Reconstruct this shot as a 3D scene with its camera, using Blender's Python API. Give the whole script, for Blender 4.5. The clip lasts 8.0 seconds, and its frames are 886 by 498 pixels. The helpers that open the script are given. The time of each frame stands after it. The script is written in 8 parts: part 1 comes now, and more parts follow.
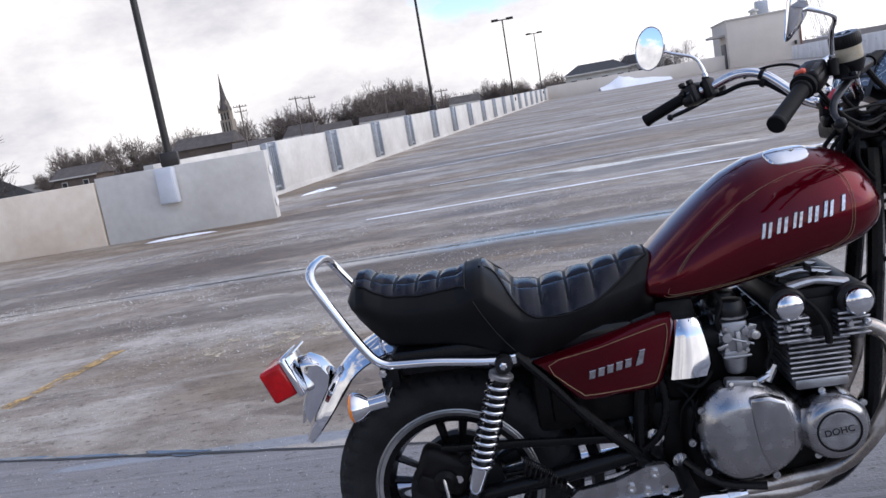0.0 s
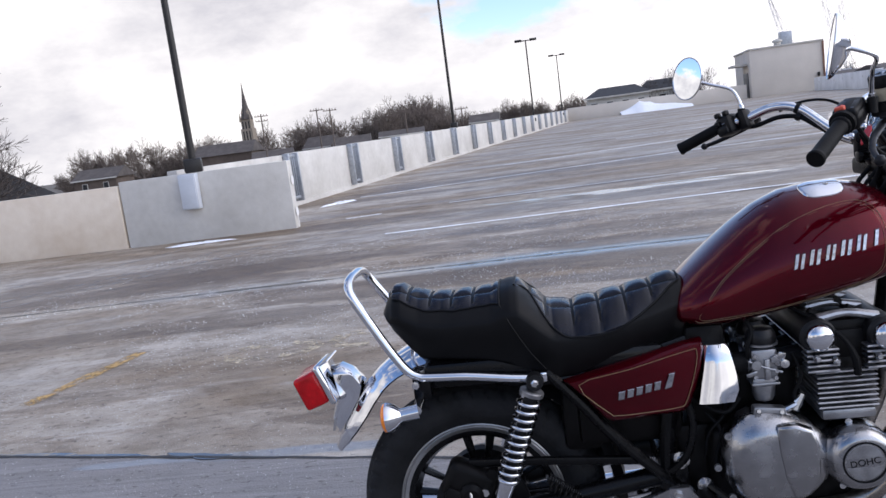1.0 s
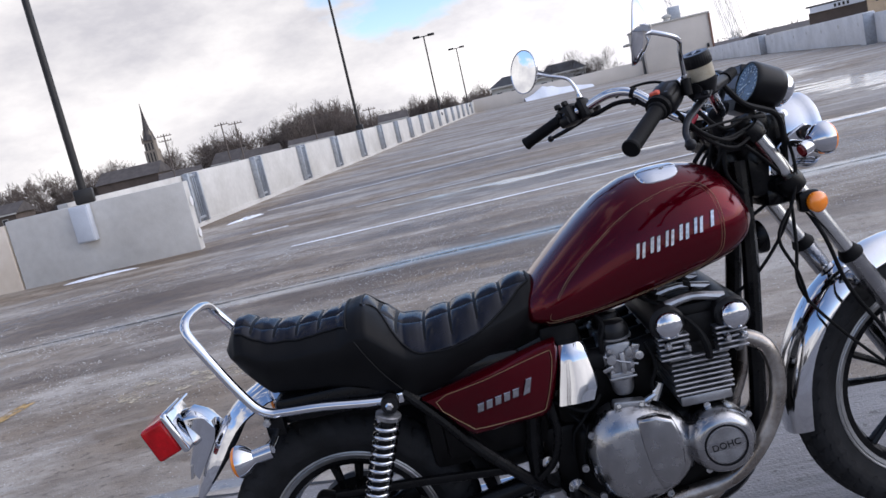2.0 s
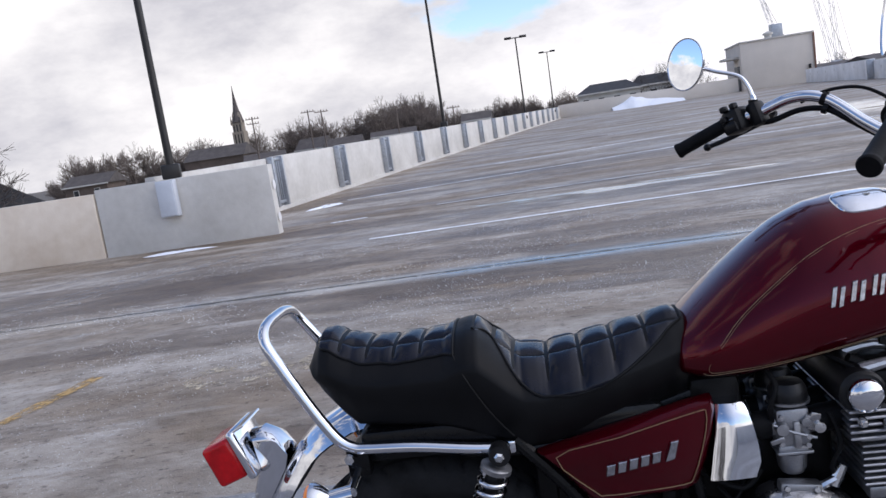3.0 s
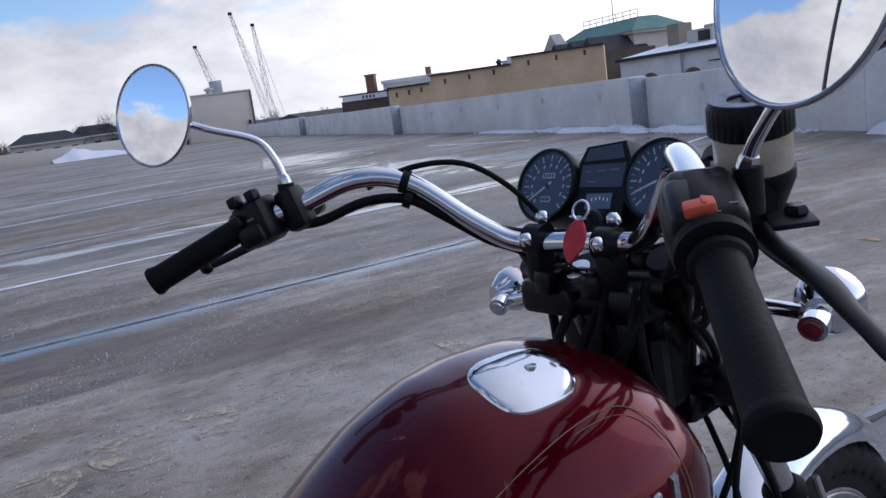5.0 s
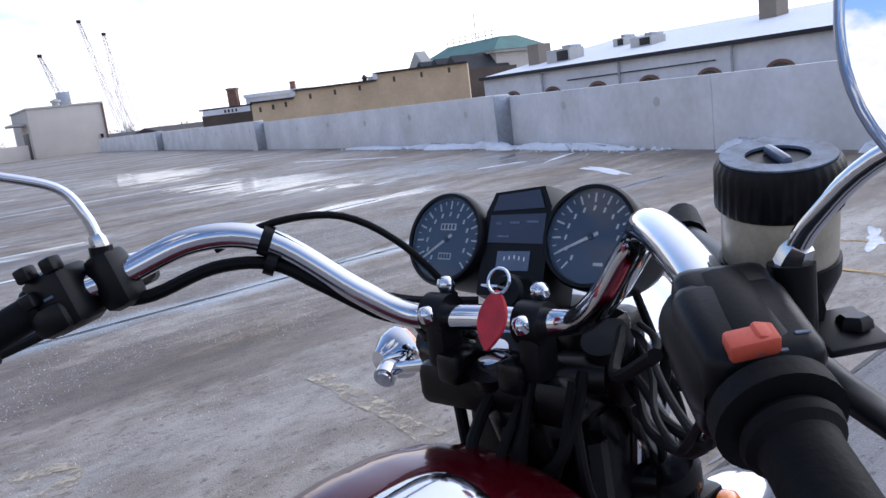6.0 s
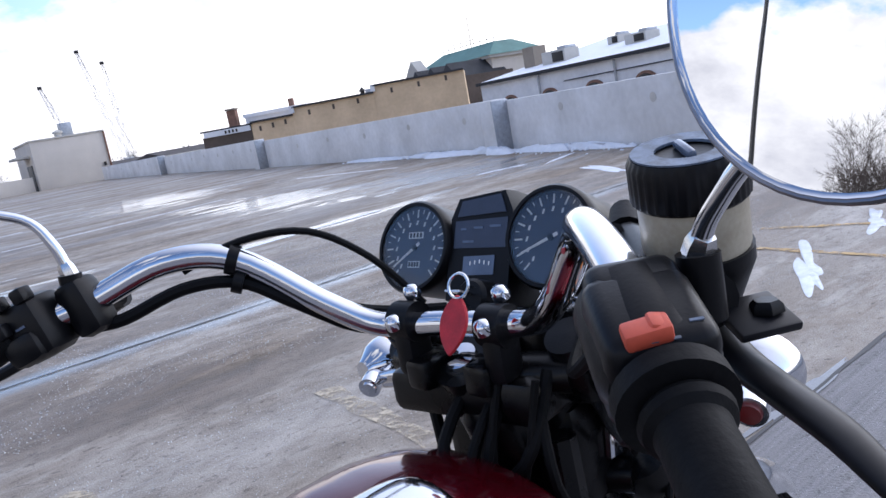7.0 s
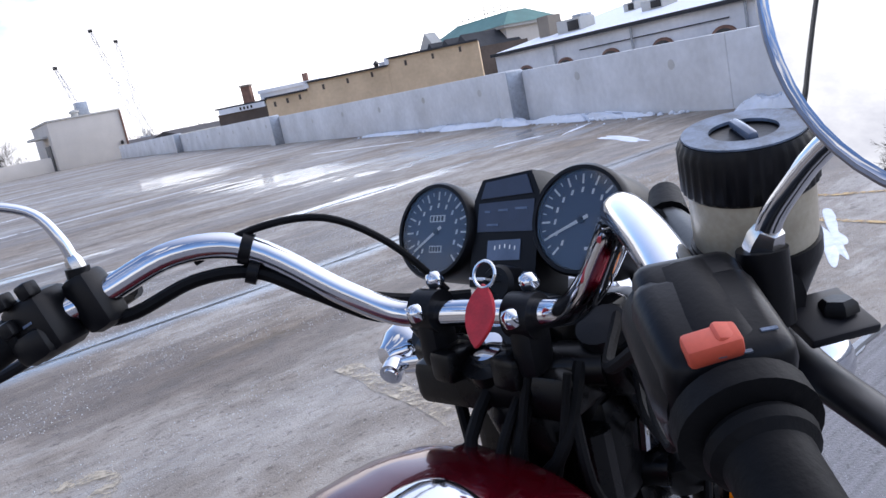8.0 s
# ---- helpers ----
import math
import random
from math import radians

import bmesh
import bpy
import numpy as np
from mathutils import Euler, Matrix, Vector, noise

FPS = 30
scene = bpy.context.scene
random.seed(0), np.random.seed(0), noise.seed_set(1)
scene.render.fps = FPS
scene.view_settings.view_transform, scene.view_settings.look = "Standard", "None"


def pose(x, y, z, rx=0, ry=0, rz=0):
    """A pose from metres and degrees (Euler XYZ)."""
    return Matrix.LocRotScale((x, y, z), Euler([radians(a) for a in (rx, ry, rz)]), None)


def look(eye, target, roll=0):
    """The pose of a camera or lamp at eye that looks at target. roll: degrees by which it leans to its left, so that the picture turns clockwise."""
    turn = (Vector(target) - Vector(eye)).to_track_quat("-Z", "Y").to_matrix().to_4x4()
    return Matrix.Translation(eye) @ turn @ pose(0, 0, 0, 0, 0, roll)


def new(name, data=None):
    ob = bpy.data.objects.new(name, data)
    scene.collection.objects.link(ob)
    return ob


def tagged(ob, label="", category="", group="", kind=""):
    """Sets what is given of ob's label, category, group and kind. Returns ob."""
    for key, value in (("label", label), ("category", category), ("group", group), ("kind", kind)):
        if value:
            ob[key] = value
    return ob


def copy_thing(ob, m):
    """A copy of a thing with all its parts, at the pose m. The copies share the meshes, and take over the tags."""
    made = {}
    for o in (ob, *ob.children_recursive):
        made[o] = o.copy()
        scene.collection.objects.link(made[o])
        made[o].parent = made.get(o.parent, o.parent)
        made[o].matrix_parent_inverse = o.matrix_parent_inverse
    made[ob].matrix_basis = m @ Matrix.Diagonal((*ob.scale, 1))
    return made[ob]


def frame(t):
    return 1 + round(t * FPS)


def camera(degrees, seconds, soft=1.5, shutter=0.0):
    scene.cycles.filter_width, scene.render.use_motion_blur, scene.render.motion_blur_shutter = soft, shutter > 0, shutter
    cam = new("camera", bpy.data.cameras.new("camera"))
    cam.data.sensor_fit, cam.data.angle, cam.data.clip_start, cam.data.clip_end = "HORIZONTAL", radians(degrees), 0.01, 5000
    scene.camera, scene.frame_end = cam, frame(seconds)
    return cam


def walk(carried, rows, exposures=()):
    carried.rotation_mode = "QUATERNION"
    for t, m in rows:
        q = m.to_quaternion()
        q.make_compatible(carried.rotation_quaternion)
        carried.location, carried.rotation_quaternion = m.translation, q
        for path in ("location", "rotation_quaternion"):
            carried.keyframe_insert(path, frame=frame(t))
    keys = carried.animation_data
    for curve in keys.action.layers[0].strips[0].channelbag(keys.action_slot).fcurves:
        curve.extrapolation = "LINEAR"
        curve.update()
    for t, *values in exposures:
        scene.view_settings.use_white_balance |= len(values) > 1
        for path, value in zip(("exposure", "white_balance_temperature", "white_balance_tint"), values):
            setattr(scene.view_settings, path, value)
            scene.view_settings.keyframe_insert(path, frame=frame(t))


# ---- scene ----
cam = camera(58.0, 8.0)
PATH = [
    (0, (0.216, -0.702, 1.317), (-0.027, 1.254, 0.977), -9.9),
    (0.2, (0.18, -0.748, 1.332), (-0.02, 1.216, 1.01), -7.6),
    (0.5, (0.167, -0.754, 1.33), (-0.069, 1.21, 1.03), -6.4),
    (0.7, (0.16, -0.762, 1.336), (-0.093, 1.195, 1.012), -7.0),
    (1, (0.165, -0.755, 1.333), (-0.106, 1.204, 1.039), -7.6),
    (1.2, (0.182, -0.751, 1.324), (-0.009, 1.215, 1.015), -8.0),
    (2.3, (0.391, -0.58, 1.329), (0.281, 1.388, 0.987), -14.1),
    (2.5, (0.386, -0.534, 1.327), (0.238, 1.43, 0.977), -14.1),
    (3, (0.227, -0.314, 1.325), (-0.032, 1.647, 1.027), -8.7),
    (3.2, (0.126, -0.205, 1.341), (0.018, 1.767, 1.025), -9.6),
    (3.5, (0.058, -0.054, 1.345), (0.026, 1.92, 1.024), -7.4),
    (3.7, (0.048, 0.03, 1.327), (0.076, 2.003, 1.001), -9.1),
    (4, (0.116, 0.257, 1.32), (0.286, 2.233, 1.065), -11.1),
    (4.2, (0.174, 0.347, 1.352), (0.471, 2.312, 1.129), -10.7),
    (4.3, (0.207, 0.374, 1.356), (0.611, 2.319, 1.129), -10.4),
    (4.5, (0.273, 0.435, 1.355), (0.917, 2.308, 1.079), -11.4),
    (4.7, (0.314, 0.485, 1.357), (1.115, 2.282, 0.998), -11.9),
    (4.8, (0.327, 0.523, 1.354), (1.186, 2.291, 0.988), -10.2),
    (5, (0.379, 0.627, 1.355), (1.375, 2.323, 0.992), -7.7),
    (5.2, (0.433, 0.731, 1.369), (1.617, 2.297, 0.988), -7.5),
    (6.3, (0.498, 0.82, 1.374), (1.774, 2.317, 1.01), -7.3),
    (6.5, (0.503, 0.796, 1.37), (1.761, 2.31, 1.016), -9.0),
    (7, (0.517, 0.781, 1.37), (1.772, 2.299, 1.024), -10.4),
    (7.5, (0.526, 0.794, 1.371), (1.737, 2.351, 1.039), -10.9),
    (8, (0.54, 0.815, 1.375), (1.746, 2.359, 0.972), -11.6),
]
EXPOSURES = [(0.0, 0.18, 6620, 10), (1.0, 0.18, 6620, 10), (2.5, 0.0, 6600, 10), (3.5, 0.02, 6500, 10), (4.0, -0.16, 6420, 10), (4.5, -0.62, 6150, 10), (4.7, -0.66, 6150, 10), (5.0, -0.46, 6150, 10), (5.3, -0.08, 6200, 10), (6.3, 0.12, 6280, 10), (7.2, 0.30, 6320, 10), (8.0, 0.36, 6380, 10)]
walk(cam, [(t, look(eye, target, roll)) for t, eye, target, roll in PATH], EXPOSURES)

# ---- world, sun ----
world = bpy.data.worlds.new("sky")
scene.world = world
world.use_nodes = True
wn, wl = world.node_tree.nodes, world.node_tree.links
wn.clear()


def wnode(kind, **values):
    n = wn.new(kind)
    for key, value in values.items():
        n.inputs[key].default_value = value
    return n


SUN_AZ, SUN_EL = 97.0, 30.0          # degrees clockwise from +y, above the horizon
sky = wn.new("ShaderNodeTexSky")
sky.sky_type = "NISHITA"
sky.sun_disc = False
sky.sun_elevation, sky.sun_rotation = radians(SUN_EL), radians(SUN_AZ)
sky.air_density, sky.dust_density, sky.ozone_density = 1.0, 0.2, 3.0
co = wn.new("ShaderNodeTexCoord")
sep = wn.new("ShaderNodeSeparateXYZ")
wl.new(co.outputs["Generated"], sep.inputs[0])
puffs = wn.new("ShaderNodeMapping")
puffs.inputs["Location"].default_value, puffs.inputs["Scale"].default_value = (0.35, 0.1, 0.2), (1.0, 1.0, 2.1)
wl.new(co.outputs["Generated"], puffs.inputs[0])
n1 = wnode("ShaderNodeTexNoise", Scale=2.7, Detail=10.0, Roughness=0.56)
n2 = wnode("ShaderNodeTexNoise", Scale=3.6, Detail=7.0, Roughness=0.6)
wl.new(puffs.outputs[0], n1.inputs["Vector"]); wl.new(puffs.outputs[0], n2.inputs["Vector"])
# more cloud towards the horizon
up = wn.new("ShaderNodeMapRange")
up.inputs["From Min"].default_value, up.inputs["From Max"].default_value = 0.08, 0.25
up.inputs["To Min"].default_value, up.inputs["To Max"].default_value = 0.20, -0.22
wl.new(sep.outputs["Z"], up.inputs["Value"])
add = wn.new("ShaderNodeMath"); add.operation = "ADD"
wl.new(n1.outputs["Fac"], add.inputs[0]); wl.new(up.outputs[0], add.inputs[1])
# a closed grey layer in the west, white heaps of cloud with blue gaps in the east
west = wn.new("ShaderNodeMapRange"); west.interpolation_type = "SMOOTHSTEP"
west.inputs["From Min"].default_value, west.inputs["From Max"].default_value = -0.02, -0.42
west.inputs["To Min"].default_value, west.inputs["To Max"].default_value = 0.0, 0.17
wl.new(sep.outputs["X"], west.inputs["Value"])
# the western layer closes towards the horizon
low = wn.new("ShaderNodeMapRange"); low.interpolation_type = "SMOOTHSTEP"
low.inputs["From Min"].default_value, low.inputs["From Max"].default_value = 0.25, 0.31
low.inputs["To Min"].default_value, low.inputs["To Max"].default_value = 1.9, 1.0
wl.new(sep.outputs["Z"], low.inputs["Value"])
closed = wn.new("ShaderNodeMath"); closed.operation = "MULTIPLY"
wl.new(west.outputs[0], closed.inputs[0]); wl.new(low.outputs[0], closed.inputs[1])
cover = wn.new("ShaderNodeMath"); cover.operation = "ADD"
wl.new(add.outputs[0], cover.inputs[0]); wl.new(closed.outputs[0], cover.inputs[1])
mask = wn.new("ShaderNodeValToRGB")
mask.color_ramp.elements[0].position, mask.color_ramp.elements[1].position = 0.485, 0.550
wl.new(cover.outputs[0], mask.inputs[0])
tone = wn.new("ShaderNodeValToRGB")
tone.color_ramp.elements[0].position, tone.color_ramp.elements[1].position = 0.39, 0.66
tone.color_ramp.elements[0].color = (0.64, 0.635, 0.70, 1)
tone.color_ramp.elements[1].color = (1.13, 1.105, 1.12, 1)
wl.new(n2.outputs["Fac"], tone.inputs[0])
east = wn.new("ShaderNodeMapRange"); east.interpolation_type = "SMOOTHSTEP"
east.inputs["From Min"].default_value, east.inputs["From Max"].default_value = -0.15, 0.25
east.inputs["To Min"].default_value, east.inputs["To Max"].default_value = 1.0, 1.3
wl.new(sep.outputs["X"], east.inputs["Value"])
bright = wn.new("ShaderNodeVectorMath"); bright.operation = "SCALE"
wl.new(tone.outputs[0], bright.inputs[0]); wl.new(east.outputs[0], bright.inputs["Scale"])
dim = wn.new("ShaderNodeMix"); dim.data_type = "RGBA"; dim.blend_type = "MULTIPLY"
dim.inputs["Factor"].default_value = 1.0
wl.new(sky.outputs[0], dim.inputs["A"]); dim.inputs["B"].default_value = (0.205, 0.202, 0.222, 1)
mix = wn.new("ShaderNodeMix"); mix.data_type = "RGBA"
wl.new(mask.outputs[0], mix.inputs["Factor"]); wl.new(dim.outputs["Result"], mix.inputs["A"]); wl.new(bright.outputs[0], mix.inputs["B"])
# the veiled sun brightens the clouds round it
az, el = radians(SUN_AZ), radians(SUN_EL)
near = wn.new("ShaderNodeVectorMath"); near.operation = "DOT_PRODUCT"
near.inputs[1].default_value = (math.sin(az) * math.cos(el), math.cos(az) * math.cos(el), math.sin(el))
wl.new(co.outputs["Generated"], near.inputs[0])
glow = wn.new("ShaderNodeMapRange"); glow.interpolation_type = "SMOOTHSTEP"
glow.inputs["From Min"].default_value, glow.inputs["From Max"].default_value = 0.05, 1.0
glow.inputs["To Min"].default_value, glow.inputs["To Max"].default_value = 0.0, 1.15
wl.new(near.outputs["Value"], glow.inputs["Value"])
warm = wn.new("ShaderNodeVectorMath"); warm.operation = "SCALE"
warm.inputs[0].default_value = (1.0, 0.93, 0.85)
wl.new(glow.outputs[0], warm.inputs["Scale"])
lit = wn.new("ShaderNodeVectorMath"); lit.operation = "ADD"
wl.new(mix.outputs["Result"], lit.inputs[0]); wl.new(warm.outputs[0], lit.inputs[1])
bg = wnode("ShaderNodeBackground", Strength=1.0)
wl.new(lit.outputs[0], bg.inputs["Color"])
wo = wn.new("ShaderNodeOutputWorld")
wl.new(bg.outputs[0], wo.inputs[0])

sun = new("sun", bpy.data.lights.new("sun", "SUN"))
sun.data.energy, sun.data.angle, sun.data.color = 0.60, radians(50.0), (1.0, 0.88, 0.74)
sun.matrix_world = look((0, 0, 0), (-math.sin(az) * math.cos(el), -math.cos(az) * math.cos(el), -math.sin(el)))

# ---- materials ----


def material(name, base, rough=0.5, metal=0.0, var=0.12, scale=8.0, bump=0.0, bump_scale=60.0, coat=0.0, rough_var=0.0, second=None, specular=0.5):
    """Principled surface with two scales of variation and fine relief, in object space."""
    m = bpy.data.materials.new(name)
    m.use_nodes = True
    nt = m.node_tree
    p = nt.nodes["Principled BSDF"]
    tc = nt.nodes.new("ShaderNodeTexCoord")
    big = nt.nodes.new("ShaderNodeTexNoise"); big.inputs["Scale"].default_value = scale; big.inputs["Detail"].default_value = 5
    fine = nt.nodes.new("ShaderNodeTexNoise"); fine.inputs["Scale"].default_value = scale * 9; fine.inputs["Detail"].default_value = 3
    for n in (big, fine):
        nt.links.new(tc.outputs["Object"], n.inputs["Vector"])
    both = nt.nodes.new("ShaderNodeMath"); both.operation = "MULTIPLY_ADD"; both.inputs[1].default_value = 0.35
    nt.links.new(fine.outputs["Fac"], both.inputs[0]); nt.links.new(big.outputs["Fac"], both.inputs[2])
    ramp = nt.nodes.new("ShaderNodeValToRGB")
    ramp.color_ramp.elements[0].position, ramp.color_ramp.elements[1].position = 0.42, 0.92
    lo = second or tuple(c * (1 - var) for c in base)
    hi = tuple(min(1, c * (1 + var)) for c in base)
    ramp.color_ramp.elements[0].color, ramp.color_ramp.elements[1].color = (*lo, 1), (*hi, 1)
    nt.links.new(both.outputs[0], ramp.inputs[0]); nt.links.new(ramp.outputs[0], p.inputs["Base Color"])
    p.inputs["Metallic"].default_value, p.inputs["Roughness"].default_value = metal, rough
    p.inputs["Coat Weight"].default_value, p.inputs["Coat Roughness"].default_value = coat, 0.04
    p.inputs["Specular IOR Level"].default_value = specular
    if rough_var:
        r = nt.nodes.new("ShaderNodeMapRange")
        r.inputs["From Min"].default_value, r.inputs["From Max"].default_value = 0.3, 0.7
        r.inputs["To Min"].default_value, r.inputs["To Max"].default_value = max(0.02, rough - rough_var), min(1, rough + rough_var)
        nt.links.new(big.outputs["Fac"], r.inputs["Value"]); nt.links.new(r.outputs[0], p.inputs["Roughness"])
    if bump:
        bn = nt.nodes.new("ShaderNodeTexNoise"); bn.inputs["Scale"].default_value = bump_scale; bn.inputs["Detail"].default_value = 4
        nt.links.new(tc.outputs["Object"], bn.inputs["Vector"])
        b = nt.nodes.new("ShaderNodeBump"); b.inputs["Strength"].default_value = bump; b.inputs["Distance"].default_value = 0.3 / bump_scale
        nt.links.new(bn.outputs["Fac"], b.inputs["Height"]); nt.links.new(b.outputs[0], p.inputs["Normal"])
    return m


CHROME = material("chrome", (0.66, 0.67, 0.70), 0.07, 1.0, 0.05, 14, rough_var=0.04)
ALLOY = material("polished_alloy", (0.35, 0.35, 0.36), 0.24, 1.0, 0.16, 22, bump=0.12, bump_scale=160, rough_var=0.12)
CASTING = material("cast_alloy", (0.30, 0.30, 0.31), 0.42, 0.9, 0.25, 30, bump=0.3, bump_scale=300, rough_var=0.1)
FINS = material("weathered_fins", (0.40, 0.40, 0.41), 0.38, 0.9, 0.25, 40, rough_var=0.1)
PIPE = material("heat_stained_pipe", (0.36, 0.34, 0.32), 0.30, 1.0, 0.25, 14, rough_var=0.12, second=(0.18, 0.15, 0.125))
PAINT = material("burgundy_paint", (0.084, 0.0005, 0.0058), 0.24, 0.66, 0.14, 5, coat=1.0, specular=0.02)
PAINT.node_tree.nodes["Principled BSDF"].inputs["Coat IOR"].default_value = 1.30
BADGE = material("worn_chrome_badge", (0.40, 0.40, 0.42), 0.20, 1.0, 0.35, 120, bump=0.2, bump_scale=200)
GOLD = material("gold_pinstripe", (0.22, 0.155, 0.085), 0.4, 0.3, 0.1, 30)
VINYL = material("black_vinyl", (0.003, 0.0036, 0.0085), 0.23, 0.0, 0.3, 30, bump=0.20, bump_scale=420, rough_var=0.07, specular=0.28)
SKIRT = material("dull_black_vinyl", (0.0035, 0.0035, 0.004), 0.50, 0.0, 0.3, 22, bump=0.25, bump_scale=420, rough_var=0.08, specular=0.15)
RUBBER = material("rubber", (0.004, 0.004, 0.0045), 0.62, 0.0, 0.4, 30, bump=0.3, bump_scale=250, specular=0.13)
TYRE = material("tyre_rubber", (0.014, 0.014, 0.015), 0.7, 0.0, 0.4, 20, bump=0.3, bump_scale=200, specular=0.2)
BLACK = material("black_enamel", (0.0025, 0.0025, 0.003), 0.28, 0.0, 0.3, 25, bump=0.06, bump_scale=120, rough_var=0.1, specular=0.20)
PLASTIC = material("black_plastic", (0.005, 0.005, 0.006), 0.38, 0.0, 0.3, 40, bump=0.15, bump_scale=400, specular=0.17)
# near-black of greasy metal, also painted shade in the engine's hollows
GREASE_SHADE = material("grease_and_shade_black", (0.0045, 0.004, 0.004), 0.5, 0.0, 0.5, 40, bump=0.3, bump_scale=150, rough_var=0.15, specular=0.15)
RED = material("red_lens", (0.42, 0.002, 0.005), 0.22, 0.0, 0.35, 40, bump=0.12, bump_scale=220, coat=0.35, specular=0.25)
AMBER = material("amber_lens", (0.92, 0.24, 0.008), 0.16, 0.0, 0.06, 60, bump=0.25, bump_scale=240, coat=1.0)
DIAL = material("dial_face", (0.026, 0.036, 0.064), 0.35, 0.0, 0.15, 40)
MARK = material("dial_marking", (0.86, 0.86, 0.84), 0.5, 0.0, 0.1, 60)
WINDOW = material("gauge_window", (0.10, 0.13, 0.19), 0.25, 0.0, 0.2, 50)
RESERVOIR = material("translucent_reservoir", (0.40, 0.36, 0.28), 0.35, 0.0, 0.2, 40, second=(0.30, 0.25, 0.17))
FOB = material("red_leather_fob", (0.42, 0.012, 0.022), 0.5, 0.0, 0.3, 60, bump=0.3, bump_scale=300)
SWITCH = material("faded_red_switch", (0.62, 0.10, 0.055), 0.5, 0.0, 0.12, 60)
STEEL = material("bright_steel", (0.60, 0.60, 0.60), 0.22, 1.0, 0.12, 60)
LABEL = material("worn_pale_print", (0.13, 0.17, 0.235), 0.5, 0.0, 0.3, 90, second=(0.02, 0.026, 0.036))
BLACKLEVER = material("worn_black_lever", (0.006, 0.006, 0.008), 0.42, 0.0, 0.4, 30, rough_var=0.1, specular=0.25)
MIRROR = material("mirror_silver", (0.93, 0.94, 0.95), 0.012, 1.0, 0.0, 5)
BEZEL = material("dark_chrome_bezel", (0.26, 0.26, 0.28), 0.3, 0.9, 0.2, 60)
DRUM = material("dark_cast_drum", (0.012, 0.012, 0.013), 0.45, 0.5, 0.3, 40, bump=0.2, bump_scale=200)
SHINGLE = material("brown_grey_shingles", (0.088, 0.076, 0.070), 0.9, 0.0, 0.3, 0.8)
RIM = material("machined_rim", (0.36, 0.355, 0.35), 0.40, 0.9, 0.15, 30)

PARAPET = material("painted_parapet", (0.585, 0.565, 0.530), 0.8, 0.0, 0.10, 0.9, bump=0.2, bump_scale=30, second=(0.455, 0.433, 0.397))
PARAPET_WARM = material("stained_parapet", (0.68, 0.61, 0.52), 0.8, 0.0, 0.12, 0.7, bump=0.2, bump_scale=30, second=(0.56, 0.46, 0.36))
PARAPET_COOL = material("weathered_parapet", (0.76, 0.75, 0.745), 0.8, 0.0, 0.12, 0.8, bump=0.2, bump_scale=30, second=(0.61, 0.597, 0.58))
PALEBOX = material("pale_grey_paint", (0.52, 0.55, 0.60), 0.6, 0.0, 0.08, 4)
GALV = material("galvanised_steel", (0.40, 0.42, 0.45), 0.5, 0.7, 0.2, 10)
POLE = material("dark_bronze_pole", (0.020, 0.018, 0.017), 0.45, 0.3, 0.3, 3)
STUCCO = material("beige_stucco", (0.62, 0.565, 0.50), 0.85, 0.0, 0.06, 0.7, bump=0.2, bump_scale=40)
DARKDOOR = material("dark_door", (0.03, 0.03, 0.035), 0.5, 0.0, 0.2, 3)
REDBRICK = material("red_brick", (0.22, 0.12, 0.085), 0.85, 0.0, 0.25, 3)
SNOW = material("snow", (0.82, 0.84, 0.88), 0.7, 0.0, 0.06, 6, bump=0.5, bump_scale=14)
ICE = material("thin_ice", (0.60, 0.62, 0.66), 0.25, 0.0, 0.2, 9, bump=0.5, bump_scale=30)
ROOF = material("dark_shingles", (0.035, 0.036, 0.040), 0.8, 0.0, 0.3, 1.2)
SIDING = material("pale_siding", (0.50, 0.48, 0.44), 0.8, 0.0, 0.15, 0.6)
BROWNWALL = material("brown_wall", (0.10, 0.075, 0.06), 0.85, 0.0, 0.3, 0.5)
YELLOWBRICK = material("yellow_brick", (0.72, 0.54, 0.35), 0.85, 0.0, 0.14, 0.5, second=(0.58, 0.42, 0.26))
WHITEWALL = material("whitewashed_wall", (0.82, 0.82, 0.83), 0.85, 0.0, 0.10, 0.5, second=(0.62, 0.63, 0.65))
COPPER = material("green_copper_roof", (0.075, 0.20, 0.175), 0.6, 0.0, 0.2, 0.8)
STONE = material("church_stone", (0.25, 0.21, 0.165), 0.85, 0.0, 0.2, 0.4)
BARK = material("bare_bark", (0.135, 0.108, 0.092), 0.9, 0.0, 0.35, 0.6)
BARK_DARK = material("dark_bark", (0.075, 0.060, 0.053), 0.9, 0.0, 0.35, 0.6)
CRANE = material("crane_steel", (0.46, 0.47, 0.49), 0.6, 0.3, 0.2, 0.5)
GLASSDARK = material("dark_window", (0.02, 0.022, 0.026), 0.12, 0.0, 0.2, 2)
TOWN = material("winter_ground", (0.12, 0.105, 0.085), 0.95, 0.0, 0.35, 0.02)


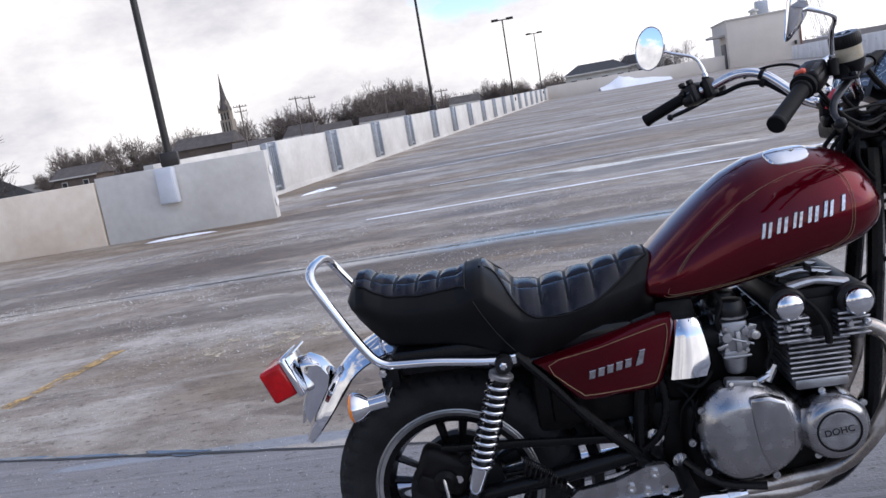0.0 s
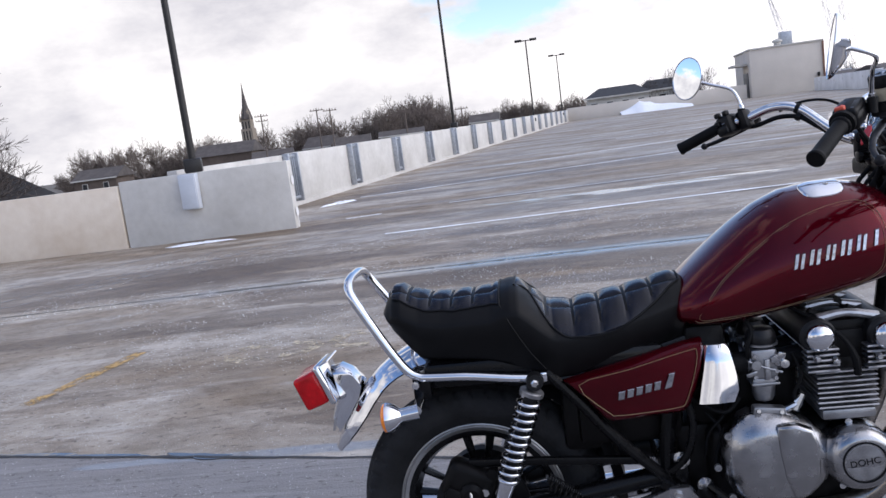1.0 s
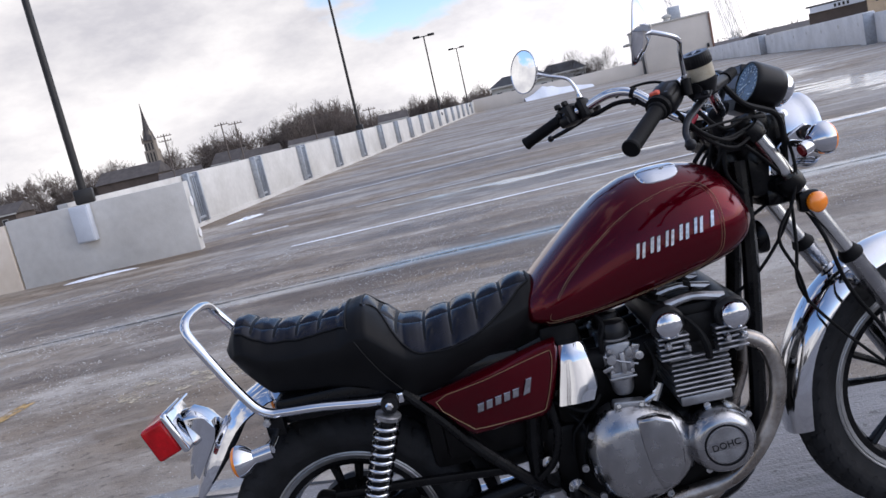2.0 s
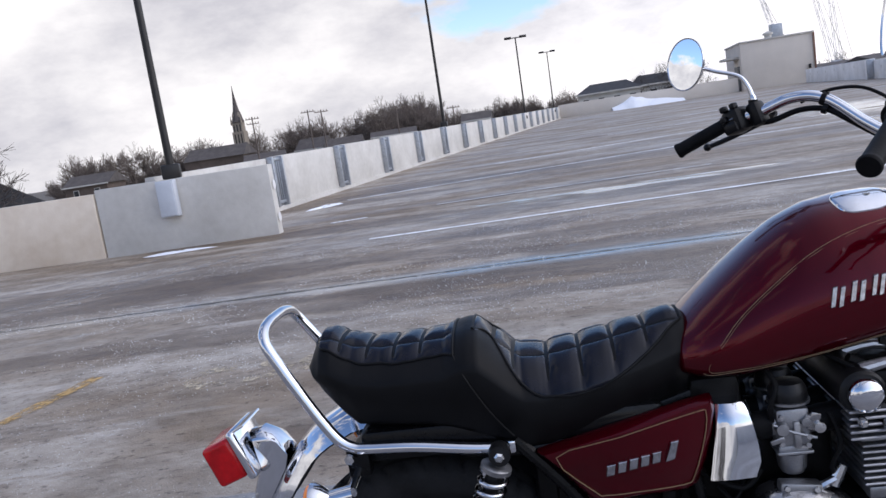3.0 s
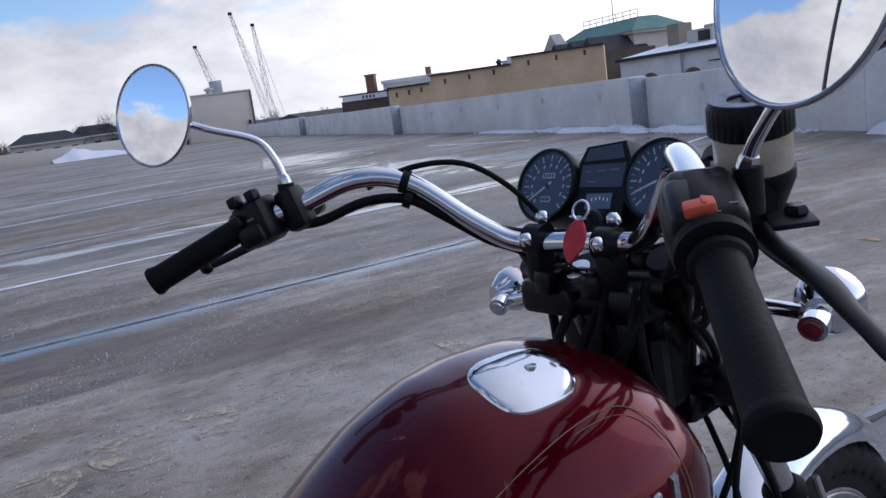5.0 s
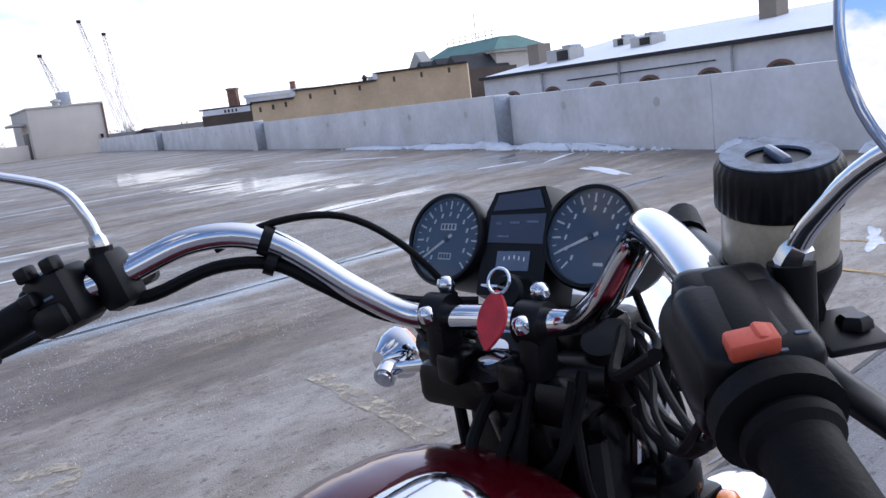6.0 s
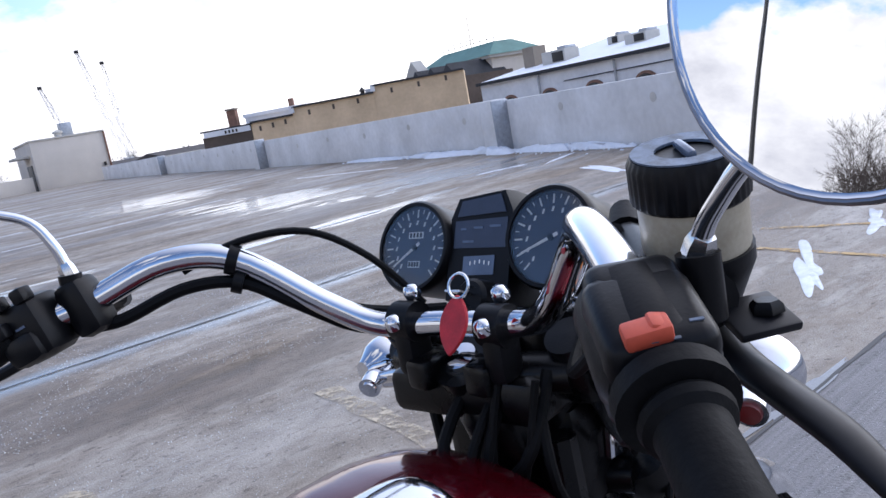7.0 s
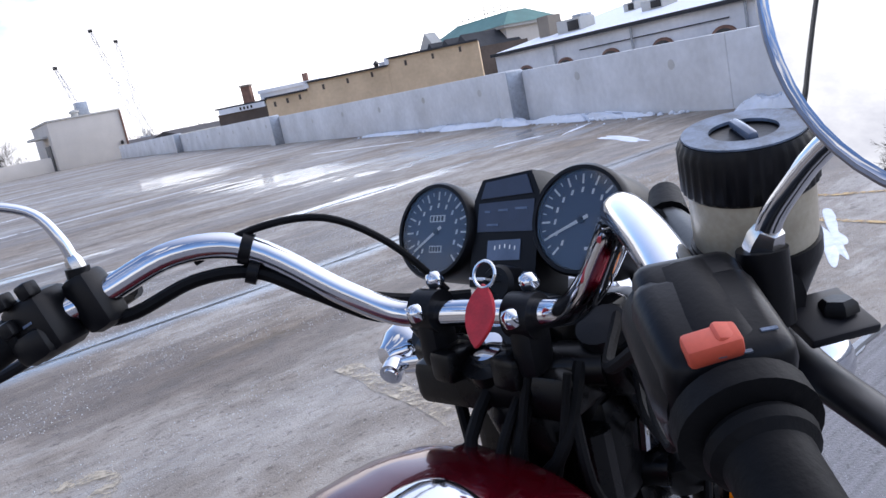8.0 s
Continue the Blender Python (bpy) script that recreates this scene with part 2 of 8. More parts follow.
def deck_material():
    """Old damp concrete: pale dry patches, brown dirt, crumbled spots and wet films that mirror the sky."""
    m = bpy.data.materials.new("deck_concrete")
    m.use_nodes = True
    nt = m.node_tree
    N, Lk = nt.nodes, nt.links
    p = N["Principled BSDF"]
    tc = N.new("ShaderNodeTexCoord")

    def noise_at(scale, detail=5, sx=1.0, sy=1.0, rough=0.55, warp=0.0):
        mp = N.new("ShaderNodeMapping"); mp.inputs["Scale"].default_value = (sx, sy, 1)
        n = N.new("ShaderNodeTexNoise"); n.inputs["Scale"].default_value = scale; n.inputs["Detail"].default_value = detail
        n.inputs["Roughness"].default_value, n.inputs["Distortion"].default_value = rough, warp
        Lk.new(tc.outputs["Object"], mp.inputs[0]); Lk.new(mp.outputs[0], n.inputs["Vector"])
        return n.outputs["Fac"]

    def ramp(src, a, b, ca, cb):
        r = N.new("ShaderNodeValToRGB")
        r.color_ramp.elements[0].position, r.color_ramp.elements[1].position = a, b
        r.color_ramp.elements[0].color, r.color_ramp.elements[1].color = (*ca, 1), (*cb, 1)
        Lk.new(src, r.inputs[0])
        return r.outputs[0]

    def blend(mode, fac, a, b):
        x = N.new("ShaderNodeMix"); x.data_type = "RGBA"; x.blend_type = mode
        if isinstance(fac, float):
            x.inputs["Factor"].default_value = fac
        else:
            Lk.new(fac, x.inputs["Factor"])
        for s, k in ((a, "A"), (b, "B")):
            if isinstance(s, tuple):
                x.inputs[k].default_value = (*s, 1)
            else:
                Lk.new(s, x.inputs[k])
        return x.outputs["Result"]

    def calc(op, a, b):
        x = N.new("ShaderNodeMath"); x.operation = op
        for s, k in ((a, 0), (b, 1)):
            if isinstance(s, float):
                x.inputs[k].default_value = s
            else:
                Lk.new(s, x.inputs[k])
        return x.outputs[0]

    streaks = noise_at(0.75, 9, 0.34, 1.15, 0.66, 0.5)
    base = ramp(streaks, 0.38, 0.62, (0.390, 0.334, 0.272), (0.545, 0.492, 0.430))
    mottled = ramp(noise_at(3.0, 9, 0.8, 1.2, 0.74), 0.38, 0.60, (0.52, 0.49, 0.455), (1.0, 1.0, 1.0))
    c = blend("MULTIPLY", 0.80, base, mottled)
    crumbs = ramp(noise_at(13, 6, 0.8, 1.1, 0.7), 0.34, 0.44, (0.36, 0.33, 0.30), (1.0, 1.0, 1.0))
    where = ramp(noise_at(0.6, 4, 0.5, 1.0), 0.34, 0.50, (0.0, 0.0, 0.0), (0.8, 0.8, 0.8))
    c = blend("MULTIPLY", where, c, crumbs)
    grain = ramp(noise_at(150, 3), 0.30, 0.66, (0.55, 0.55, 0.55), (1.0, 1.0, 1.0))
    c = blend("MULTIPLY", 0.55, c, grain)
    dirt = ramp(noise_at(0.42, 9, 0.45, 1.2, 0.68, 0.4), 0.46, 0.58, (1, 1, 1), (0.62, 0.53, 0.43))
    c = blend("MULTIPLY", 0.85, c, dirt)
    salt = ramp(noise_at(2.1, 8, 0.35, 1.3, 0.72, 0.4), 0.57, 0.66, (0.0, 0.0, 0.0), (0.28, 0.28, 0.28))
    c = blend("MIX", salt, c, (0.56, 0.54, 0.51))
    # broad damp bands with crisp edges, not glossy
    damp_sum = None
    for x, y, a, b in ((0.5, 7.7, 30.0, 2.1), (4.5, 5.2, 3.0, 0.75), (6.4, 4.0, 3.2, 0.8), (9.5, 6.6, 3.5, 0.9), (-2.5, 5.4, 2.2, 0.4), (1.0, 3.1, 4.0, 0.30), (1.2, 5.6, 2.2, 0.45), (3.4, 3.7, 1.4, 0.4), (3.0, 12.0, 12.0, 1.1), (0.0, 18.0, 20.0, 1.8)):
        mp = N.new("ShaderNodeMapping"); mp.vector_type = "TEXTURE"
        mp.inputs["Location"].default_value, mp.inputs["Scale"].default_value = (x, y, 0), (a, b, 50)
        ln = N.new("ShaderNodeVectorMath"); ln.operation = "LENGTH"
        Lk.new(tc.outputs["Object"], mp.inputs[0]); Lk.new(mp.outputs[0], ln.inputs[0])
        f = N.new("ShaderNodeMapRange"); f.inputs["From Min"].default_value, f.inputs["From Max"].default_value = 1.3, 0.3
        Lk.new(ln.outputs["Value"], f.inputs["Value"])
        damp_sum = f.outputs[0] if damp_sum is None else calc("MAXIMUM", damp_sum, f.outputs[0])
    spread = noise_at(0.9, 9, 0.30, 1.25, 0.66, 0.5)
    soaked = ramp(calc("ADD", calc("MULTIPLY", damp_sum, 0.145), spread), 0.575, 0.615, (0, 0, 0), (1, 1, 1))
    c = blend("MULTIPLY", calc("MULTIPLY", soaked, 0.9), c, (0.54, 0.47, 0.395))
    # the older slab south of the joint: darker, with brushed lines
    xyz = N.new("ShaderNodeSeparateXYZ")
    Lk.new(tc.outputs["Object"], xyz.inputs[0])
    bend = calc("MULTIPLY", calc("MAXIMUM", calc("SUBTRACT", 0.2, xyz.outputs["X"]), 0.0), 0.185)
    south = calc("LESS_THAN", xyz.outputs["Y"], calc("ADD", bend, 2.235))
    brushed = ramp(noise_at(1.0, 4, 1.4, 48.0, 0.6), 0.36, 0.64, (0.56, 0.58, 0.62), (0.84, 0.86, 0.92))
    c = blend("MIX", calc("MULTIPLY", south, 0.85), c, blend("MULTIPLY", 1.0, (0.285, 0.27, 0.26), brushed))
    pits = ramp(noise_at(26, 5, 0.7, 1.0, 0.65), 0.35, 0.41, (0.35, 0.33, 0.31), (1.0, 1.0, 1.0))
    c = blend("MULTIPLY", 0.8, c, pits)
    # wet films: middle x, y and half-lengths on the deck
    wet_sum = None
    for x, y, a, b in ((7.2, 10.7, 2.7, 0.42), (9.2, 16.2, 2.1, 3.8), (11.6, 13.0, 2.0, 3.2), (10.0, 26.0, 3.0, 4.5), (1.6, 12.4, 3.2, 0.35), (-1.2, 2.55, 1.6, 0.06)):
        mp = N.new("ShaderNodeMapping"); mp.vector_type = "TEXTURE"
        mp.inputs["Location"].default_value, mp.inputs["Scale"].default_value = (x, y, 0), (a, b, 50)
        ln = N.new("ShaderNodeVectorMath"); ln.operation = "LENGTH"
        Lk.new(tc.outputs["Object"], mp.inputs[0]); Lk.new(mp.outputs[0], ln.inputs[0])
        f = N.new("ShaderNodeMapRange"); f.inputs["From Min"].default_value, f.inputs["From Max"].default_value = 1.4, 0.2
        Lk.new(ln.outputs["Value"], f.inputs["Value"])
        wet_sum = f.outputs[0] if wet_sum is None else calc("MAXIMUM", wet_sum, f.outputs[0])
    edge = noise_at(1.3, 8, 0.55, 1.6, 0.62, 0.6)
    wet_in = calc("ADD", calc("MULTIPLY", wet_sum, 0.31), edge)
    wet = ramp(wet_in, 0.66, 0.74, (0, 0, 0), (1, 1, 1))
    # a film that follows the joint
    joint = calc("SUBTRACT", 7.0, calc("MULTIPLY", calc("MAXIMUM", calc("SUBTRACT", 0.5, xyz.outputs["X"]), 0.0), 0.04))
    away = calc("ABSOLUTE", calc("SUBTRACT", xyz.outputs["Y"], calc("ADD", joint, calc("MULTIPLY", calc("SUBTRACT", noise_at(0.9, 5, 1.0, 0.3), 0.5), 0.5))), 0.0)
    film = calc("MULTIPLY", ramp(calc("ADD", away, calc("MULTIPLY", noise_at(5.0, 5, 0.5, 1.4), 0.16)), 0.15, 0.34, (1, 1, 1), (0, 0, 0)), 0.62)
    wet = calc("MAXIMUM", calc("MULTIPLY", wet, 0.72), film)
    c = blend("MIX", calc("MULTIPLY", wet, 0.7), c, (0.15, 0.137, 0.122))
    Lk.new(c, p.inputs["Base Color"])
    damp = ramp(noise_at(0.42, 5, 0.35, 1.6), 0.44, 0.60, (0.78, 0.78, 0.78), (0.46, 0.46, 0.46))
    rough = blend("MIX", wet, blend("MIX", calc("MULTIPLY", soaked, 0.6), damp, (0.36, 0.36, 0.36)), (0.16, 0.16, 0.16))
    Lk.new(rough, p.inputs["Roughness"])
    Lk.new(wet, p.inputs["Coat Weight"])
    p.inputs["Coat Roughness"].default_value = 0.11
    b = N.new("ShaderNodeBump"); b.inputs["Distance"].default_value = 0.007
    dry = calc("SUBTRACT", 1.0, wet)
    Lk.new(calc("MULTIPLY", dry, 0.85), b.inputs["Strength"])
    h = calc("ADD", noise_at(95, 4), noise_at(13, 6, 0.8, 1.1, 0.7))
    Lk.new(h, b.inputs["Height"]); Lk.new(b.outputs[0], p.inputs["Normal"])
    return m


DECK = deck_material()


def worn_paint(name, colour, keep=0.5):
    """Road paint flaked away in patches, so that the concrete shows."""
    m = material(name, colour, 0.6, 0.0, 0.15, 4)
    nt = m.node_tree
    p = nt.nodes["Principled BSDF"]
    tc = nt.nodes.new("ShaderNodeTexCoord")
    n = nt.nodes.new("ShaderNodeTexNoise"); n.inputs["Scale"].default_value = 9.0; n.inputs["Detail"].default_value = 8; n.inputs["Roughness"].default_value = 0.75
    nt.links.new(tc.outputs["Object"], n.inputs["Vector"])
    r = nt.nodes.new("ShaderNodeValToRGB")
    r.color_ramp.elements[0].position, r.color_ramp.elements[1].position = keep - 0.08, keep + 0.08
    r.color_ramp.elements[0].color, r.color_ramp.elements[1].color = (0, 0, 0, 1), (1, 1, 1, 1)
    nt.links.new(n.outputs["Fac"], r.inputs[0]); nt.links.new(r.outputs[0], p.inputs["Alpha"])
    return m


WHITEPAINT = worn_paint("worn_white_paint", (0.86, 0.86, 0.86), 0.36)
YELLOWPAINT = worn_paint("worn_yellow_paint", (0.48, 0.30, 0.10), 0.49)
FAINTPAINT = worn_paint("faint_yellow_paint", (0.50, 0.42, 0.30), 0.52)
TRACK = worn_paint("dried_tyre_track", (0.40, 0.38, 0.36), 0.56)
WATER = material("shallow_water", (0.075, 0.072, 0.070), 0.06, 0.0, 0.2, 3, bump=0.05, bump_scale=9, specular=0.9)
TAR = material("joint_sealant", (0.03, 0.03, 0.032), 0.6, 0.0, 0.3, 6)

# ---- mesh helpers ----


class Shape:
    """Collects vertices and faces of one mesh."""

    def __init__(self):
        self.v, self.f = [], []

    def add(self, verts, faces):
        n = len(self.v)
        self.v += [tuple(map(float, p)) for p in verts]
        self.f += [tuple(i + n for i in f) for f in faces]
        return self

    def loft(self, rings, closed=True, caps=True):
        """Skin over rings with the same number of points."""
        k = len(rings[0])
        verts = [p for ring in rings for p in ring]
        faces = []
        for a in range(len(rings) - 1):
            for b in range(k if closed else k - 1):
                c = (b + 1) % k
                faces.append((a * k + b, a * k + c, (a + 1) * k + c, (a + 1) * k + b))
        if caps and closed:
            faces.append(tuple(range(k - 1, -1, -1)))
            faces.append(tuple((len(rings) - 1) * k + b for b in range(k)))
        return self.add(verts, faces)

    def tube(self, pts, r, seg=12, smooth=0, flat=1.0, closed=False):
        """A round bar along pts; r is one radius or one per point; smooth: points added between two."""
        pts = [Vector(p) for p in pts]
        rs = list(r) if isinstance(r, (list, tuple)) else [r] * len(pts)
        if smooth:
            pts, rs = curve_through(pts, rs, smooth, closed)
        if closed:
            pts, rs = pts + [pts[0]], rs + [rs[0]]
        side, rings = None, []
        for i, p in enumerate(pts):
            a, b = pts[max(i - 1, 0)], pts[min(i + 1, len(pts) - 1)]
            if closed and i in (0, len(pts) - 1):
                a, b = pts[-2], pts[1]
            way = (b - a).normalized()
            if side is None:
                side = way.orthogonal().normalized() if abs(way.z) > 0.9 else way.cross(Vector((0, 0, 1))).normalized()
            side = (side - way * side.dot(way)).normalized()
            other = way.cross(side)
            rings.append([p + rs[i] * (math.cos(t) * side + flat * math.sin(t) * other) for t in (2 * math.pi * j / seg for j in range(seg))])
        return self.loft(rings, caps=not closed)

    def lathe(self, profile, origin, axis, seg=28, caps=True):
        """Turns a profile of (radius, along) about an axis."""
        axis = Vector(axis).normalized()
        u = axis.orthogonal().normalized()
        w = axis.cross(u)
        o = Vector(origin)
        rings = [[o + axis * h + max(r, 1e-4) * (math.cos(t) * u + math.sin(t) * w) for t in (2 * math.pi * j / seg for j in range(seg))] for r, h in profile]
        return self.loft(rings, caps=caps)

    def box(self, centre, size, bevel=0.0, turn=None, segments=2):
        bm = bmesh.new()
        bmesh.ops.create_cube(bm, size=1.0)
        bmesh.ops.scale(bm, vec=size, verts=bm.verts)
        if bevel:
            bmesh.ops.bevel(bm, geom=bm.edges[:], offset=bevel, segments=segments, profile=0.5, affect="EDGES")
        m = Matrix.Translation(centre) @ (turn.to_4x4() if turn else Matrix.Identity(4))
        bmesh.ops.transform(bm, matrix=m, verts=bm.verts)
        bm.verts.index_update()
        self.add([v.co for v in bm.verts], [[v.index for v in f.verts] for f in bm.faces])
        bm.free()
        return self

    def plate(self, outline, thick, rim=0.0):
        """A closed outline of points, pushed along the vector thick; rim: how far the outer face is drawn in."""
        o = [Vector(p) for p in outline]
        t = Vector(thick)
        mid = sum(o, Vector()) / len(o)
        rings = [o, [p + 0.65 * t for p in o], [p + t + (mid - p).normalized() * rim for p in o]] if rim else [o, [p + t for p in o]]
        return self.loft(rings)

    def mapped(self, fn):
        self.v = [tuple(fn(*p)) for p in self.v]
        return self

    def mesh(self, name, mat, smooth=35.0):
        me = bpy.data.meshes.new(name)
        me.from_pydata(self.v, [], self.f)
        me.update()
        bm = bmesh.new()
        bm.from_mesh(me)
        bmesh.ops.recalc_face_normals(bm, faces=bm.faces[:])
        bm.to_mesh(me)
        bm.free()
        me.materials.append(mat)
        if smooth:
            me.polygons.foreach_set("use_smooth", [True] * len(me.polygons))
            me.set_sharp_from_angle(angle=radians(smooth))
        return me


def curve_through(pts, rs, steps, closed=False):
    """Catmull-Rom points between the given ones."""
    out, ro, n = [], [], len(pts)
    for i in range(n if closed else n - 1):
        if closed:
            p = [pts[(i + k) % n] for k in (-1, 0, 1, 2)]
        else:
            p = [pts[max(i - 1, 0)], pts[i], pts[i + 1], pts[min(i + 2, n - 1)]]
        for s in range(steps):
            t = s / steps
            out.append(0.5 * (2 * p[1] + (p[2] - p[0]) * t + (2 * p[0] - 5 * p[1] + 4 * p[2] - p[3]) * t * t + (3 * p[1] - p[0] - 3 * p[2] + p[3]) * t ** 3))
            ro.append(rs[i] + (rs[(i + 1) % n] - rs[i]) * t)
    if not closed:
        out.append(pts[-1]); ro.append(rs[-1])
    return out, ro


def part(name, shape, mat, parent=None, label="", smooth=35.0):
    ob = new(name, shape.mesh(name, mat, smooth))
    ob.parent = parent
    return tagged(ob, label) if label else ob


def thing(name, label, category, at=(0, 0, 0), turn=0.0, group="", kind=""):
    ob = new(name)
    ob.empty_display_size = 0.2
    ob.matrix_world = pose(*at, 0, 0, turn)
    return tagged(ob, label, category, group, kind)


def lerp_at(table, x):
    """Linear look-up in rows of (x, a, b, ...), smoothed by a cosine."""
    for r0, r1 in zip(table, table[1:]):
        if x <= r1[0]:
            t = min(max((x - r0[0]) / (r1[0] - r0[0]), 0), 1)
            return [a + (b - a) * t for a, b in zip(r0[1:], r1[1:])]
    return list(table[-1][1:])


# ---- the roof deck ----
RISE = 0.005


def ground(x, y):
    """The deck climbs gently away from the motorcycle."""
    return RISE * max(0.0, y - 12.0)


EAST = [(7.0, -30.0), (9.6, -4.0), (12.68, 8.0), (14.95, 15.3), (18.1, 33.5), (22.6, 56.0), (25.6, 78.0)]


def west_x(y):
    return -5.6 + 0.13 * (y - 17.0)


def east_x(y):
    for (x0, y0), (x1, y1) in zip(EAST, EAST[1:]):
        if y <= y1:
            return x0 + (x1 - x0) * (y - y0) / (y1 - y0)
    return EAST[-1][0] + 0.13 * (y - EAST[-1][1])


deck = Shape()
rows_y = [-30, -15, -4, 0, 4, 8, 12.0, 12.55]
rings = [[(-34 + (east_x(y) + 34) * k / 40, y, ground(0, y)) for k in range(41)] for y in rows_y]
deck.loft(rings, closed=False, caps=False)
rows_y = [12.55, 15, 18, 22, 27, 33, 40, 48, 56, 66, 76, 88]
rings = [[(west_x(y) - 0.1 + (east_x(y) - west_x(y) + 0.1) * k / 24, y, ground(0, y)) for k in range(25)] for y in rows_y]
deck.loft(rings, closed=False, caps=False)
tagged(part("floor", deck, DECK, smooth=0), "damp stained concrete deck of a rooftop car park", "floor", kind="structure")

# the building below the deck, so that the roof stands on something
body = Shape()
body.box((-6, 28, -4.6), (78, 122, 9.0))
tagged(part("ground_building", body, BROWNWALL, smooth=0), "plain storeys of the car park below its roof", "building", kind="structure")
town = Shape()
town.add([(-2500, -2500, -9.2), (2500, -2500, -9.2), (2500, 2500, -9.2), (-2500, 2500, -9.2)], [(0, 1, 2, 3)])
tagged(part("ground", town, TOWN, smooth=0), "brown winter ground of the town round the car park", "ground", kind="structure")


def slab(shape, a, b, z0, z1, thick, bevel=0.012):
    """An upright wall panel from a to b (plan), its inner face on that line."""
    ax, ay = a
    bx, by = b
    ln = math.hypot(bx - ax, by - ay)
    ang = math.atan2(by - ay, bx - ax)
    turn = Matrix.Rotation(ang, 3, "Z")
    mid = turn @ Vector((ln / 2, thick / 2, 0)) + Vector((ax, ay, (z0 + z1) / 2))
    return shape.box(mid, (ln - 0.012, abs(thick), z1 - z0), bevel, turn)


# short wall across, with its free end
wall_n = part("wall_north", slab(Shape(), (-4.1, 12.40), (-7.13, 12.33), -0.02, 1.16, -0.24), PARAPET)
tagged(wall_n, "cream painted concrete parapet with a free end", "wall", kind="structure")
wall_n2 = part("wall_north_2", slab(Shape(), (-7.15, 12.32), (-20.0, 12.62), -0.02, 1.10, -0.24), PARAPET_WARM)
tagged(wall_n2, "warm stained concrete parapet panel", "wall", kind="structure")
wall_n3 = part("wall_north_3", slab(Shape(), (-20.02, 12.62), (-34.0, 12.95), -0.02, 1.10, -0.24), PARAPET)
tagged(wall_n3, "cream painted concrete parapet panel", "wall", kind="structure")
for z in (0.28, 0.82):
    part("lifting_pocket", Shape().lathe([(0.0, 0), (0.075, 0), (0.082, 0.006), (0.0, 0.006)], (-4.096, 12.53, z), (1, 0.02, 0), 20), PARAPET_COOL, wall_n)
box1 = thing("electrical_box", "pale grey metal box hung on the parapet below a lamp post", "box", (-5.84, 12.34, 0))
part("body", Shape().box((0.02, -0.08, 0.85), (0.31, 0.15, 0.60), 0.015), PALEBOX, box1)
part("cover", Shape().box((0.02, -0.162, 0.85), (0.28, 0.016, 0.56), 0.006), PALEBOX, box1)

# long wall of panels with railed gaps between
wall_w = part("wall_west", Shape(), PARAPET)
kerb = Shape()
y0, y1 = 12.7, 86.0
kerb.loft([[(west_x(y), y, ground(0, y) + z) if i < 2 else (west_x(y) - 0.3, y, ground(0, y) + z) for i, z in enumerate((-0.02, 0.10, 0.10, -0.02))] for y in (y0, 30, 50, 70, y1)])
wall_w.data = kerb.mesh("wall_west", PARAPET)
tagged(wall_w, "long row of white parapet panels on a low concrete kerb", "wall", kind="structure")
GAPS = [17.2 + 4.05 * k for k in range(17)]
ends = [12.7] + GAPS + [86.0]
for k in range(len(ends) - 1):
    a = ends[k] + (0.26 if k else 0)
    b = ends[k + 1] - (0.26 if k + 1 < len(ends) - 1 else 0)
    pan = Shape()
    slab(pan, (west_x(b) - 0.05, b), (west_x(a) - 0.05, a), ground(0, a) + 0.10, ground(0, (a + b) / 2) + 1.22, -0.2)
    part("panel", pan, PARAPET, wall_w)


def railing(y):
    t = thing("railing", "galvanised steel railing in a gap of the parapet", "railing", (west_x(y), y, ground(0, y) + 0.10), -7.4, "railings in the parapet gaps")
    for s in (-0.25, 0.25):
        part("post", Shape().box((0.03, s, 0.56), (0.14, 0.07, 1.12), 0.006), GALV, t)
    for z in (0.1, 1.06):
        part("rail", Shape().box((0.02, 0, z), (0.05, 0.46, 0.06), 0.006), GALV, t)
    for s in (-0.15, -0.05, 0.05, 0.15):
        part("bar", Shape().box((0.02, s, 0.58), (0.022, 0.022, 0.92), 0.003), GALV, t)
    return t


first = railing(GAPS[0])
for y in GAPS[1:]:
    copy_thing(first, pose(west_x(y), y, ground(0, y) + 0.10, 0, 0, -7.4))

# far wall and the snow heap before it
wall_f = part("wall_far", slab(Shape(), (21.0, 83.6), (3.2, 85.8), 0.3, 1.75, -0.25), STUCCO)
tagged(wall_f, "low beige wall that closes the far end", "wall", kind="structure")

# the east wall with its piers
prev = None
for k, ((ax, ay), (bx, by)) in enumerate(zip(EAST, EAST[1:])):
    sh = Shape()
    slab(sh, (ax, ay), (bx, by), ground(0, ay) - 0.02, ground(0, (ay + by) / 2) + 1.24, -0.25)
    w = tagged(part("wall_east_%d" % (k + 1), sh, PARAPET_COOL), "weathered grey concrete parapet panel with patched pockets", "wall", kind="structure")
    ln = math.hypot(bx - ax, by - ay)
    d = Vector(((bx - ax) / ln, (by - ay) / ln, 0))
    nrm = Vector((-d.y, d.x, 0))
    for j in range(int(ln / 3.1)):
        s = 1.4 + 3.1 * j
        if s > ln - 0.6:
            continue
        c = Vector((ax, ay, ground(0, ay) + (0.92 if j % 2 else 0.86))) + d * s
        part("patched_pocket", Shape().lathe([(0.0, 0), (0.085, 0), (0.092, 0.008), (0.0, 0.008)], c, nrm, 18), PARAPET, w)
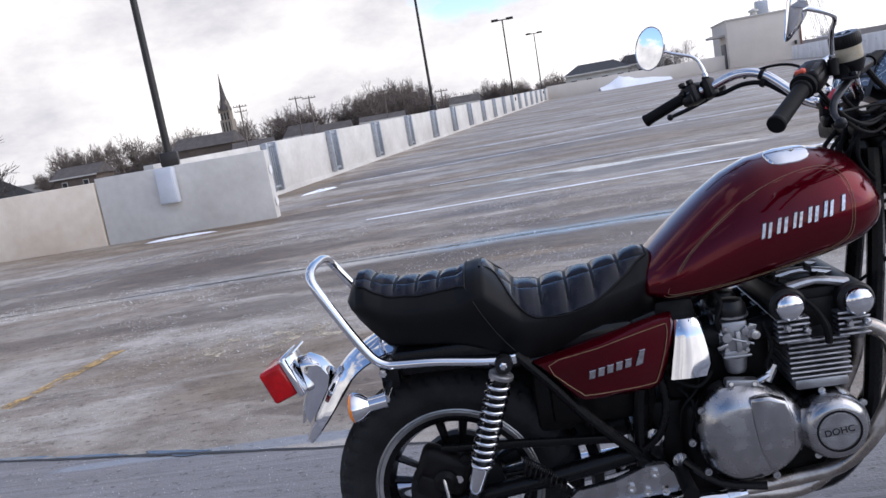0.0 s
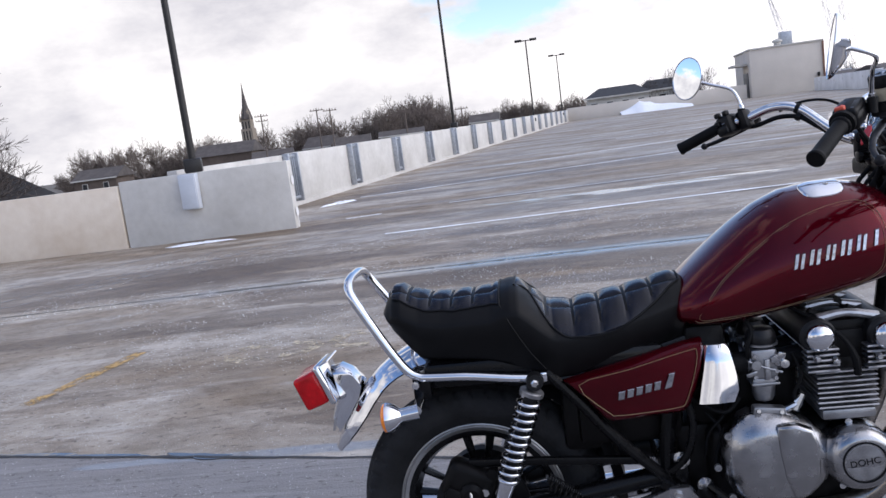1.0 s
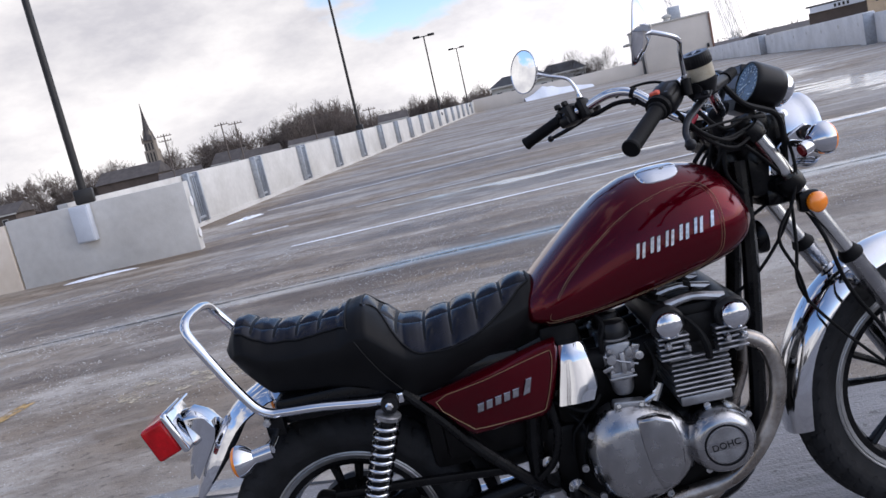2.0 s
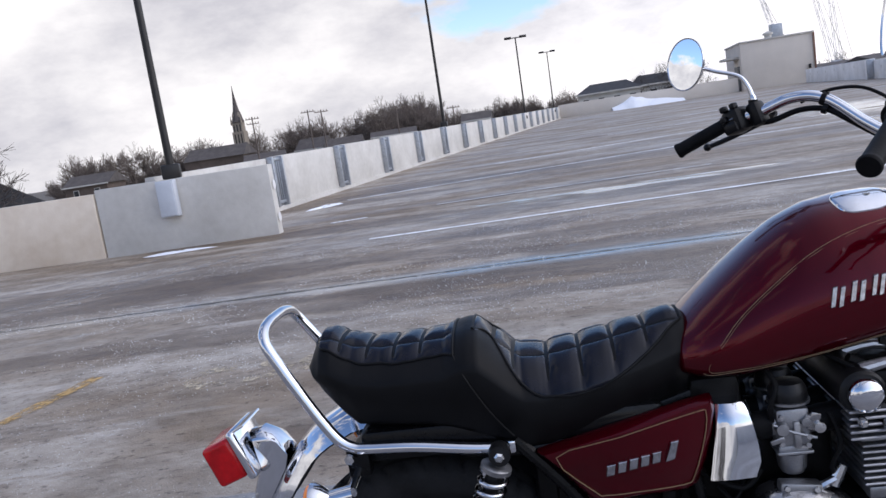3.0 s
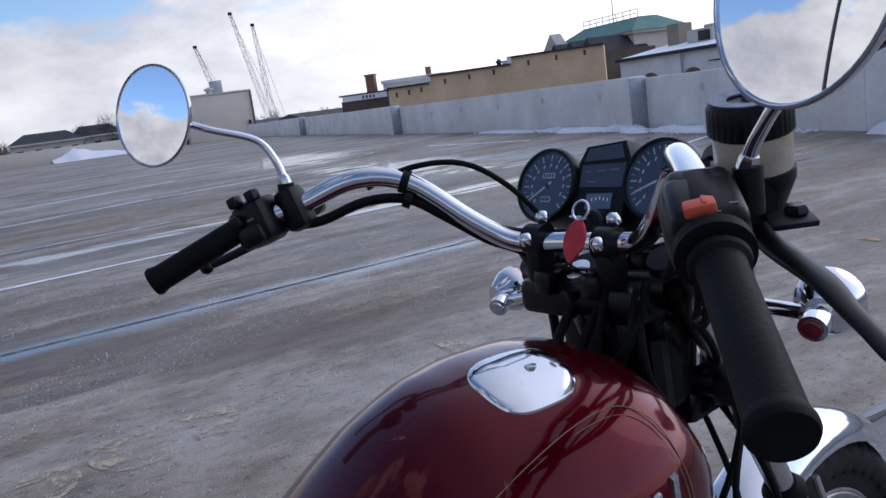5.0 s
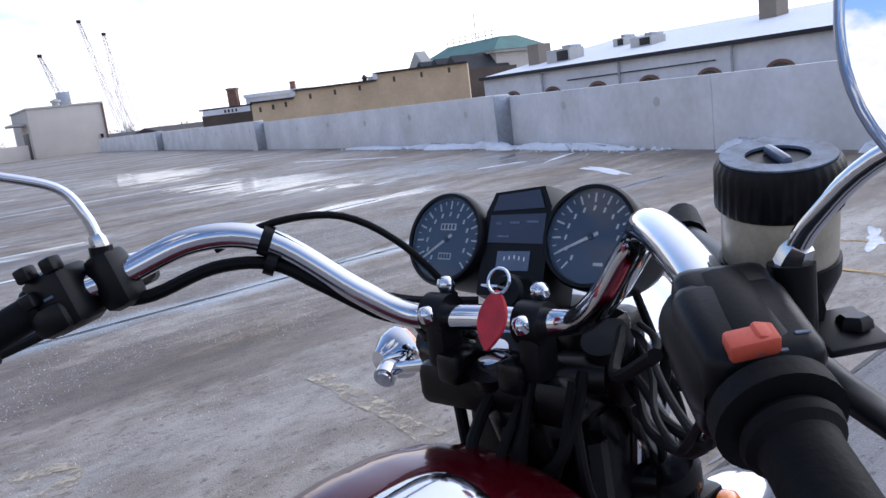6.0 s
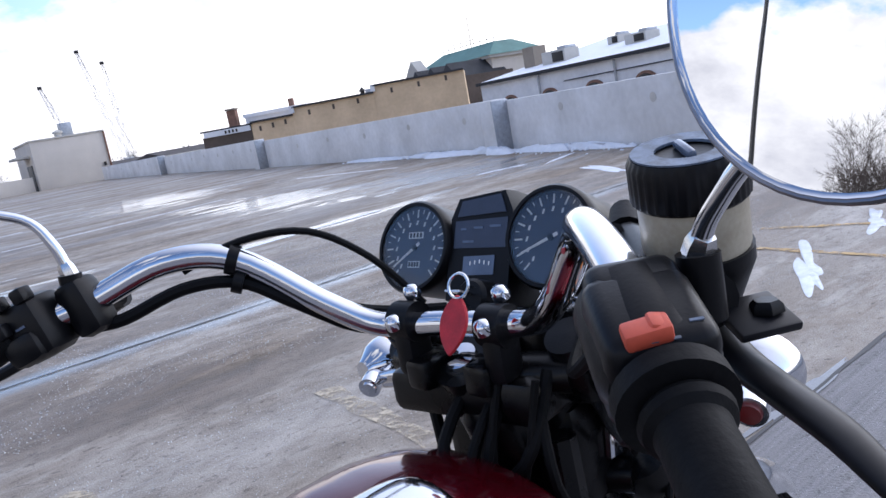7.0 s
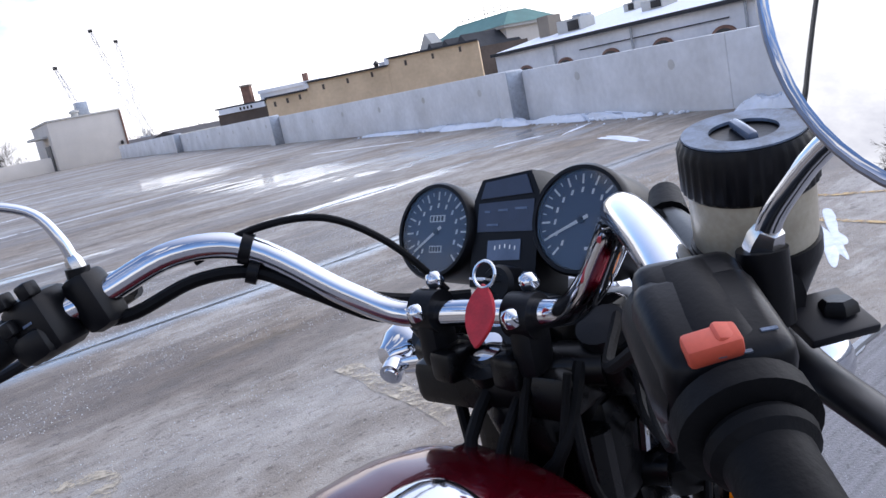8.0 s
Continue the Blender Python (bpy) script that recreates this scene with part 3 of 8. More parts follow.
for k, (px, py) in enumerate(EAST[3:6]):
    (ax, ay), (bx, by) = EAST[2 + k], EAST[3 + k]
    ang = math.degrees(math.atan2(by - ay, bx - ax))
    pier = thing("pier", "grey concrete pier that stands out from the parapet", "pier", (px, py, ground(px, py)), ang, "piers of the parapet", "structure")
    part("body", Shape().box((-0.35, 0.18, 0.63), (0.72, 0.42, 1.30), 0.015), PARAPET_COOL, pier)
    # separate plate, darker than the pier, on its -y end
    part("south_plate", Shape().box((-0.735, 0.19, 0.62), (0.04, 0.46, 1.26), 0.006), GALV, pier, "dull grey plate on the south end of the pier")

# walls behind the camera
tagged(part("wall_south", slab(Shape(), (-34, -30), (7.0, -30), -0.02, 1.15, -0.25), PARAPET), "plain concrete parapet", "wall", kind="structure")
tagged(part("wall_south_2", slab(Shape(), (-34, 12.9), (-34, -30), -0.02, 1.15, -0.25), PARAPET), "plain concrete parapet", "wall", kind="structure")

# ---- markings, joints, water, grit ----


def strip(name, a, b, width, mat, label, z=0.004, wob=0.0, n=1):
    """A flat strip laid on the deck from a to b."""
    a, b = Vector(a), Vector(b)
    d = (b - a).normalized()
    s = Vector((-d.y, d.x))
    rg = random.Random(round(a.x * 100 + a.y * 10))
    rings = []
    for k in range(n + 1):
        c = a + (b - a) * k / n
        o = rg.uniform(-wob, wob)
        hw = width / 2 * (1 + (rg.uniform(-0.35, 0.35) if wob else 0))
        rings.append([(*(c + s * (o - hw)), ground(0, c.y) + z), (*(c + s * (o + hw)), ground(0, c.y) + z)])
    return tagged(part(name, Shape().loft(rings, closed=False, caps=False), mat, smooth=0), label, "marking" if "paint" in mat.name else "joint", kind="structure")


for a, b, w in (((-2.12, 10.13), (7.6, 10.7), 0.13), ((-3.36, 12.92), (-2.75, 13.08), 0.12), ((-1.6, 13.62), (3.2, 14.0), 0.06), ((-4.1, 17.4), (4.1, 19.65), 0.14), ((4.2, 19.6), (9.6, 20.15), 0.15),
                ((-1.0, 23.0), (5.9, 25.1), 0.18), ((3.0, 31.0), (9.5, 31.5), 0.18), ((7.3, 39.5), (10.3, 40.3), 0.2), ((12.8, 21.8), (13.25, 17.4), 0.14)):
    strip("floor_line", a, b, w, WHITEPAINT, "worn white parking line on the deck", 0.005, 0.006, 24)
for a, b, w in (((-0.40, 4.62), (-0.58, 3.55), 0.11), ((-2.92, 4.66), (-3.14, 3.6), 0.10), ((2.57, 4.46), (2.40, 3.3), 0.14)):
    strip("floor_line", a, b, w, FAINTPAINT if a[0] > 2 else YELLOWPAINT, "worn yellow stripe on the deck", 0.005, 0.004, 8)
for a, b, w in (((5.75, 3.9), (5.5, 2.3), 0.07), ((6.3, 3.9), (6.6, 2.5), 0.07)):
    strip("floor_line", a, b, w, YELLOWPAINT, "worn yellow parking line on the deck", 0.005, 0.004, 8)
# expansion joints with sealant
for a, b, w in (((-9.0, 6.62), (-1.9, 6.94), 0.026), ((-1.9, 6.94), (0.6, 7.0), 0.03), ((0.6, 7.0), (9.8, 7.02), 0.03), ((-4.6, 3.123), (0.2, 2.235), 0.020), ((0.2, 2.235), (9.0, 2.235), 0.020)):
    strip("floor_joint", a, b, w, TAR, "dark sealed joint across the deck", 0.004, 0.005, 60)
strip("floor_joint", (-2.2, 13.45), (9.6, 14.1), 0.025, TAR, "dark sealed joint across the deck", 0.004, 0.008, 60)
strip("floor_joint", (4.2, 7.0), (9.8, 8.6), 0.012, TAR, "thin crack in the deck", 0.004, 0.03, 40)


def blot(name, cx, cy, rx, ry, mat, label, seed, z=0.006, ang=0.0, lobes=0.35, category="puddle", rise=0.0):
    """An uneven flat patch."""
    rg = random.Random(seed)
    ph = [rg.uniform(0, 6.28) for _ in range(7)]
    n = 64
    edge = []
    for k in range(n):
        t = 2 * math.pi * k / n
        f = 1 + lobes * sum(math.sin((j + 2) * t + ph[j]) / (j + 1.6) for j in range(7))
        x, y = rx * f * math.cos(t), ry * f * math.sin(t)
        c, s = math.cos(radians(ang)), math.sin(radians(ang))
        edge.append((cx + c * x - s * y, cy + s * x + c * y))
    v = [(x, y, ground(x, y) + z) for x, y in edge]
    sh = Shape()
    if rise:
        ringz = [v, [(cx + (x - cx) * 0.8, cy + (y - cy) * 0.8, zz + rise * rg.uniform(0.6, 1)) for x, y, zz in v],
                 [(cx + (x - cx) * 0.45, cy + (y - cy) * 0.45, zz + rise * rg.uniform(0.8, 1.5)) for x, y, zz in v]]
        sh.loft(ringz)
    else:
        sh.add(v + [(cx, cy, ground(cx, cy) + z)], [(k, (k + 1) % n, n) for k in range(n)])
    return tagged(part(name, sh, mat, smooth=60 if rise else 0), label, category, kind="stuff")


PUDDLES = [(-1.55, 2.575, 0.16, 0.030, -10), (-2.3, 2.715, 0.35, 0.025, -10), (3.4, 2.26, 0.5, 0.03, 0), (-2.6, 6.94, 0.5, 0.035, 2), (6.0, 7.07, 0.6, 0.04, 1)]
for k, (x, y, a, b, r) in enumerate(PUDDLES):
    blot("puddle", x, y, a, b, WATER, "shallow film of meltwater on the concrete", 40 + k, 0.0035 + 0.0002 * k, r, 0.45)

# faint arcs that tyres have left on the wet deck
for k, (x0, y0, x1, y1, x2, y2) in enumerate(((-7.6, 6.9, -5.4, 8.3, -4.6, 10.6), (-7.0, 6.6, -4.9, 8.0, -4.0, 10.4), (-6.6, 7.6, -4.2, 9.2, -2.6, 11.6), (-8.0, 8.2, -6.2, 9.4, -5.6, 11.2))):
    arc = Shape()
    rings = []
    for i in range(25):
        t = i / 24
        x = (1 - t) ** 2 * x0 + 2 * t * (1 - t) * x1 + t * t * x2
        y = (1 - t) ** 2 * y0 + 2 * t * (1 - t) * y1 + t * t * y2
        rings.append([(x - 0.07, y + 0.04, 0.0036 + 0.0003 * k), (x + 0.07, y - 0.04, 0.0036 + 0.0003 * k)])
    arc.loft(rings, closed=False, caps=False)
    tagged(part("tyre_track", arc, TRACK, smooth=0), "pale curved tyre track on the damp deck", "tyre track", kind="stuff")

# remains of painted characters, too worn to read
for k, (x, y, r) in enumerate(((0.42, 4.22, 0), (0.80, 4.30, 0), (1.16, 4.36, 0), (-1.95, 4.30, 0), (-1.6, 4.34, 0), (-1.25, 4.42, 0))):
    mark = Shape()
    pts = [(x + 0.12, y + 0.17), (x - 0.06, y + 0.18), (x - 0.12, y + 0.02), (x - 0.03, y - 0.14), (x + 0.14, y - 0.12)] if k % 2 else [(x - 0.10, y + 0.15), (x + 0.06, y + 0.13), (x + 0.10, y), (x + 0.02, y - 0.12), (x - 0.1, y - 0.13)]
    c, _ = curve_through([Vector((*p, 0)) for p in pts], [0] * 5, 6)
    rings = []
    for i, p in enumerate(c):
        d = (c[min(i + 1, len(c) - 1)] - c[max(i - 1, 0)]).normalized()
        s = Vector((-d.y, d.x, 0)) * 0.058
        rings.append([tuple(p + s + Vector((0, 0, 0.0052))), tuple(p - s + Vector((0, 0, 0.0052)))])
    mark.loft(rings, closed=False, caps=False)
    tagged(part("floor_mark", mark, FAINTPAINT, smooth=0), "faded yellow painted mark too worn to read", "marking", kind="structure")

# salt and grit
rg = np.random.default_rng(5)
NG = 64000
gx = rg.uniform(-5.5, 7.5, NG)
gy = 1.6 + 8.4 * rg.uniform(0, 1, NG) ** 1.15
keep = np.array([noise.noise(Vector((x * 0.7, y * 1.3, 0.4))) + 0.5 * noise.noise(Vector((x * 2.1, y * 2.9, 3.4))) > -0.12 for x, y in zip(gx, gy)])
gx, gy = gx[keep], gy[keep]
gs = rg.uniform(0.0015, 0.0042, len(gx)) * rg.choice([0.8, 1.0, 1.35], len(gx)) * np.clip(gy / 5.0, 0.5, 1.1)
v, f = [], []
for x, y, s, a in zip(gx, gy, gs, rg.uniform(0, 6.28, len(gx))):
    n = len(v)
    for k in range(3):
        v.append((x + s * math.cos(a + 2.094 * k), y + s * math.sin(a + 2.094 * k), 0.001))
    v.append((x, y, 0.001 + s * 1.1))
    f += [(n, n + 1, n + 3), (n + 1, n + 2, n + 3), (n + 2, n, n + 3)]
me = bpy.data.meshes.new("grit")
me.from_pydata(v, [], f)
me.materials.append(material("road_salt", (0.70, 0.70, 0.69), 0.7, 0, 0.2, 3))
tagged(new("grit", me), "white road salt and grit scattered on the deck", "grit", kind="stuff")

# snow
for k, (x, y, a, b, r, h) in enumerate(((14.50, 15.1, 1.3, 0.22, 72, 0.13), (13.70, 12.2, 1.9, 0.17, 73, 0.11), (15.0, 17.6, 1.8, 0.24, 80, 0.10), (12.15, 7.0, 0.55, 0.2, 75, 0.16),
                                        (11.6, 4.8, 0.5, 0.12, 75, 0.14), (15.75, 21.6, 2.2, 0.16, 80, 0.07), (12.2, 11.0, 0.7, 0.05, 20, 0.012), (11.3, 11.6, 0.5, 0.04, -20, 0.012),
                                        (-5.6, 11.75, 0.55, 0.10, 2, 0.02), (-4.35, 16.4, 0.45, 0.12, 60, 0.03))):
    blot("snow", x, y, a, b, SNOW, "thin ridge of old snow along the wall" if k < 6 else "thin patch of leftover snow", 120 + k, 0.003, r, 0.4, "snow", h)
blot("snow", 10.35, 8.5, 1.0, 0.10, SNOW, "thin patch of leftover snow", 151, 0.003, 60, 0.5, "snow", 0.012)
blot("ice", 5.25, 3.06, 0.58, 0.065, ICE, "thin white rim of ice on the concrete", 163, 0.003, 30, 0.55, "ice", 0.004)
blot("ice", 6.55, 3.15, 0.30, 0.07, ICE, "thin white rim of ice on the concrete", 167, 0.003, 20, 0.55, "ice", 0.004)
clumps = Shape()
crg = random.Random(17)
for k in range(210):
    y = crg.choice((crg.uniform(13.5, 16.0), crg.uniform(16.0, 24.0), crg.uniform(9.0, 13.5)))
    x = east_x(y) - abs(crg.gauss(0.0, 0.28)) - 0.06
    r = crg.uniform(0.02, 0.075) * (1.0 if east_x(y) - x < 0.4 else 0.55)
    rings = []
    for h, f in ((-0.2, 0.8), (0.25, 1.0), (0.7, 0.75), (1.0, 0.3)):
        rings.append([(x + r * f * crg.uniform(0.75, 1.25) * math.cos(6.283 * j / 7), y + r * f * crg.uniform(0.75, 1.25) * math.sin(6.283 * j / 7), ground(x, y) + r * h * crg.uniform(0.85, 1.1)) for j in range(7)])
    clumps.loft(rings)
tagged(part("snow_clumps", clumps, SNOW, smooth=60), "small lumps of old snow along the wall foot", "snow", kind="stuff")
heap = Shape()
rings = []
for k in range(15):
    t = k / 14
    x = 8.5 + 7.0 * t
    y = 84.2 - 0.8 * t
    h = 0.25 + (0.95 * math.exp(-((t - 0.32) / 0.20) ** 2) + 0.35 * math.exp(-((t - 0.7) / 0.2) ** 2)) * (0.9 + 0.25 * noise.noise(Vector((k * 0.9, 0, 0))))
    rings.append([(x, y - 1.6 - 0.3 * math.sin(k * 1.7), ground(x, y) - 0.05), (x, y - 0.9, ground(x, y) + 0.55 * h), (x, y - 0.2, ground(x, y) + h), (x, y + 0.4, ground(x, y) + 0.7 * h), (x, y + 0.6, ground(x, y) - 0.05)])
heap.loft(rings, closed=False, caps=False)
tagged(part("snow_heap", heap, SNOW, smooth=80), "ploughed heap of snow by the far wall", "snow", kind="stuff")

# ---- stair tower, lamps ----
tower = thing("stair_tower", "beige stuccoed stair tower with a flat roof", "building", (21.3, 83.0, 0.33), -6.0)
part("wall", Shape().box((3.35, 5.4, 2.3), (6.7, 10.8, 4.66), 0.03), STUCCO, tower)
part("roof", Shape().box((3.35, 5.4, 4.70), (6.9, 11.0, 0.16), 0.02), SIDING, tower)
part("door", Shape().box((-0.02, 3.0, 1.15), (0.10, 3.2, 2.7), 0.01), DARKDOOR, tower)
part("canopy", Shape().box((-0.7, 3.2, 3.35), (1.5, 3.6, 0.22), 0.02), SIDING, tower)
part("brick_edge", Shape().box((6.72, 0.12, 2.3), (0.16, 0.5, 4.6), 0.01), REDBRICK, tower)
part("wall_lamp", Shape().box((6.2, -0.12, 1.5), (0.22, 0.22, 0.4), 0.03), POLE, tower)
part("vent", Shape().lathe([(0.35, 0), (0.35, 0.4), (0.5, 0.45), (0.5, 0.6), (0.0, 0.8)], (3.2, 3.2, 4.78), (0, 0, 1), 16), SIDING, tower)
part("unit", Shape().box((4.2, 4.4, 5.45), (1.1, 1.3, 1.5), 0.03), GALV, tower)


def lamp_post(at, h, turn=0.0, heads=2):
    t = thing("lamp_post", "tall dark bronze lamp post with twin flat heads", "lamp post", at, turn, "lamp posts of the roof")
    part("base", Shape().box((0, 0, 0.12), (0.30, 0.30, 0.24), 0.03), POLE, t)
    part("pole", Shape().tube([(0, 0, 0.1), (0, 0, h)], [0.066, 0.050], 12), POLE, t)
    part("arm", Shape().box((0, 0, h), (0.9, 0.07, 0.07), 0.01), POLE, t)
    for s in (-0.55, 0.55):
        part("lamp_head", Shape().box((s, 0, h + 0.03), (0.52, 0.34, 0.16), 0.04), POLE, t)
    return t


lp = lamp_post((-5.80, 12.52, 1.16), 5.9, 20)
for x, y, a in ((-3.5, 34.5, 0), (-0.14, 60.0, 0), (2.6, 81.0, 0)):
    copy_thing(lp, pose(x, y, ground(0, y) + (1.20 if y < 50 else 0.78), 0, 0, a))
copy_thing(lp, pose(-13.0, -6.5, 0.0, 0, 0, 30))

# ---- the town round the roof ----
BASE = -9.2


def tree_parts(seed, height, spread, levels=5, least=0.0):
    """A bare winter tree: limbs as tapered prisms, twigs as finer ones."""
    rg = random.Random(seed)
    limbs, twigs = Shape(), Shape()

    def prism(shape, a, b, ra, rb, n):
        way = (b - a).normalized()
        u = way.orthogonal().normalized()
        w = way.cross(u)
        ring = lambda c, r: [c + r * (math.cos(6.283 * k / n) * u + math.sin(6.283 * k / n) * w) for k in range(n)]
        shape.loft([ring(a, ra), ring(b, rb)], caps=False)

    def grow(a, way, length, r, level):
        bits = 3 if level < 3 else 2
        p, d = a, way
        for k in range(bits):
            d = (d + Vector((rg.gauss(0, 0.16), rg.gauss(0, 0.16), rg.gauss(0.05, 0.10)))).normalized()
            q = p + d * length / bits
            r = max(r, least)
            r1 = r * (1 - 0.30 / bits * (k + 1) if level else 1 - 0.12 * (k + 1))
            prism(limbs if level < 3 else twigs, p, q, r, r1, 6 if level < 2 else 3)
            if level < levels and (k or level):
                for _ in range(2 if level < 2 else rg.choice((1, 2))):
                    side = Vector((rg.gauss(0, 1), rg.gauss(0, 1), rg.gauss(0.15, 0.5))).normalized()
                    grow(q, (d * 0.75 + side * spread).normalized(), length * rg.uniform(0.50, 0.72), r1 * 0.62, level + 1)
            p, r = q, r1
        if level < levels:
            for _ in range(2):
                side = Vector((rg.gauss(0, 1), rg.gauss(0, 1), rg.gauss(0.2, 0.5))).normalized()
                grow(p, (d + side * spread * 0.8).normalized(), length * rg.uniform(0.55, 0.75), r * 0.75, level + 1)

    grow(Vector((0, 0, 0)), Vector((0, 0, 1)), height * 0.38, height * 0.020, 0)
    top = max(p[2] for p in twigs.v + limbs.v)
    for s in (limbs, twigs):
        s.v = [(x * height / top, y * height / top, z * height / top) for x, y, z in s.v]
    return limbs, twigs


def bare_tree(at, height, seed, label="bare winter tree with a spreading crown", levels=5):
    limbs, twigs = tree_parts(seed, height, 0.75, levels, 0.0008 * height)
    t = thing("tree", label, "tree", at, 0)
    part("trunk", limbs, BARK, t, smooth=0)
    part("crown", twigs, BARK_DARK, t, smooth=0)
    return t


# single trees that stand out; those to the south are seen in the mirrors
for k, (x, y, h) in enumerate(((23.5, 152, 16.5), (28.5, 156, 16.0), (-36.5, 43.3, 18.9), (-22, -40, 18), (-30, -36, 16), (-14, -46, 17), (-38, -22, 17))):
    bare_tree((x, y, BASE), h, 20 + k)

# the woods behind the town
variants = []
for k in range(5):
    a, b = tree_parts(100 + k, 1.0, 0.8, 4, 0.0021)
    v = np.array(a.v + b.v)
    fcs = a.f + [tuple(i + len(a.v) for i in q) for q in b.f]
    variants.append((v, fcs))
rg = random.Random(9)
for name, spots in (("woods_west", [(-136 + 1.0 * k + rg.uniform(-1, 1), rg.uniform(205, 240)) for k in range(112) if k % 2]),
                    ("woods_north", [(-44 + 1.0 * k + rg.uniform(-1, 1), rg.uniform(205, 240)) for k in range(58) if k % 5 != 2]),
                    ("woods_east", [(52 + 2.3 * k + rg.uniform(-1, 1), rg.uniform(165, 220)) for k in range(30)])):
    vs, fs, n = [], [], 0
    for x, y in spots:
        v, fcs = rg.choice(variants)
        k = y / 200.0
        bump = 6.4 * math.exp(-((x / k + 33) / 6.0) ** 2)
        h = (13.8 + bump + rg.uniform(-2.2, 1.8)) * (0.4 + 0.6 * k)
        if name == "woods_west":
            h = (15.6 + rg.uniform(-4.5, 3.0)) * (0.4 + 0.6 * k)
        if name == "woods_east":
            h = (12.5 + rg.uniform(-2.0, 2.0)) * (0.4 + 0.6 * k)
        a = rg.uniform(0, 6.28)
        c, s = math.cos(a) * h * 0.8, math.sin(a) * h * 0.8
        w = np.stack([v[:, 0] * c - v[:, 1] * s + x, v[:, 0] * s + v[:, 1] * c + y, v[:, 2] * h + BASE], 1)
        vs += w.tolist()
        fs += [tuple(i + n for i in q) for q in fcs]
        n += len(w)
    me = bpy.data.meshes.new(name)
    me.from_pydata(vs, [], fs)
    me.materials.append(BARK)
    tagged(new(name, me), "belt of bare brown winter trees", "woods", kind="stuff")
# undergrowth and dark brush that closes the belt below the crowns
brush = Shape()
for x0, x1, y, h in ((-150, -24, 244, 8.8), (-36, 14, 246, 9.3), (46, 130, 226, 9.6)):
    n = int((x1 - x0) / 1.2)
    top = [(x0 + (x1 - x0) * k / n, y + 2 * math.sin(k * 1.3), BASE + h + 1.5 * noise.noise(Vector((k * 0.35, y, 0))) + 0.9 * noise.noise(Vector((k * 1.9, y, 4)))) for k in range(n + 1)]
    brush.loft([[(x, yy, BASE), (x, yy - 0.8, BASE + (z - BASE) * 0.6), (x, yy, z), (x, yy + 3, BASE)] for x, yy, z in top], closed=False, caps=False)
tagged(part("woods_brush", brush, BARK_DARK, smooth=0), "dark brush below the bare trees", "woods", kind="stuff")


def house(at, turn, size, eave, ridge, wall_mat, label, roof_mat=None, windows=0, hip=0.0, category="house"):
    """A house with walls, a ridged or hipped roof and windows on its front (-y side)."""
    lx, ly = size
    t = thing("house", label, category, (at[0], at[1], BASE), turn)
    part("wall", Shape().box((0, 0, (eave - BASE) / 2), (lx, ly, eave - BASE)), wall_mat, t, smooth=0)
    e, r = eave - BASE, ridge - BASE
    o = 0.5
    h = lx / 2 * hip
    rf = Shape()
    v = [(-lx / 2 - o, -ly / 2 - o, e - 0.1), (lx / 2 + o, -ly / 2 - o, e - 0.1), (lx / 2 + o, ly / 2 + o, e - 0.1), (-lx / 2 - o, ly / 2 + o, e - 0.1), (-lx / 2 - o + h, 0, r), (lx / 2 + o - h, 0, r)]
    rf.add(v, [(0, 1, 5, 4), (2, 3, 4, 5), (1, 2, 5), (3, 0, 4), (3, 2, 1, 0)])
    part("roof", rf, roof_mat or SHINGLE, t, smooth=0)
    part("eave_board", Shape().box((0, -ly / 2 - o - 0.03, e - 0.12), (lx + 2 * o, 0.08, 0.28)), SIDING, t, smooth=0)
    for k in range(windows):
        x = -lx / 2 + lx * (k + 0.5) / windows
        w = part("window", Shape().box((x, -ly / 2 - 0.03, e - 1.6), (1.3, 0.08, 1.4)), SIDING, t, smooth=0)
        part("pane", Shape().box((x, -ly / 2 - 0.09, e - 1.6), (1.05, 0.04, 1.15)), GLASSDARK, w, smooth=0)
    return t


house((15.0, 152), -6, (11, 9), 3.25, 4.9, SIDING, "long low building with a dark hipped roof", ROOF, windows=4, hip=0.5)
house((23.2, 154), -6, (8, 8), 3.4, 5.2, SIDING, "low building with a dark hipped roof", ROOF, windows=3, hip=0.5)
gabled = house((-41.2, 56.3), 126, (8, 8.2), -0.2, 2.79, ROOF, "dark shingled gable house beyond the parapet", ROOF)
gw = part("window", Shape().box((-4.05, -0.9, 1.40 - BASE), (0.10, 1.7, 1.0)), SIDING, gabled, smooth=0)
for y in (-1.3, -0.5):
    part("pane", Shape().box((-4.12, y, 1.40 - BASE), (0.05, 0.62, 0.78)), GLASSDARK, gw, smooth=0)
house((-44.5, 190), 5, (8, 6), 0.6, 2.6, SIDING, "small house with a dark gabled roof", windows=2)
house((-53.5, 196), -12, (7, 7), 1.0, 3.6, BROWNWALL, "brown house with a dark roof", windows=2)
house((-32.0, 188), 8, (10, 6), 1.4, 2.6, SIDING, "pale house with a porch", windows=3)
house((-12.0, 186), 0, (6, 6), 1.9, 3.6, SIDING, "small pale gabled house among the trees", windows=1)
house((-64, 188), 14, (9, 7), 0.1, 1.8, BROWNWALL, "brown house among the trees", windows=2)
house((-98, 170), 0, (10, 8), 0.6, 2.8, BROWNWALL, "brown house among the trees", windows=2)
house((70, 150), 10, (26, 10), 1.6, 2.6, WHITEWALL, "low grey flat building", windows=4)
house((52, 160), 10, (16, 10), 1.5, 2.4, BROWNWALL, "low dark building beyond the wall", windows=3)

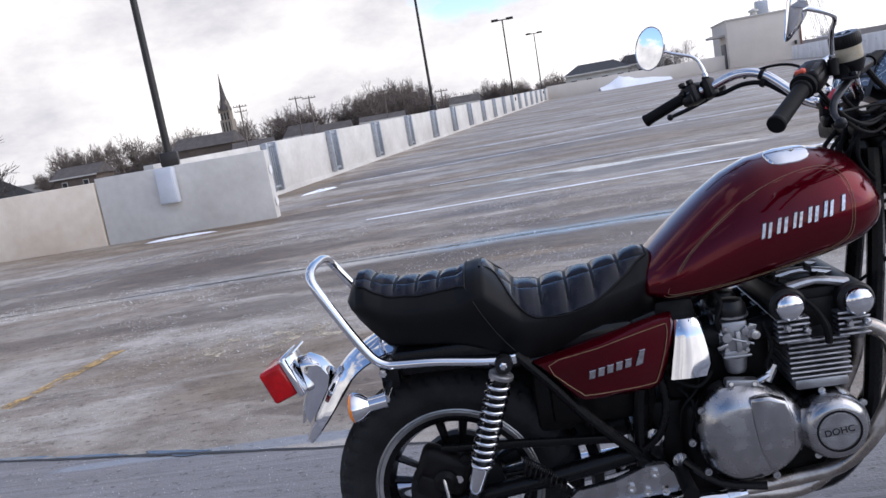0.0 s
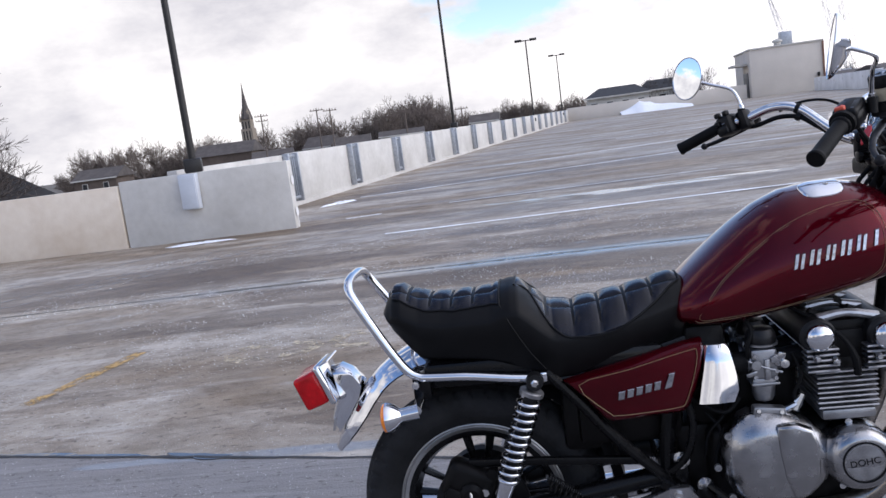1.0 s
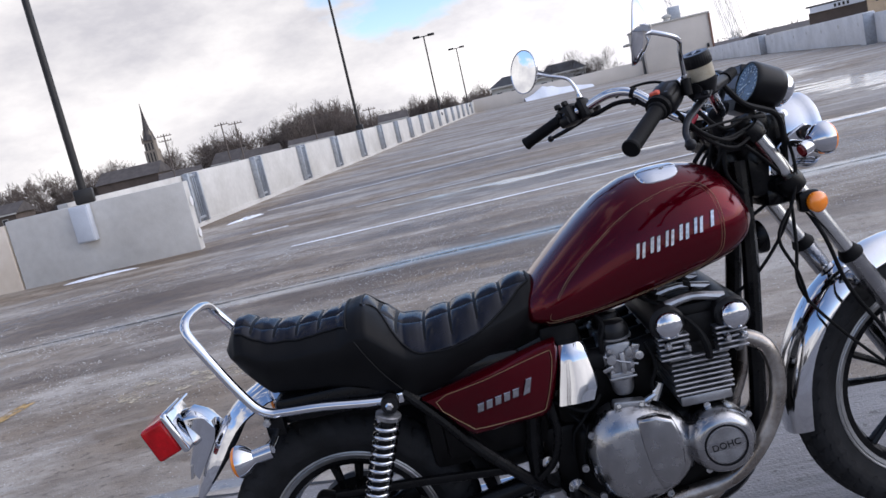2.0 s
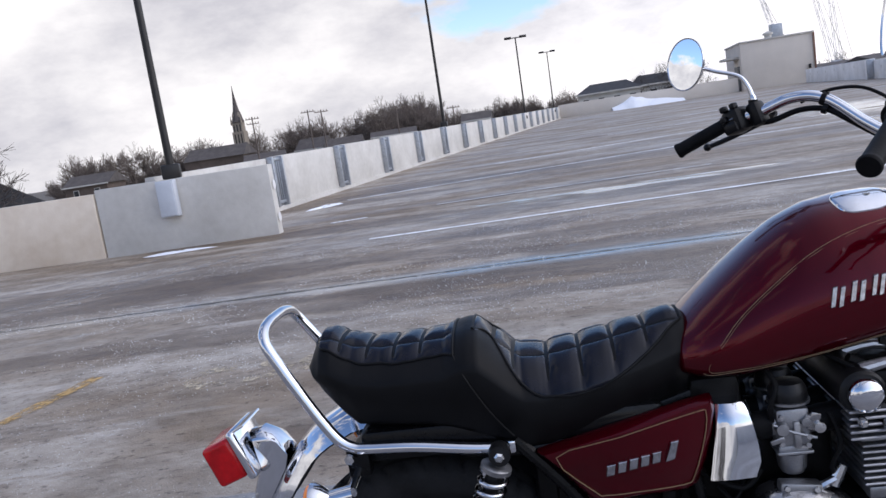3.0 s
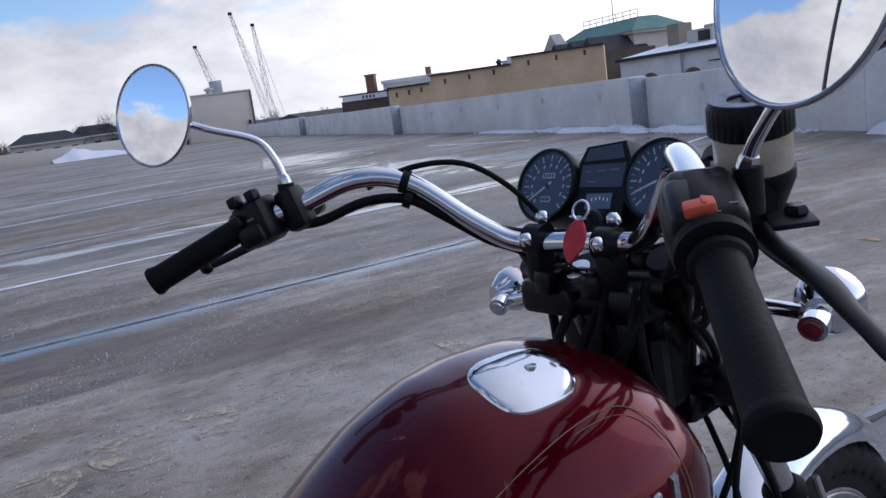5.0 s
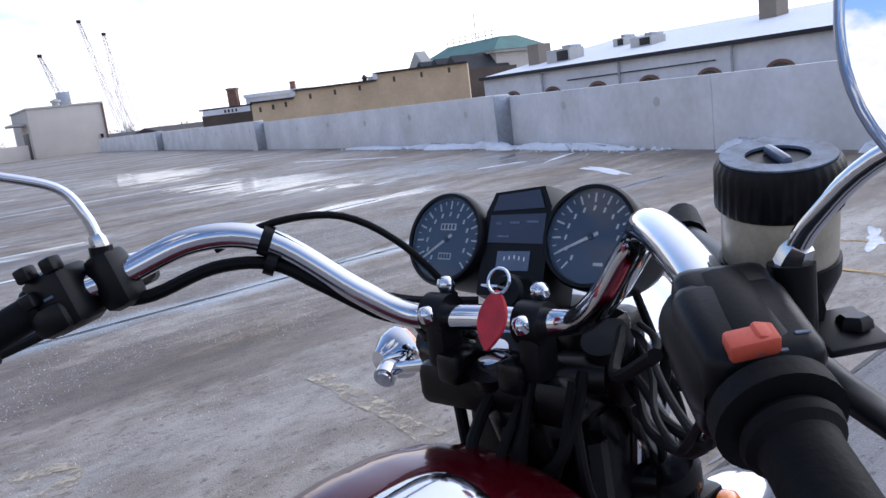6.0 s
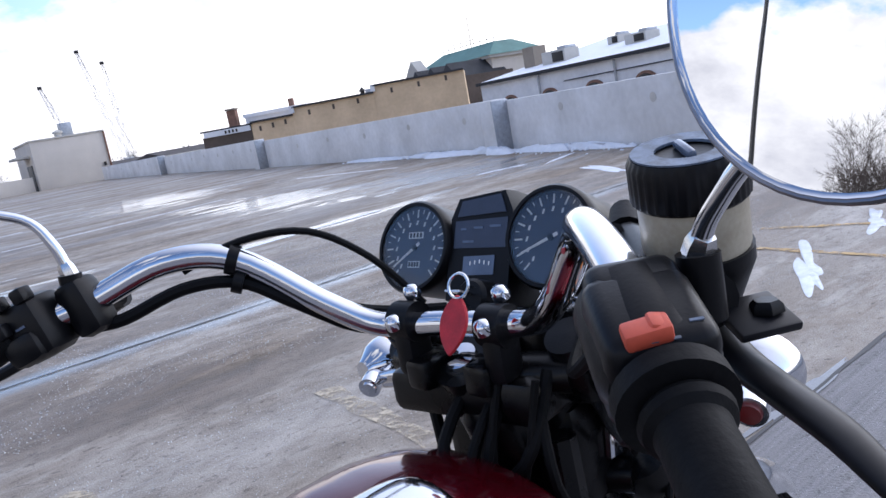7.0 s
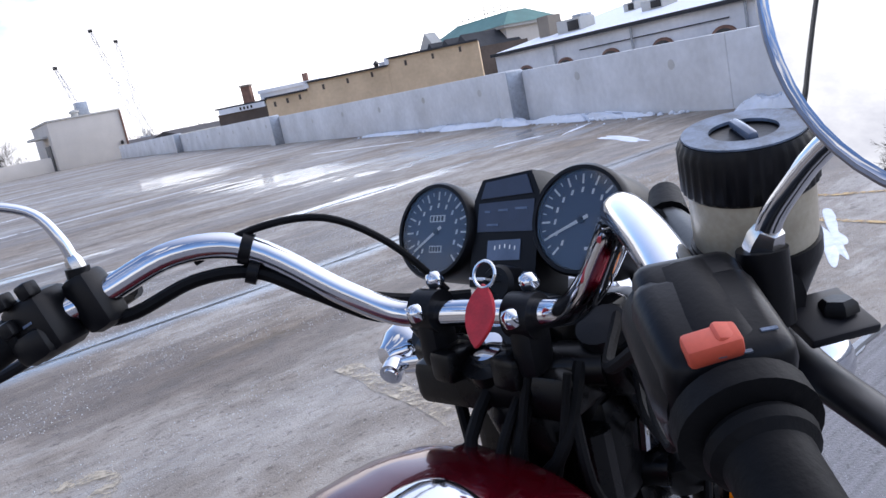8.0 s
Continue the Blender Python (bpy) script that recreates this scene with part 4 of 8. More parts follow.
church = thing("church", "stone church with a tall pointed steeple", "church", (-73.6, 200, BASE), 0)
part("nave", Shape().box((-3.5, -7, 5.8), (15, 9, 11.6)), BROWNWALL, church, smooth=0)
rf = Shape()
rf.add([(-11.4, -12, 11.4), (4.4, -12, 11.4), (4.4, -2, 11.4), (-11.4, -2, 11.4), (-11.0, -7, 14.2), (4.0, -7, 14.2)], [(0, 1, 5, 4), (2, 3, 4, 5), (1, 2, 5), (3, 0, 4), (3, 2, 1, 0)])
part("roof", rf, SHINGLE, church, smooth=0)
part("tower", Shape().box((0, 0, 8.6), (3.0, 3.0, 17.2)), STONE, church, smooth=0)
part("belfry", Shape().box((0, 0, 18.4), (2.5, 2.5, 2.6), 0.1), STONE, church, smooth=0)
for sx in (-0.8, 0.0, 0.8):
    part("belfry_opening", Shape().box((sx, -1.27, 18.0), (0.36, 0.1, 2.0)), GLASSDARK, church, smooth=0)
    part("tower_opening", Shape().box((sx, -1.52, 15.4), (0.30, 0.1, 2.4)), GLASSDARK, church, smooth=0)
part("spire", Shape().lathe([(1.75, 0), (1.30, 1.3), (0.95, 2.4), (0.62, 4.2), (0.30, 6.6), (0.05, 9.2)], (0, 0, 19.6), (0, 0, 1), 8), SHINGLE, church, smooth=0)
for a in range(4):
    t = radians(90 * a + 45)
    part("lucarne", Shape().lathe([(0.42, 0), (0.38, 1.0), (0.02, 2.0)], (1.0 * math.cos(t), 1.0 * math.sin(t), 20.3), (0, 0, 1), 4), STONE, church, smooth=0)
for sx in (-1.3, 1.3):
    part("pinnacle", Shape().lathe([(0.28, 0), (0.22, 1.2), (0.02, 2.4)], (sx, -1.3, 19.0), (0, 0, 1), 6), STONE, church, smooth=0)
part("cross", Shape().box((0, 0, 28.4), (0.12, 0.12, 0.9)), POLE, church, smooth=0)


def utility_pole(at, h, arms, turn=0):
    t = thing("utility_pole", "wooden utility pole with crossarms", "utility pole", (at[0], at[1], BASE), turn, "utility poles")
    part("pole", Shape().tube([(0, 0, 0), (0, 0, h - BASE)], [0.22, 0.14], 8), BARK, t)
    for k in range(arms):
        part("crossarm", Shape().box((0, 0, h - BASE - 0.5 - 1.1 * k), (3.2 - 0.5 * k, 0.16, 0.18)), BARK, t)
        for s in (-1.3, -0.6, 0.6, 1.3):
            part("insulator", Shape().lathe([(0.09, 0), (0.09, 0.25), (0.04, 0.35)], (s, 0, h - BASE - 0.42 - 1.1 * k), (0, 0, 1), 6), STONE, t)
    return t


for x, y, h, n, a in ((-62.8, 180, 10.2, 2, 18), (-49.6, 180, 9.8, 1, 0), (-46.5, 180, 9.4, 1, 25), (-17.5, 190, 6.0, 1, 15), (-30.2, 185, 7.4, 1, 5)):
    utility_pole((x, y), h, n, a)


def crane(foot, tip, tilt_label):
    """A lattice boom on a far building site."""
    t = thing("crane", tilt_label, "crane", (foot[0], foot[1], BASE), 0, "cranes of a building site")
    a, b = Vector((0, 0, foot[2] - BASE)), Vector((tip[0] - foot[0], tip[1] - foot[1], tip[2] - BASE))
    way = (b - a).normalized()
    u = way.cross(Vector((0, 1, 0))).normalized() * 0.62
    w = Vector((0, 0.62, 0))
    sh = Shape()
    n = 12
    for p, q in ((1, 1), (1, -1), (-1, 1), (-1, -1)):
        sh.tube([a + u * p + w * q, b + 0.45 * (u * p + w * q)], 0.055, 4)
    for k in range(n):
        s0, s1 = k / n, (k + 1) / n
        c0, c1 = a + (b - a) * s0, a + (b - a) * s1
        f0, f1 = 1 - 0.55 * s0, 1 - 0.55 * s1
        sg = 1 if k % 2 else -1
        sh.tube([c0 + sg * u * f0 - w * f0, c1 - sg * u * f1 - w * f1], 0.032, 4)
        sh.tube([c0 + sg * u * f0 + w * f0, c1 - sg * u * f1 + w * f1], 0.032, 4)
    part("boom", sh, CRANE, t, smooth=0)
    part("boom_head", Shape().box(b, (0.9, 0.7, 0.7), 0.1), POLE, t)
    part("cab", Shape().box((0, 0, 1.6), (4.5, 3.2, 3.2), 0.2), CRANE, t)
    part("mast", Shape().box((0, 0, (foot[2] - BASE) / 2), (1.0, 1.0, foot[2] - BASE), 0.05), CRANE, t)
    part("cable", Shape().tube([b, a + Vector((3.5, 0, -2))], 0.04, 4), POLE, t)
    return t


crane((71.6, 200, 3.0), (66.1, 200, 29.0), "tall lattice crane leaning over the roofs")
crane((73.6, 202, 3.0), (72.0, 202, 26.2), "tall steep lattice crane beyond the roofs")
crane((60.3, 200, 6.0), (56.1, 200, 21.7), "lattice crane behind the stair tower")

# brick and whitewashed buildings east of the car park


YA, YB = (37.73, 40.34), (27.16, 50.87)
ang = math.degrees(math.atan2(YB[1] - YA[1], YB[0] - YA[0]))
brick_house = thing("brick_building", "yellow brick building with a stepped parapet", "building", (YA[0], YA[1], BASE), ang)
for s0, s1, z in ((0.0, 6.2, 3.50), (6.2, 11.9, 3.06), (11.9, 14.9, 2.58)):
    sec = part("wall", Shape().box(((s0 + s1) / 2, -1.2, (z - BASE) / 2), (s1 - s0 - 0.01, 2.4, z - BASE)), YELLOWBRICK, brick_house, smooth=0)
    part("coping", Shape().box(((s0 + s1) / 2, 0.02, z - BASE + 0.05), (s1 - s0 - 0.02, 0.36, 0.12)), ROOF, sec, smooth=0)
    for k in range(3):
        part("brick_stain", Shape().box((s0 + (s1 - s0) * (0.2 + 0.3 * k), 0.006, z - BASE - 0.32 - 0.07 * k), (0.16, 0.012, 0.34)), BROWNWALL, sec, smooth=0)
for s, z in ((6.2, 3.40), (11.9, 2.98)):
    part("pier_cap", Shape().box((s, 0.0, z - BASE - 0.02), (0.30, 0.4, 0.45)), WHITEWALL, brick_house, smooth=0)
part("roof", Shape().box((7.4, -4.0, 2.2 - BASE), (14.6, 3.2, 0.3)), SNOW, brick_house, smooth=0)
part("vent", Shape().lathe([(0.16, 0), (0.16, 0.5), (0.26, 0.55), (0.03, 0.8)], (7.4, -3.0, 2.9 - BASE), (0, 0, 1), 10), POLE, brick_house)
part("roof_box", Shape().box((6.9, -2.9, 3.2 - BASE), (0.5, 0.5, 0.6), 0.03), GALV, brick_house)
part("roof_box", Shape().box((12.3, -2.8, 2.85 - BASE), (0.8, 0.7, 0.55), 0.03), GALV, brick_house)
annex = thing("annex", "low grey annex with a white sign band and snow", "building", (YB[0], YB[1], BASE), ang)
part("wall", Shape().box((1.75, -3, (2.15 - BASE) / 2), (3.5, 6, 2.15 - BASE)), BROWNWALL, annex, smooth=0)
part("sign_band", Shape().box((1.7, 0.06, 2.30 - BASE), (3.3, 0.14, 0.36)), WHITEWALL, annex, smooth=0)
part("roof", Shape().box((1.75, -3, 2.54 - BASE), (3.7, 6.2, 0.10)), ROOF, annex, smooth=0)
for k in range(4):
    part("sign_bar", Shape().box((1.0 + 0.26 * k, 0.145, 2.30 - BASE), (0.12, 0.04, 0.2)), POLE, annex, smooth=0)
chimney = part("chimney", Shape().box((1.55, -1.4, 3.05 - BASE), (0.62, 0.62, 1.4)), REDBRICK, annex, smooth=0)
part("chimney_cap", Shape().box((1.55, -1.4, 3.78 - BASE), (0.74, 0.74, 0.12)), STONE, chimney, smooth=0)
back = thing("roof_shed", "snow-covered low roof behind the brick building", "building", (30.6, 52.2, BASE), ang)
part("wall", Shape().box((0, 0, (3.05 - BASE) / 2), (4.4, 4.0, 3.05 - BASE)), WHITEWALL, back, smooth=0)
part("roof", Shape().box((0, 0, 3.15 - BASE), (4.6, 4.2, 0.24)), SNOW, back, smooth=0)
part("chimney", Shape().box((-0.9, 0.6, 3.5 - BASE), (0.35, 0.35, 0.7)), REDBRICK, back, smooth=0)

WA, WB = (28.2, 29.2), (24.6, 2.0)
angw = math.degrees(math.atan2(WB[1] - WA[1], WB[0] - WA[0]))
lw = math.hypot(WB[0] - WA[0], WB[1] - WA[1])
white = thing("whitewashed_building", "long whitewashed building with arched windows and a snowy roof", "building", (WA[0], WA[1], BASE), angw)
part("wall", Shape().box((lw / 2, 4.0, (2.02 - BASE) / 2), (lw, 8, 2.02 - BASE)), WHITEWALL, white, smooth=0)
part("eave", Shape().box((lw / 2, -0.12, 2.06 - BASE), (lw, 0.35, 0.14)), ROOF, white, smooth=0)
rf = Shape()
e = 2.10 - BASE
rf.add([(0, -0.25, e), (lw, -0.25, e), (lw, 9, e + 1.3), (0, 9, e + 1.3), (0, 9, e - 0.5), (lw, 9, e - 0.5), (0, -0.25, e - 0.05), (lw, -0.25, e - 0.05)], [(0, 1, 2, 3), (3, 2, 5, 4), (6, 7, 1, 0)])
part("roof", rf, SNOW, white, smooth=0)
for k in range(9):
    s = 2.2 + 2.75 * k
    arch = Shape()
    pts = [(s - 0.55, -0.02, 0.1 - BASE)] + [(s + 0.55 * math.cos(a), -0.02, 0.95 - BASE + 0.38 * math.sin(a)) for a in (math.pi * j / 10 for j in range(10, -1, -1))] + [(s + 0.55, -0.02, 0.1 - BASE)]
    win = part("window", arch.plate(pts, (0, -0.06, 0)), REDBRICK, white, smooth=0)
    pts2 = [((x - s) * 0.82 + s, -0.085, (z + BASE - 0.6) * 0.86 + 0.6 - BASE) for x, _, z in pts]
    part("pane", Shape().plate(pts2, (0, -0.03, 0)), GLASSDARK, win, smooth=0)
for s in (4.4, 9.0, 14.2, 20.5):
    part("downpipe", Shape().tube([(s, -0.12, 0 - BASE), (s, -0.12, 1.95 - BASE)], 0.05, 6), GALV, white)
part("conduit", Shape().tube([(6.0, -0.1, 1.5 - BASE), (13.5, -0.1, 1.55 - BASE)], 0.025, 6), POLE, white)
for s, yy, z, l, h in ((3.5, 2.2, 2.38, 1.6, 0.62), (7.6, 3.2, 2.56, 1.2, 0.42), (4.6, 5.0, 2.80, 0.7, 0.40)):
    unit = thing("roof_unit", "grey metal air-conditioning unit on a snowy roof", "air conditioner", (*(Vector(WA) + Vector((math.cos(radians(angw)) * s - math.sin(radians(angw)) * yy, math.sin(radians(angw)) * s + math.cos(radians(angw)) * yy))), z - 0.05), angw)
    part("body", Shape().box((0, 0, h / 2), (l, 0.9, h), 0.03), SIDING, unit)
    part("grille", Shape().box((l * 0.2, -0.47, h / 2), (l * 0.45, 0.05, h * 0.7), 0.01), POLE, unit)
    part("hood", Shape().box((l * 0.3, 0, h + 0.06), (l * 0.35, 0.7, 0.14), 0.02), GALV, unit)
stack = thing("brick_chimney", "square brick chimney on the snowy roof", "chimney", (30.6, 27.6, BASE), angw)
part("shaft", Shape().box((0, 0, (3.4 - BASE) / 2), (0.8, 0.8, 3.4 - BASE)), STONE, stack, smooth=0)
stack2 = thing("brick_chimney", "tall square brick chimney on the snowy roof", "chimney", (33.0, 17.0, BASE), angw)
part("shaft", Shape().box((0, 0, (4.6 - BASE) / 2), (0.8, 0.8, 4.6 - BASE)), STONE, stack2, smooth=0)

hall = thing("hall", "brick hall with a green copper hipped roof and a mast", "building", (46.3, 47.6, BASE), 81)
part("wall", Shape().box((0, 0, (4.3 - BASE) / 2), (9.6, 4.4, 4.3 - BASE)), STUCCO, hall, smooth=0)
part("cornice", Shape().box((0, 0, 4.3 - BASE), (10.2, 5.0, 0.22)), SIDING, hall, smooth=0)
rf = Shape()
e, r = 4.4 - BASE, 5.45 - BASE
rf.add([(-5.2, -2.6, e), (5.2, -2.6, e), (5.2, 2.6, e), (-5.2, 2.6, e), (-3.6, -0.8, r), (3.6, -0.8, r), (3.6, 0.8, r), (-3.6, 0.8, r)], [(0, 1, 5, 4), (1, 2, 6, 5), (2, 3, 7, 6), (3, 0, 4, 7), (4, 5, 6, 7)])
part("roof", rf, COPPER, hall, smooth=0)
gab = Shape().plate([(3.4, 2.4, e - 0.3), (6.0, 2.4, e - 0.3), (4.7, 2.4, e + 1.0)], (0, 1.0, 0))
part("gable", gab, SIDING, hall, smooth=0)
part("mast", Shape().tube([(0.6, 0, r), (0.6, 0, r + 2.6)], 0.035, 6), POLE, hall)
railp = Shape()
for z in (0.25, 0.55):
    railp.tube([(-3.6, 0.8, r + z), (3.6, 0.8, r + z)], 0.03, 5)
for k in range(9):
    railp.tube([(-3.6 + 0.9 * k, 0.8, r), (-3.6 + 0.9 * k, 0.8, r + 0.55)], 0.03, 5)
part("roof_rail", railp, SIDING, hall)
gables = thing("gabled_house", "dark-roofed house with small gables behind the brick building", "house", (42.4, 43.0, BASE), 82)
part("wall", Shape().box((4, 0, (3.2 - BASE) / 2), (8, 5, 3.2 - BASE)), BROWNWALL, gables, smooth=0)
for k, s in enumerate((1.2, 3.4, 5.6)):
    rf = Shape().plate([(s - 1.1, 2.5, 3.2 - BASE), (s + 1.1, 2.5, 3.2 - BASE), (s, 2.5, 4.3 - BASE)], (0, -4.5, 0))
    part("gable_roof", rf, ROOF, gables, smooth=0)

# ---- the motorcycle ----
# x runs forward, y to its left, z up, from the ground under the rear axle
bike = thing("motorcycle", "burgundy vintage motorcycle with a stepped black seat and chrome trim", "motorcycle", (-0.11, 1.30, 0.0))

# tank
TANK = [(0.540, 0.850, 0.805, 0.062), (0.56, 0.880, 0.788, 0.094), (0.60, 0.915, 0.776, 0.118), (0.66, 0.965, 0.774, 0.131), (0.72, 1.012, 0.780, 0.139), (0.78, 1.052, 0.790, 0.145), (0.84, 1.077, 0.803, 0.150),
        (0.90, 1.088, 0.818, 0.153), (0.96, 1.089, 0.832, 0.154), (1.01, 1.081, 0.846, 0.149), (1.05, 1.064, 0.862, 0.136), (1.08, 1.030, 0.885, 0.115), (1.098, 0.985, 0.915, 0.085)]
TANK_Y = 0.0


def tank_point(x, ang):
    zt, zb, hw = lerp_at(TANK, x)
    zm = zb + 0.36 * (zt - zb)
    c, s = math.cos(ang), math.sin(ang)
    y = math.copysign(abs(c) ** 0.76, c) * hw
    z = zm + (zt - zm) * abs(s) ** 0.92 if s >= 0 else zm - (zm - zb) * abs(s) ** 0.6
    if s > 0:
        y *= 1 - 0.13 * s * s
    y *= 1.11 if c > 0 else (hw + 0.030) / hw
    return Vector((x, TANK_Y + y, z))


def tank_side(x, z, out=0.0):
    """The place on the tank's right flank at that height."""
    best = min((tank_point(x, math.pi + a) for a in np.linspace(-1.5, 1.2, 120)), key=lambda p: abs(p.z - z))
    return Vector((x, best.y - out, z))


def tank_top(x, y):
    pts = sorted((tank_point(x, a) for a in np.linspace(0.3, 2.84, 90)), key=lambda p: p.y)
    for p, q in zip(pts, pts[1:]):
        if y <= q.y:
            return p.z + (q.z - p.z) * (y - p.y) / max(q.y - p.y, 1e-6)
    return pts[-1].z


xs = [0.540 + (1.098 - 0.540) * (0.5 - 0.5 * math.cos(math.pi * k / 40)) for k in range(41)]
tank = part("fuel_tank", Shape().loft([[tank_point(x, 2 * math.pi * j / 48) for j in range(48)] for x in xs]), PAINT, bike, "glossy burgundy teardrop tank with a gold pinstripe", 60)
loop = [(0.592, 0.803), (0.630, 0.862), (0.668, 0.905), (0.730, 0.956), (0.800, 1.004), (0.870, 1.034), (0.940, 1.049), (0.985, 1.046), (1.010, 1.022), (1.019, 0.970), (1.012, 0.910), (0.992, 0.880), (0.940, 0.855), (0.880, 0.838), (0.800, 0.822), (0.720, 0.810), (0.650, 0.803)]
part("pinstripe", Shape().tube([tank_side(x, z, 0.0003) for x, z in loop], 0.0006, 6, 5, closed=True), GOLD, tank)
inner = [(x + (0.83 - x) * 0.035, z + (0.93 - z) * 0.045) for x, z in loop]
part("pinstripe", Shape().tube([tank_side(x, z, 0.0006) for x, z in inner], 0.00042, 6, 5, closed=True), GOLD, tank)
# brand badge as plain slanted bars
for k in range(6):
    x = 0.826 + 0.0335 * k
    z = 0.929 + 0.0075 * k
    hw = (0.0105, 0.0115, 0.010, 0.0115, 0.0105, 0.0045)[k]
    for side, wide in ((-0.62, 0.36), (0.62, 0.36)) if k < 5 else ((0.0, 0.9),):
        m, h = side * hw, wide * hw
        q = [(x + m - h - 0.004, z - 0.018), (x + m + h - 0.004, z - 0.016), (x + m + h + 0.004, z + 0.020), (x + m - h + 0.004, z + 0.018)]
        part("badge_bar", Shape().plate([tank_side(a, b, -0.002) for a, b in q], (0, -0.007, 0), 0.0015), BADGE, tank)
# filler cap
cx, cy = 0.918, -0.058
capz = tank_top(cx, cy) + 0.0015
outline = []
for k in range(40):
    t = 2 * math.pi * k / 40
    c, s = math.cos(t), math.sin(t)
    outline.append((0.047 * math.copysign(abs(c) ** 0.66, c), 0.046 * math.copysign(abs(s) ** 0.74, s)))
ringset = []
for sc, h in ((1.02, -0.006), (1.02, 0.0020), (0.985, 0.0038), (0.90, 0.0046), (0.62, 0.0050), (0.35, 0.0052), (0.12, 0.0052)):
    # two flat facets that meet in a soft crease across the lid
    ringset.append([Vector((cx + x * sc, cy + y * sc, tank_top(cx + x * sc, cy + y * sc) + h - (0.055 * max(0.0, -0.012 - y * sc) if h > 0.003 else 0.0))) for x, y in outline])
cap = part("filler_cap", Shape().loft(ringset), CHROME, tank, "chrome filler cap with a lock", 50)
part("lock", Shape().lathe([(0.0, 0.0), (0.0062, 0.0), (0.0062, 0.0026), (0.0050, 0.0030), (0.0, 0.0024)], (cx + 0.012, cy - 0.002, capz + 0.0022), (0, 0, 1), 18), STEEL, cap)

# seat
SEAT = [(-0.172, 0.900, 0.886, 0.070), (-0.162, 0.925, 0.866, 0.094), (-0.146, 0.941, 0.842, 0.107), (-0.125, 0.941, 0.818, 0.115), (-0.105, 0.931, 0.794, 0.120), (-0.080, 0.919, 0.770, 0.125), (-0.020, 0.910, 0.764, 0.131), (0.059, 0.912, 0.757, 0.136),
        (0.106, 0.913, 0.749, 0.141), (0.131, 0.925, 0.741, 0.143), (0.154, 0.930, 0.733, 0.145), (0.174, 0.927, 0.726, 0.147), (0.201, 0.903, 0.715, 0.148), (0.228, 0.877, 0.705, 0.148), (0.254, 0.857, 0.694, 0.147), (0.294, 0.853, 0.696, 0.145),
        (0.360, 0.862, 0.714, 0.140), (0.430, 0.875, 0.730, 0.130), (0.500, 0.890, 0.744, 0.114), (0.545, 0.901, 0.754, 0.100), (0.572, 0.903, 0.764, 0.088), (0.590, 0.888, 0.790, 0.074)]
# lower edge of the two padded tops, along the seat
PAD_REAR = [(-0.158, 0.926), (-0.128, 0.922), (-0.100, 0.906), (-0.065, 0.891), (0.012, 0.884), (0.128, 0.893)]
PAD_FRONT = [(0.168, 0.924), (0.188, 0.916), (0.212, 0.888), (0.243, 0.835), (0.269, 0.808), (0.294, 0.799), (0.348, 0.795), (0.400, 0.803), (0.446, 0.822), (0.507, 0.856), (0.548, 0.886), (0.570, 0.894)]
GROOVES = [-0.105, -0.05, 0.005, 0.06, 0.205, 0.24, 0.305, 0.37, 0.435, 0.50]
SEAT_Y = -0.02


def seat_at(x, q):
    """A point of the seat's right half-section: q runs from the crest (0) over the edge (0.5) to the bottom (1)."""
    zt, zb, hw = lerp_at(SEAT, x)
    k = min(1.0, (zt - zb) * 0.8 / 0.06)
    if q <= 0.5:
        f = q / 0.5
        return 0.985 * hw * f ** 0.94, zt - k * (0.026 * f * f + 0.032 * f ** 3.6)
    f = (q - 0.5) / 0.5
    return hw * (0.985 + 0.035 * math.sin(math.pi * min(1, f * 1.2)) * (1 - f) - 0.17 * f ** 1.8), (zt - k * 0.058) * (1 - f) + zb * f


def edge_q(x, table):
    want = lerp_at(table, x)[0]
    qs = np.linspace(0.12, 0.95, 120)
    return float(min(qs, key=lambda q: abs(seat_at(x, q)[1] - want)))


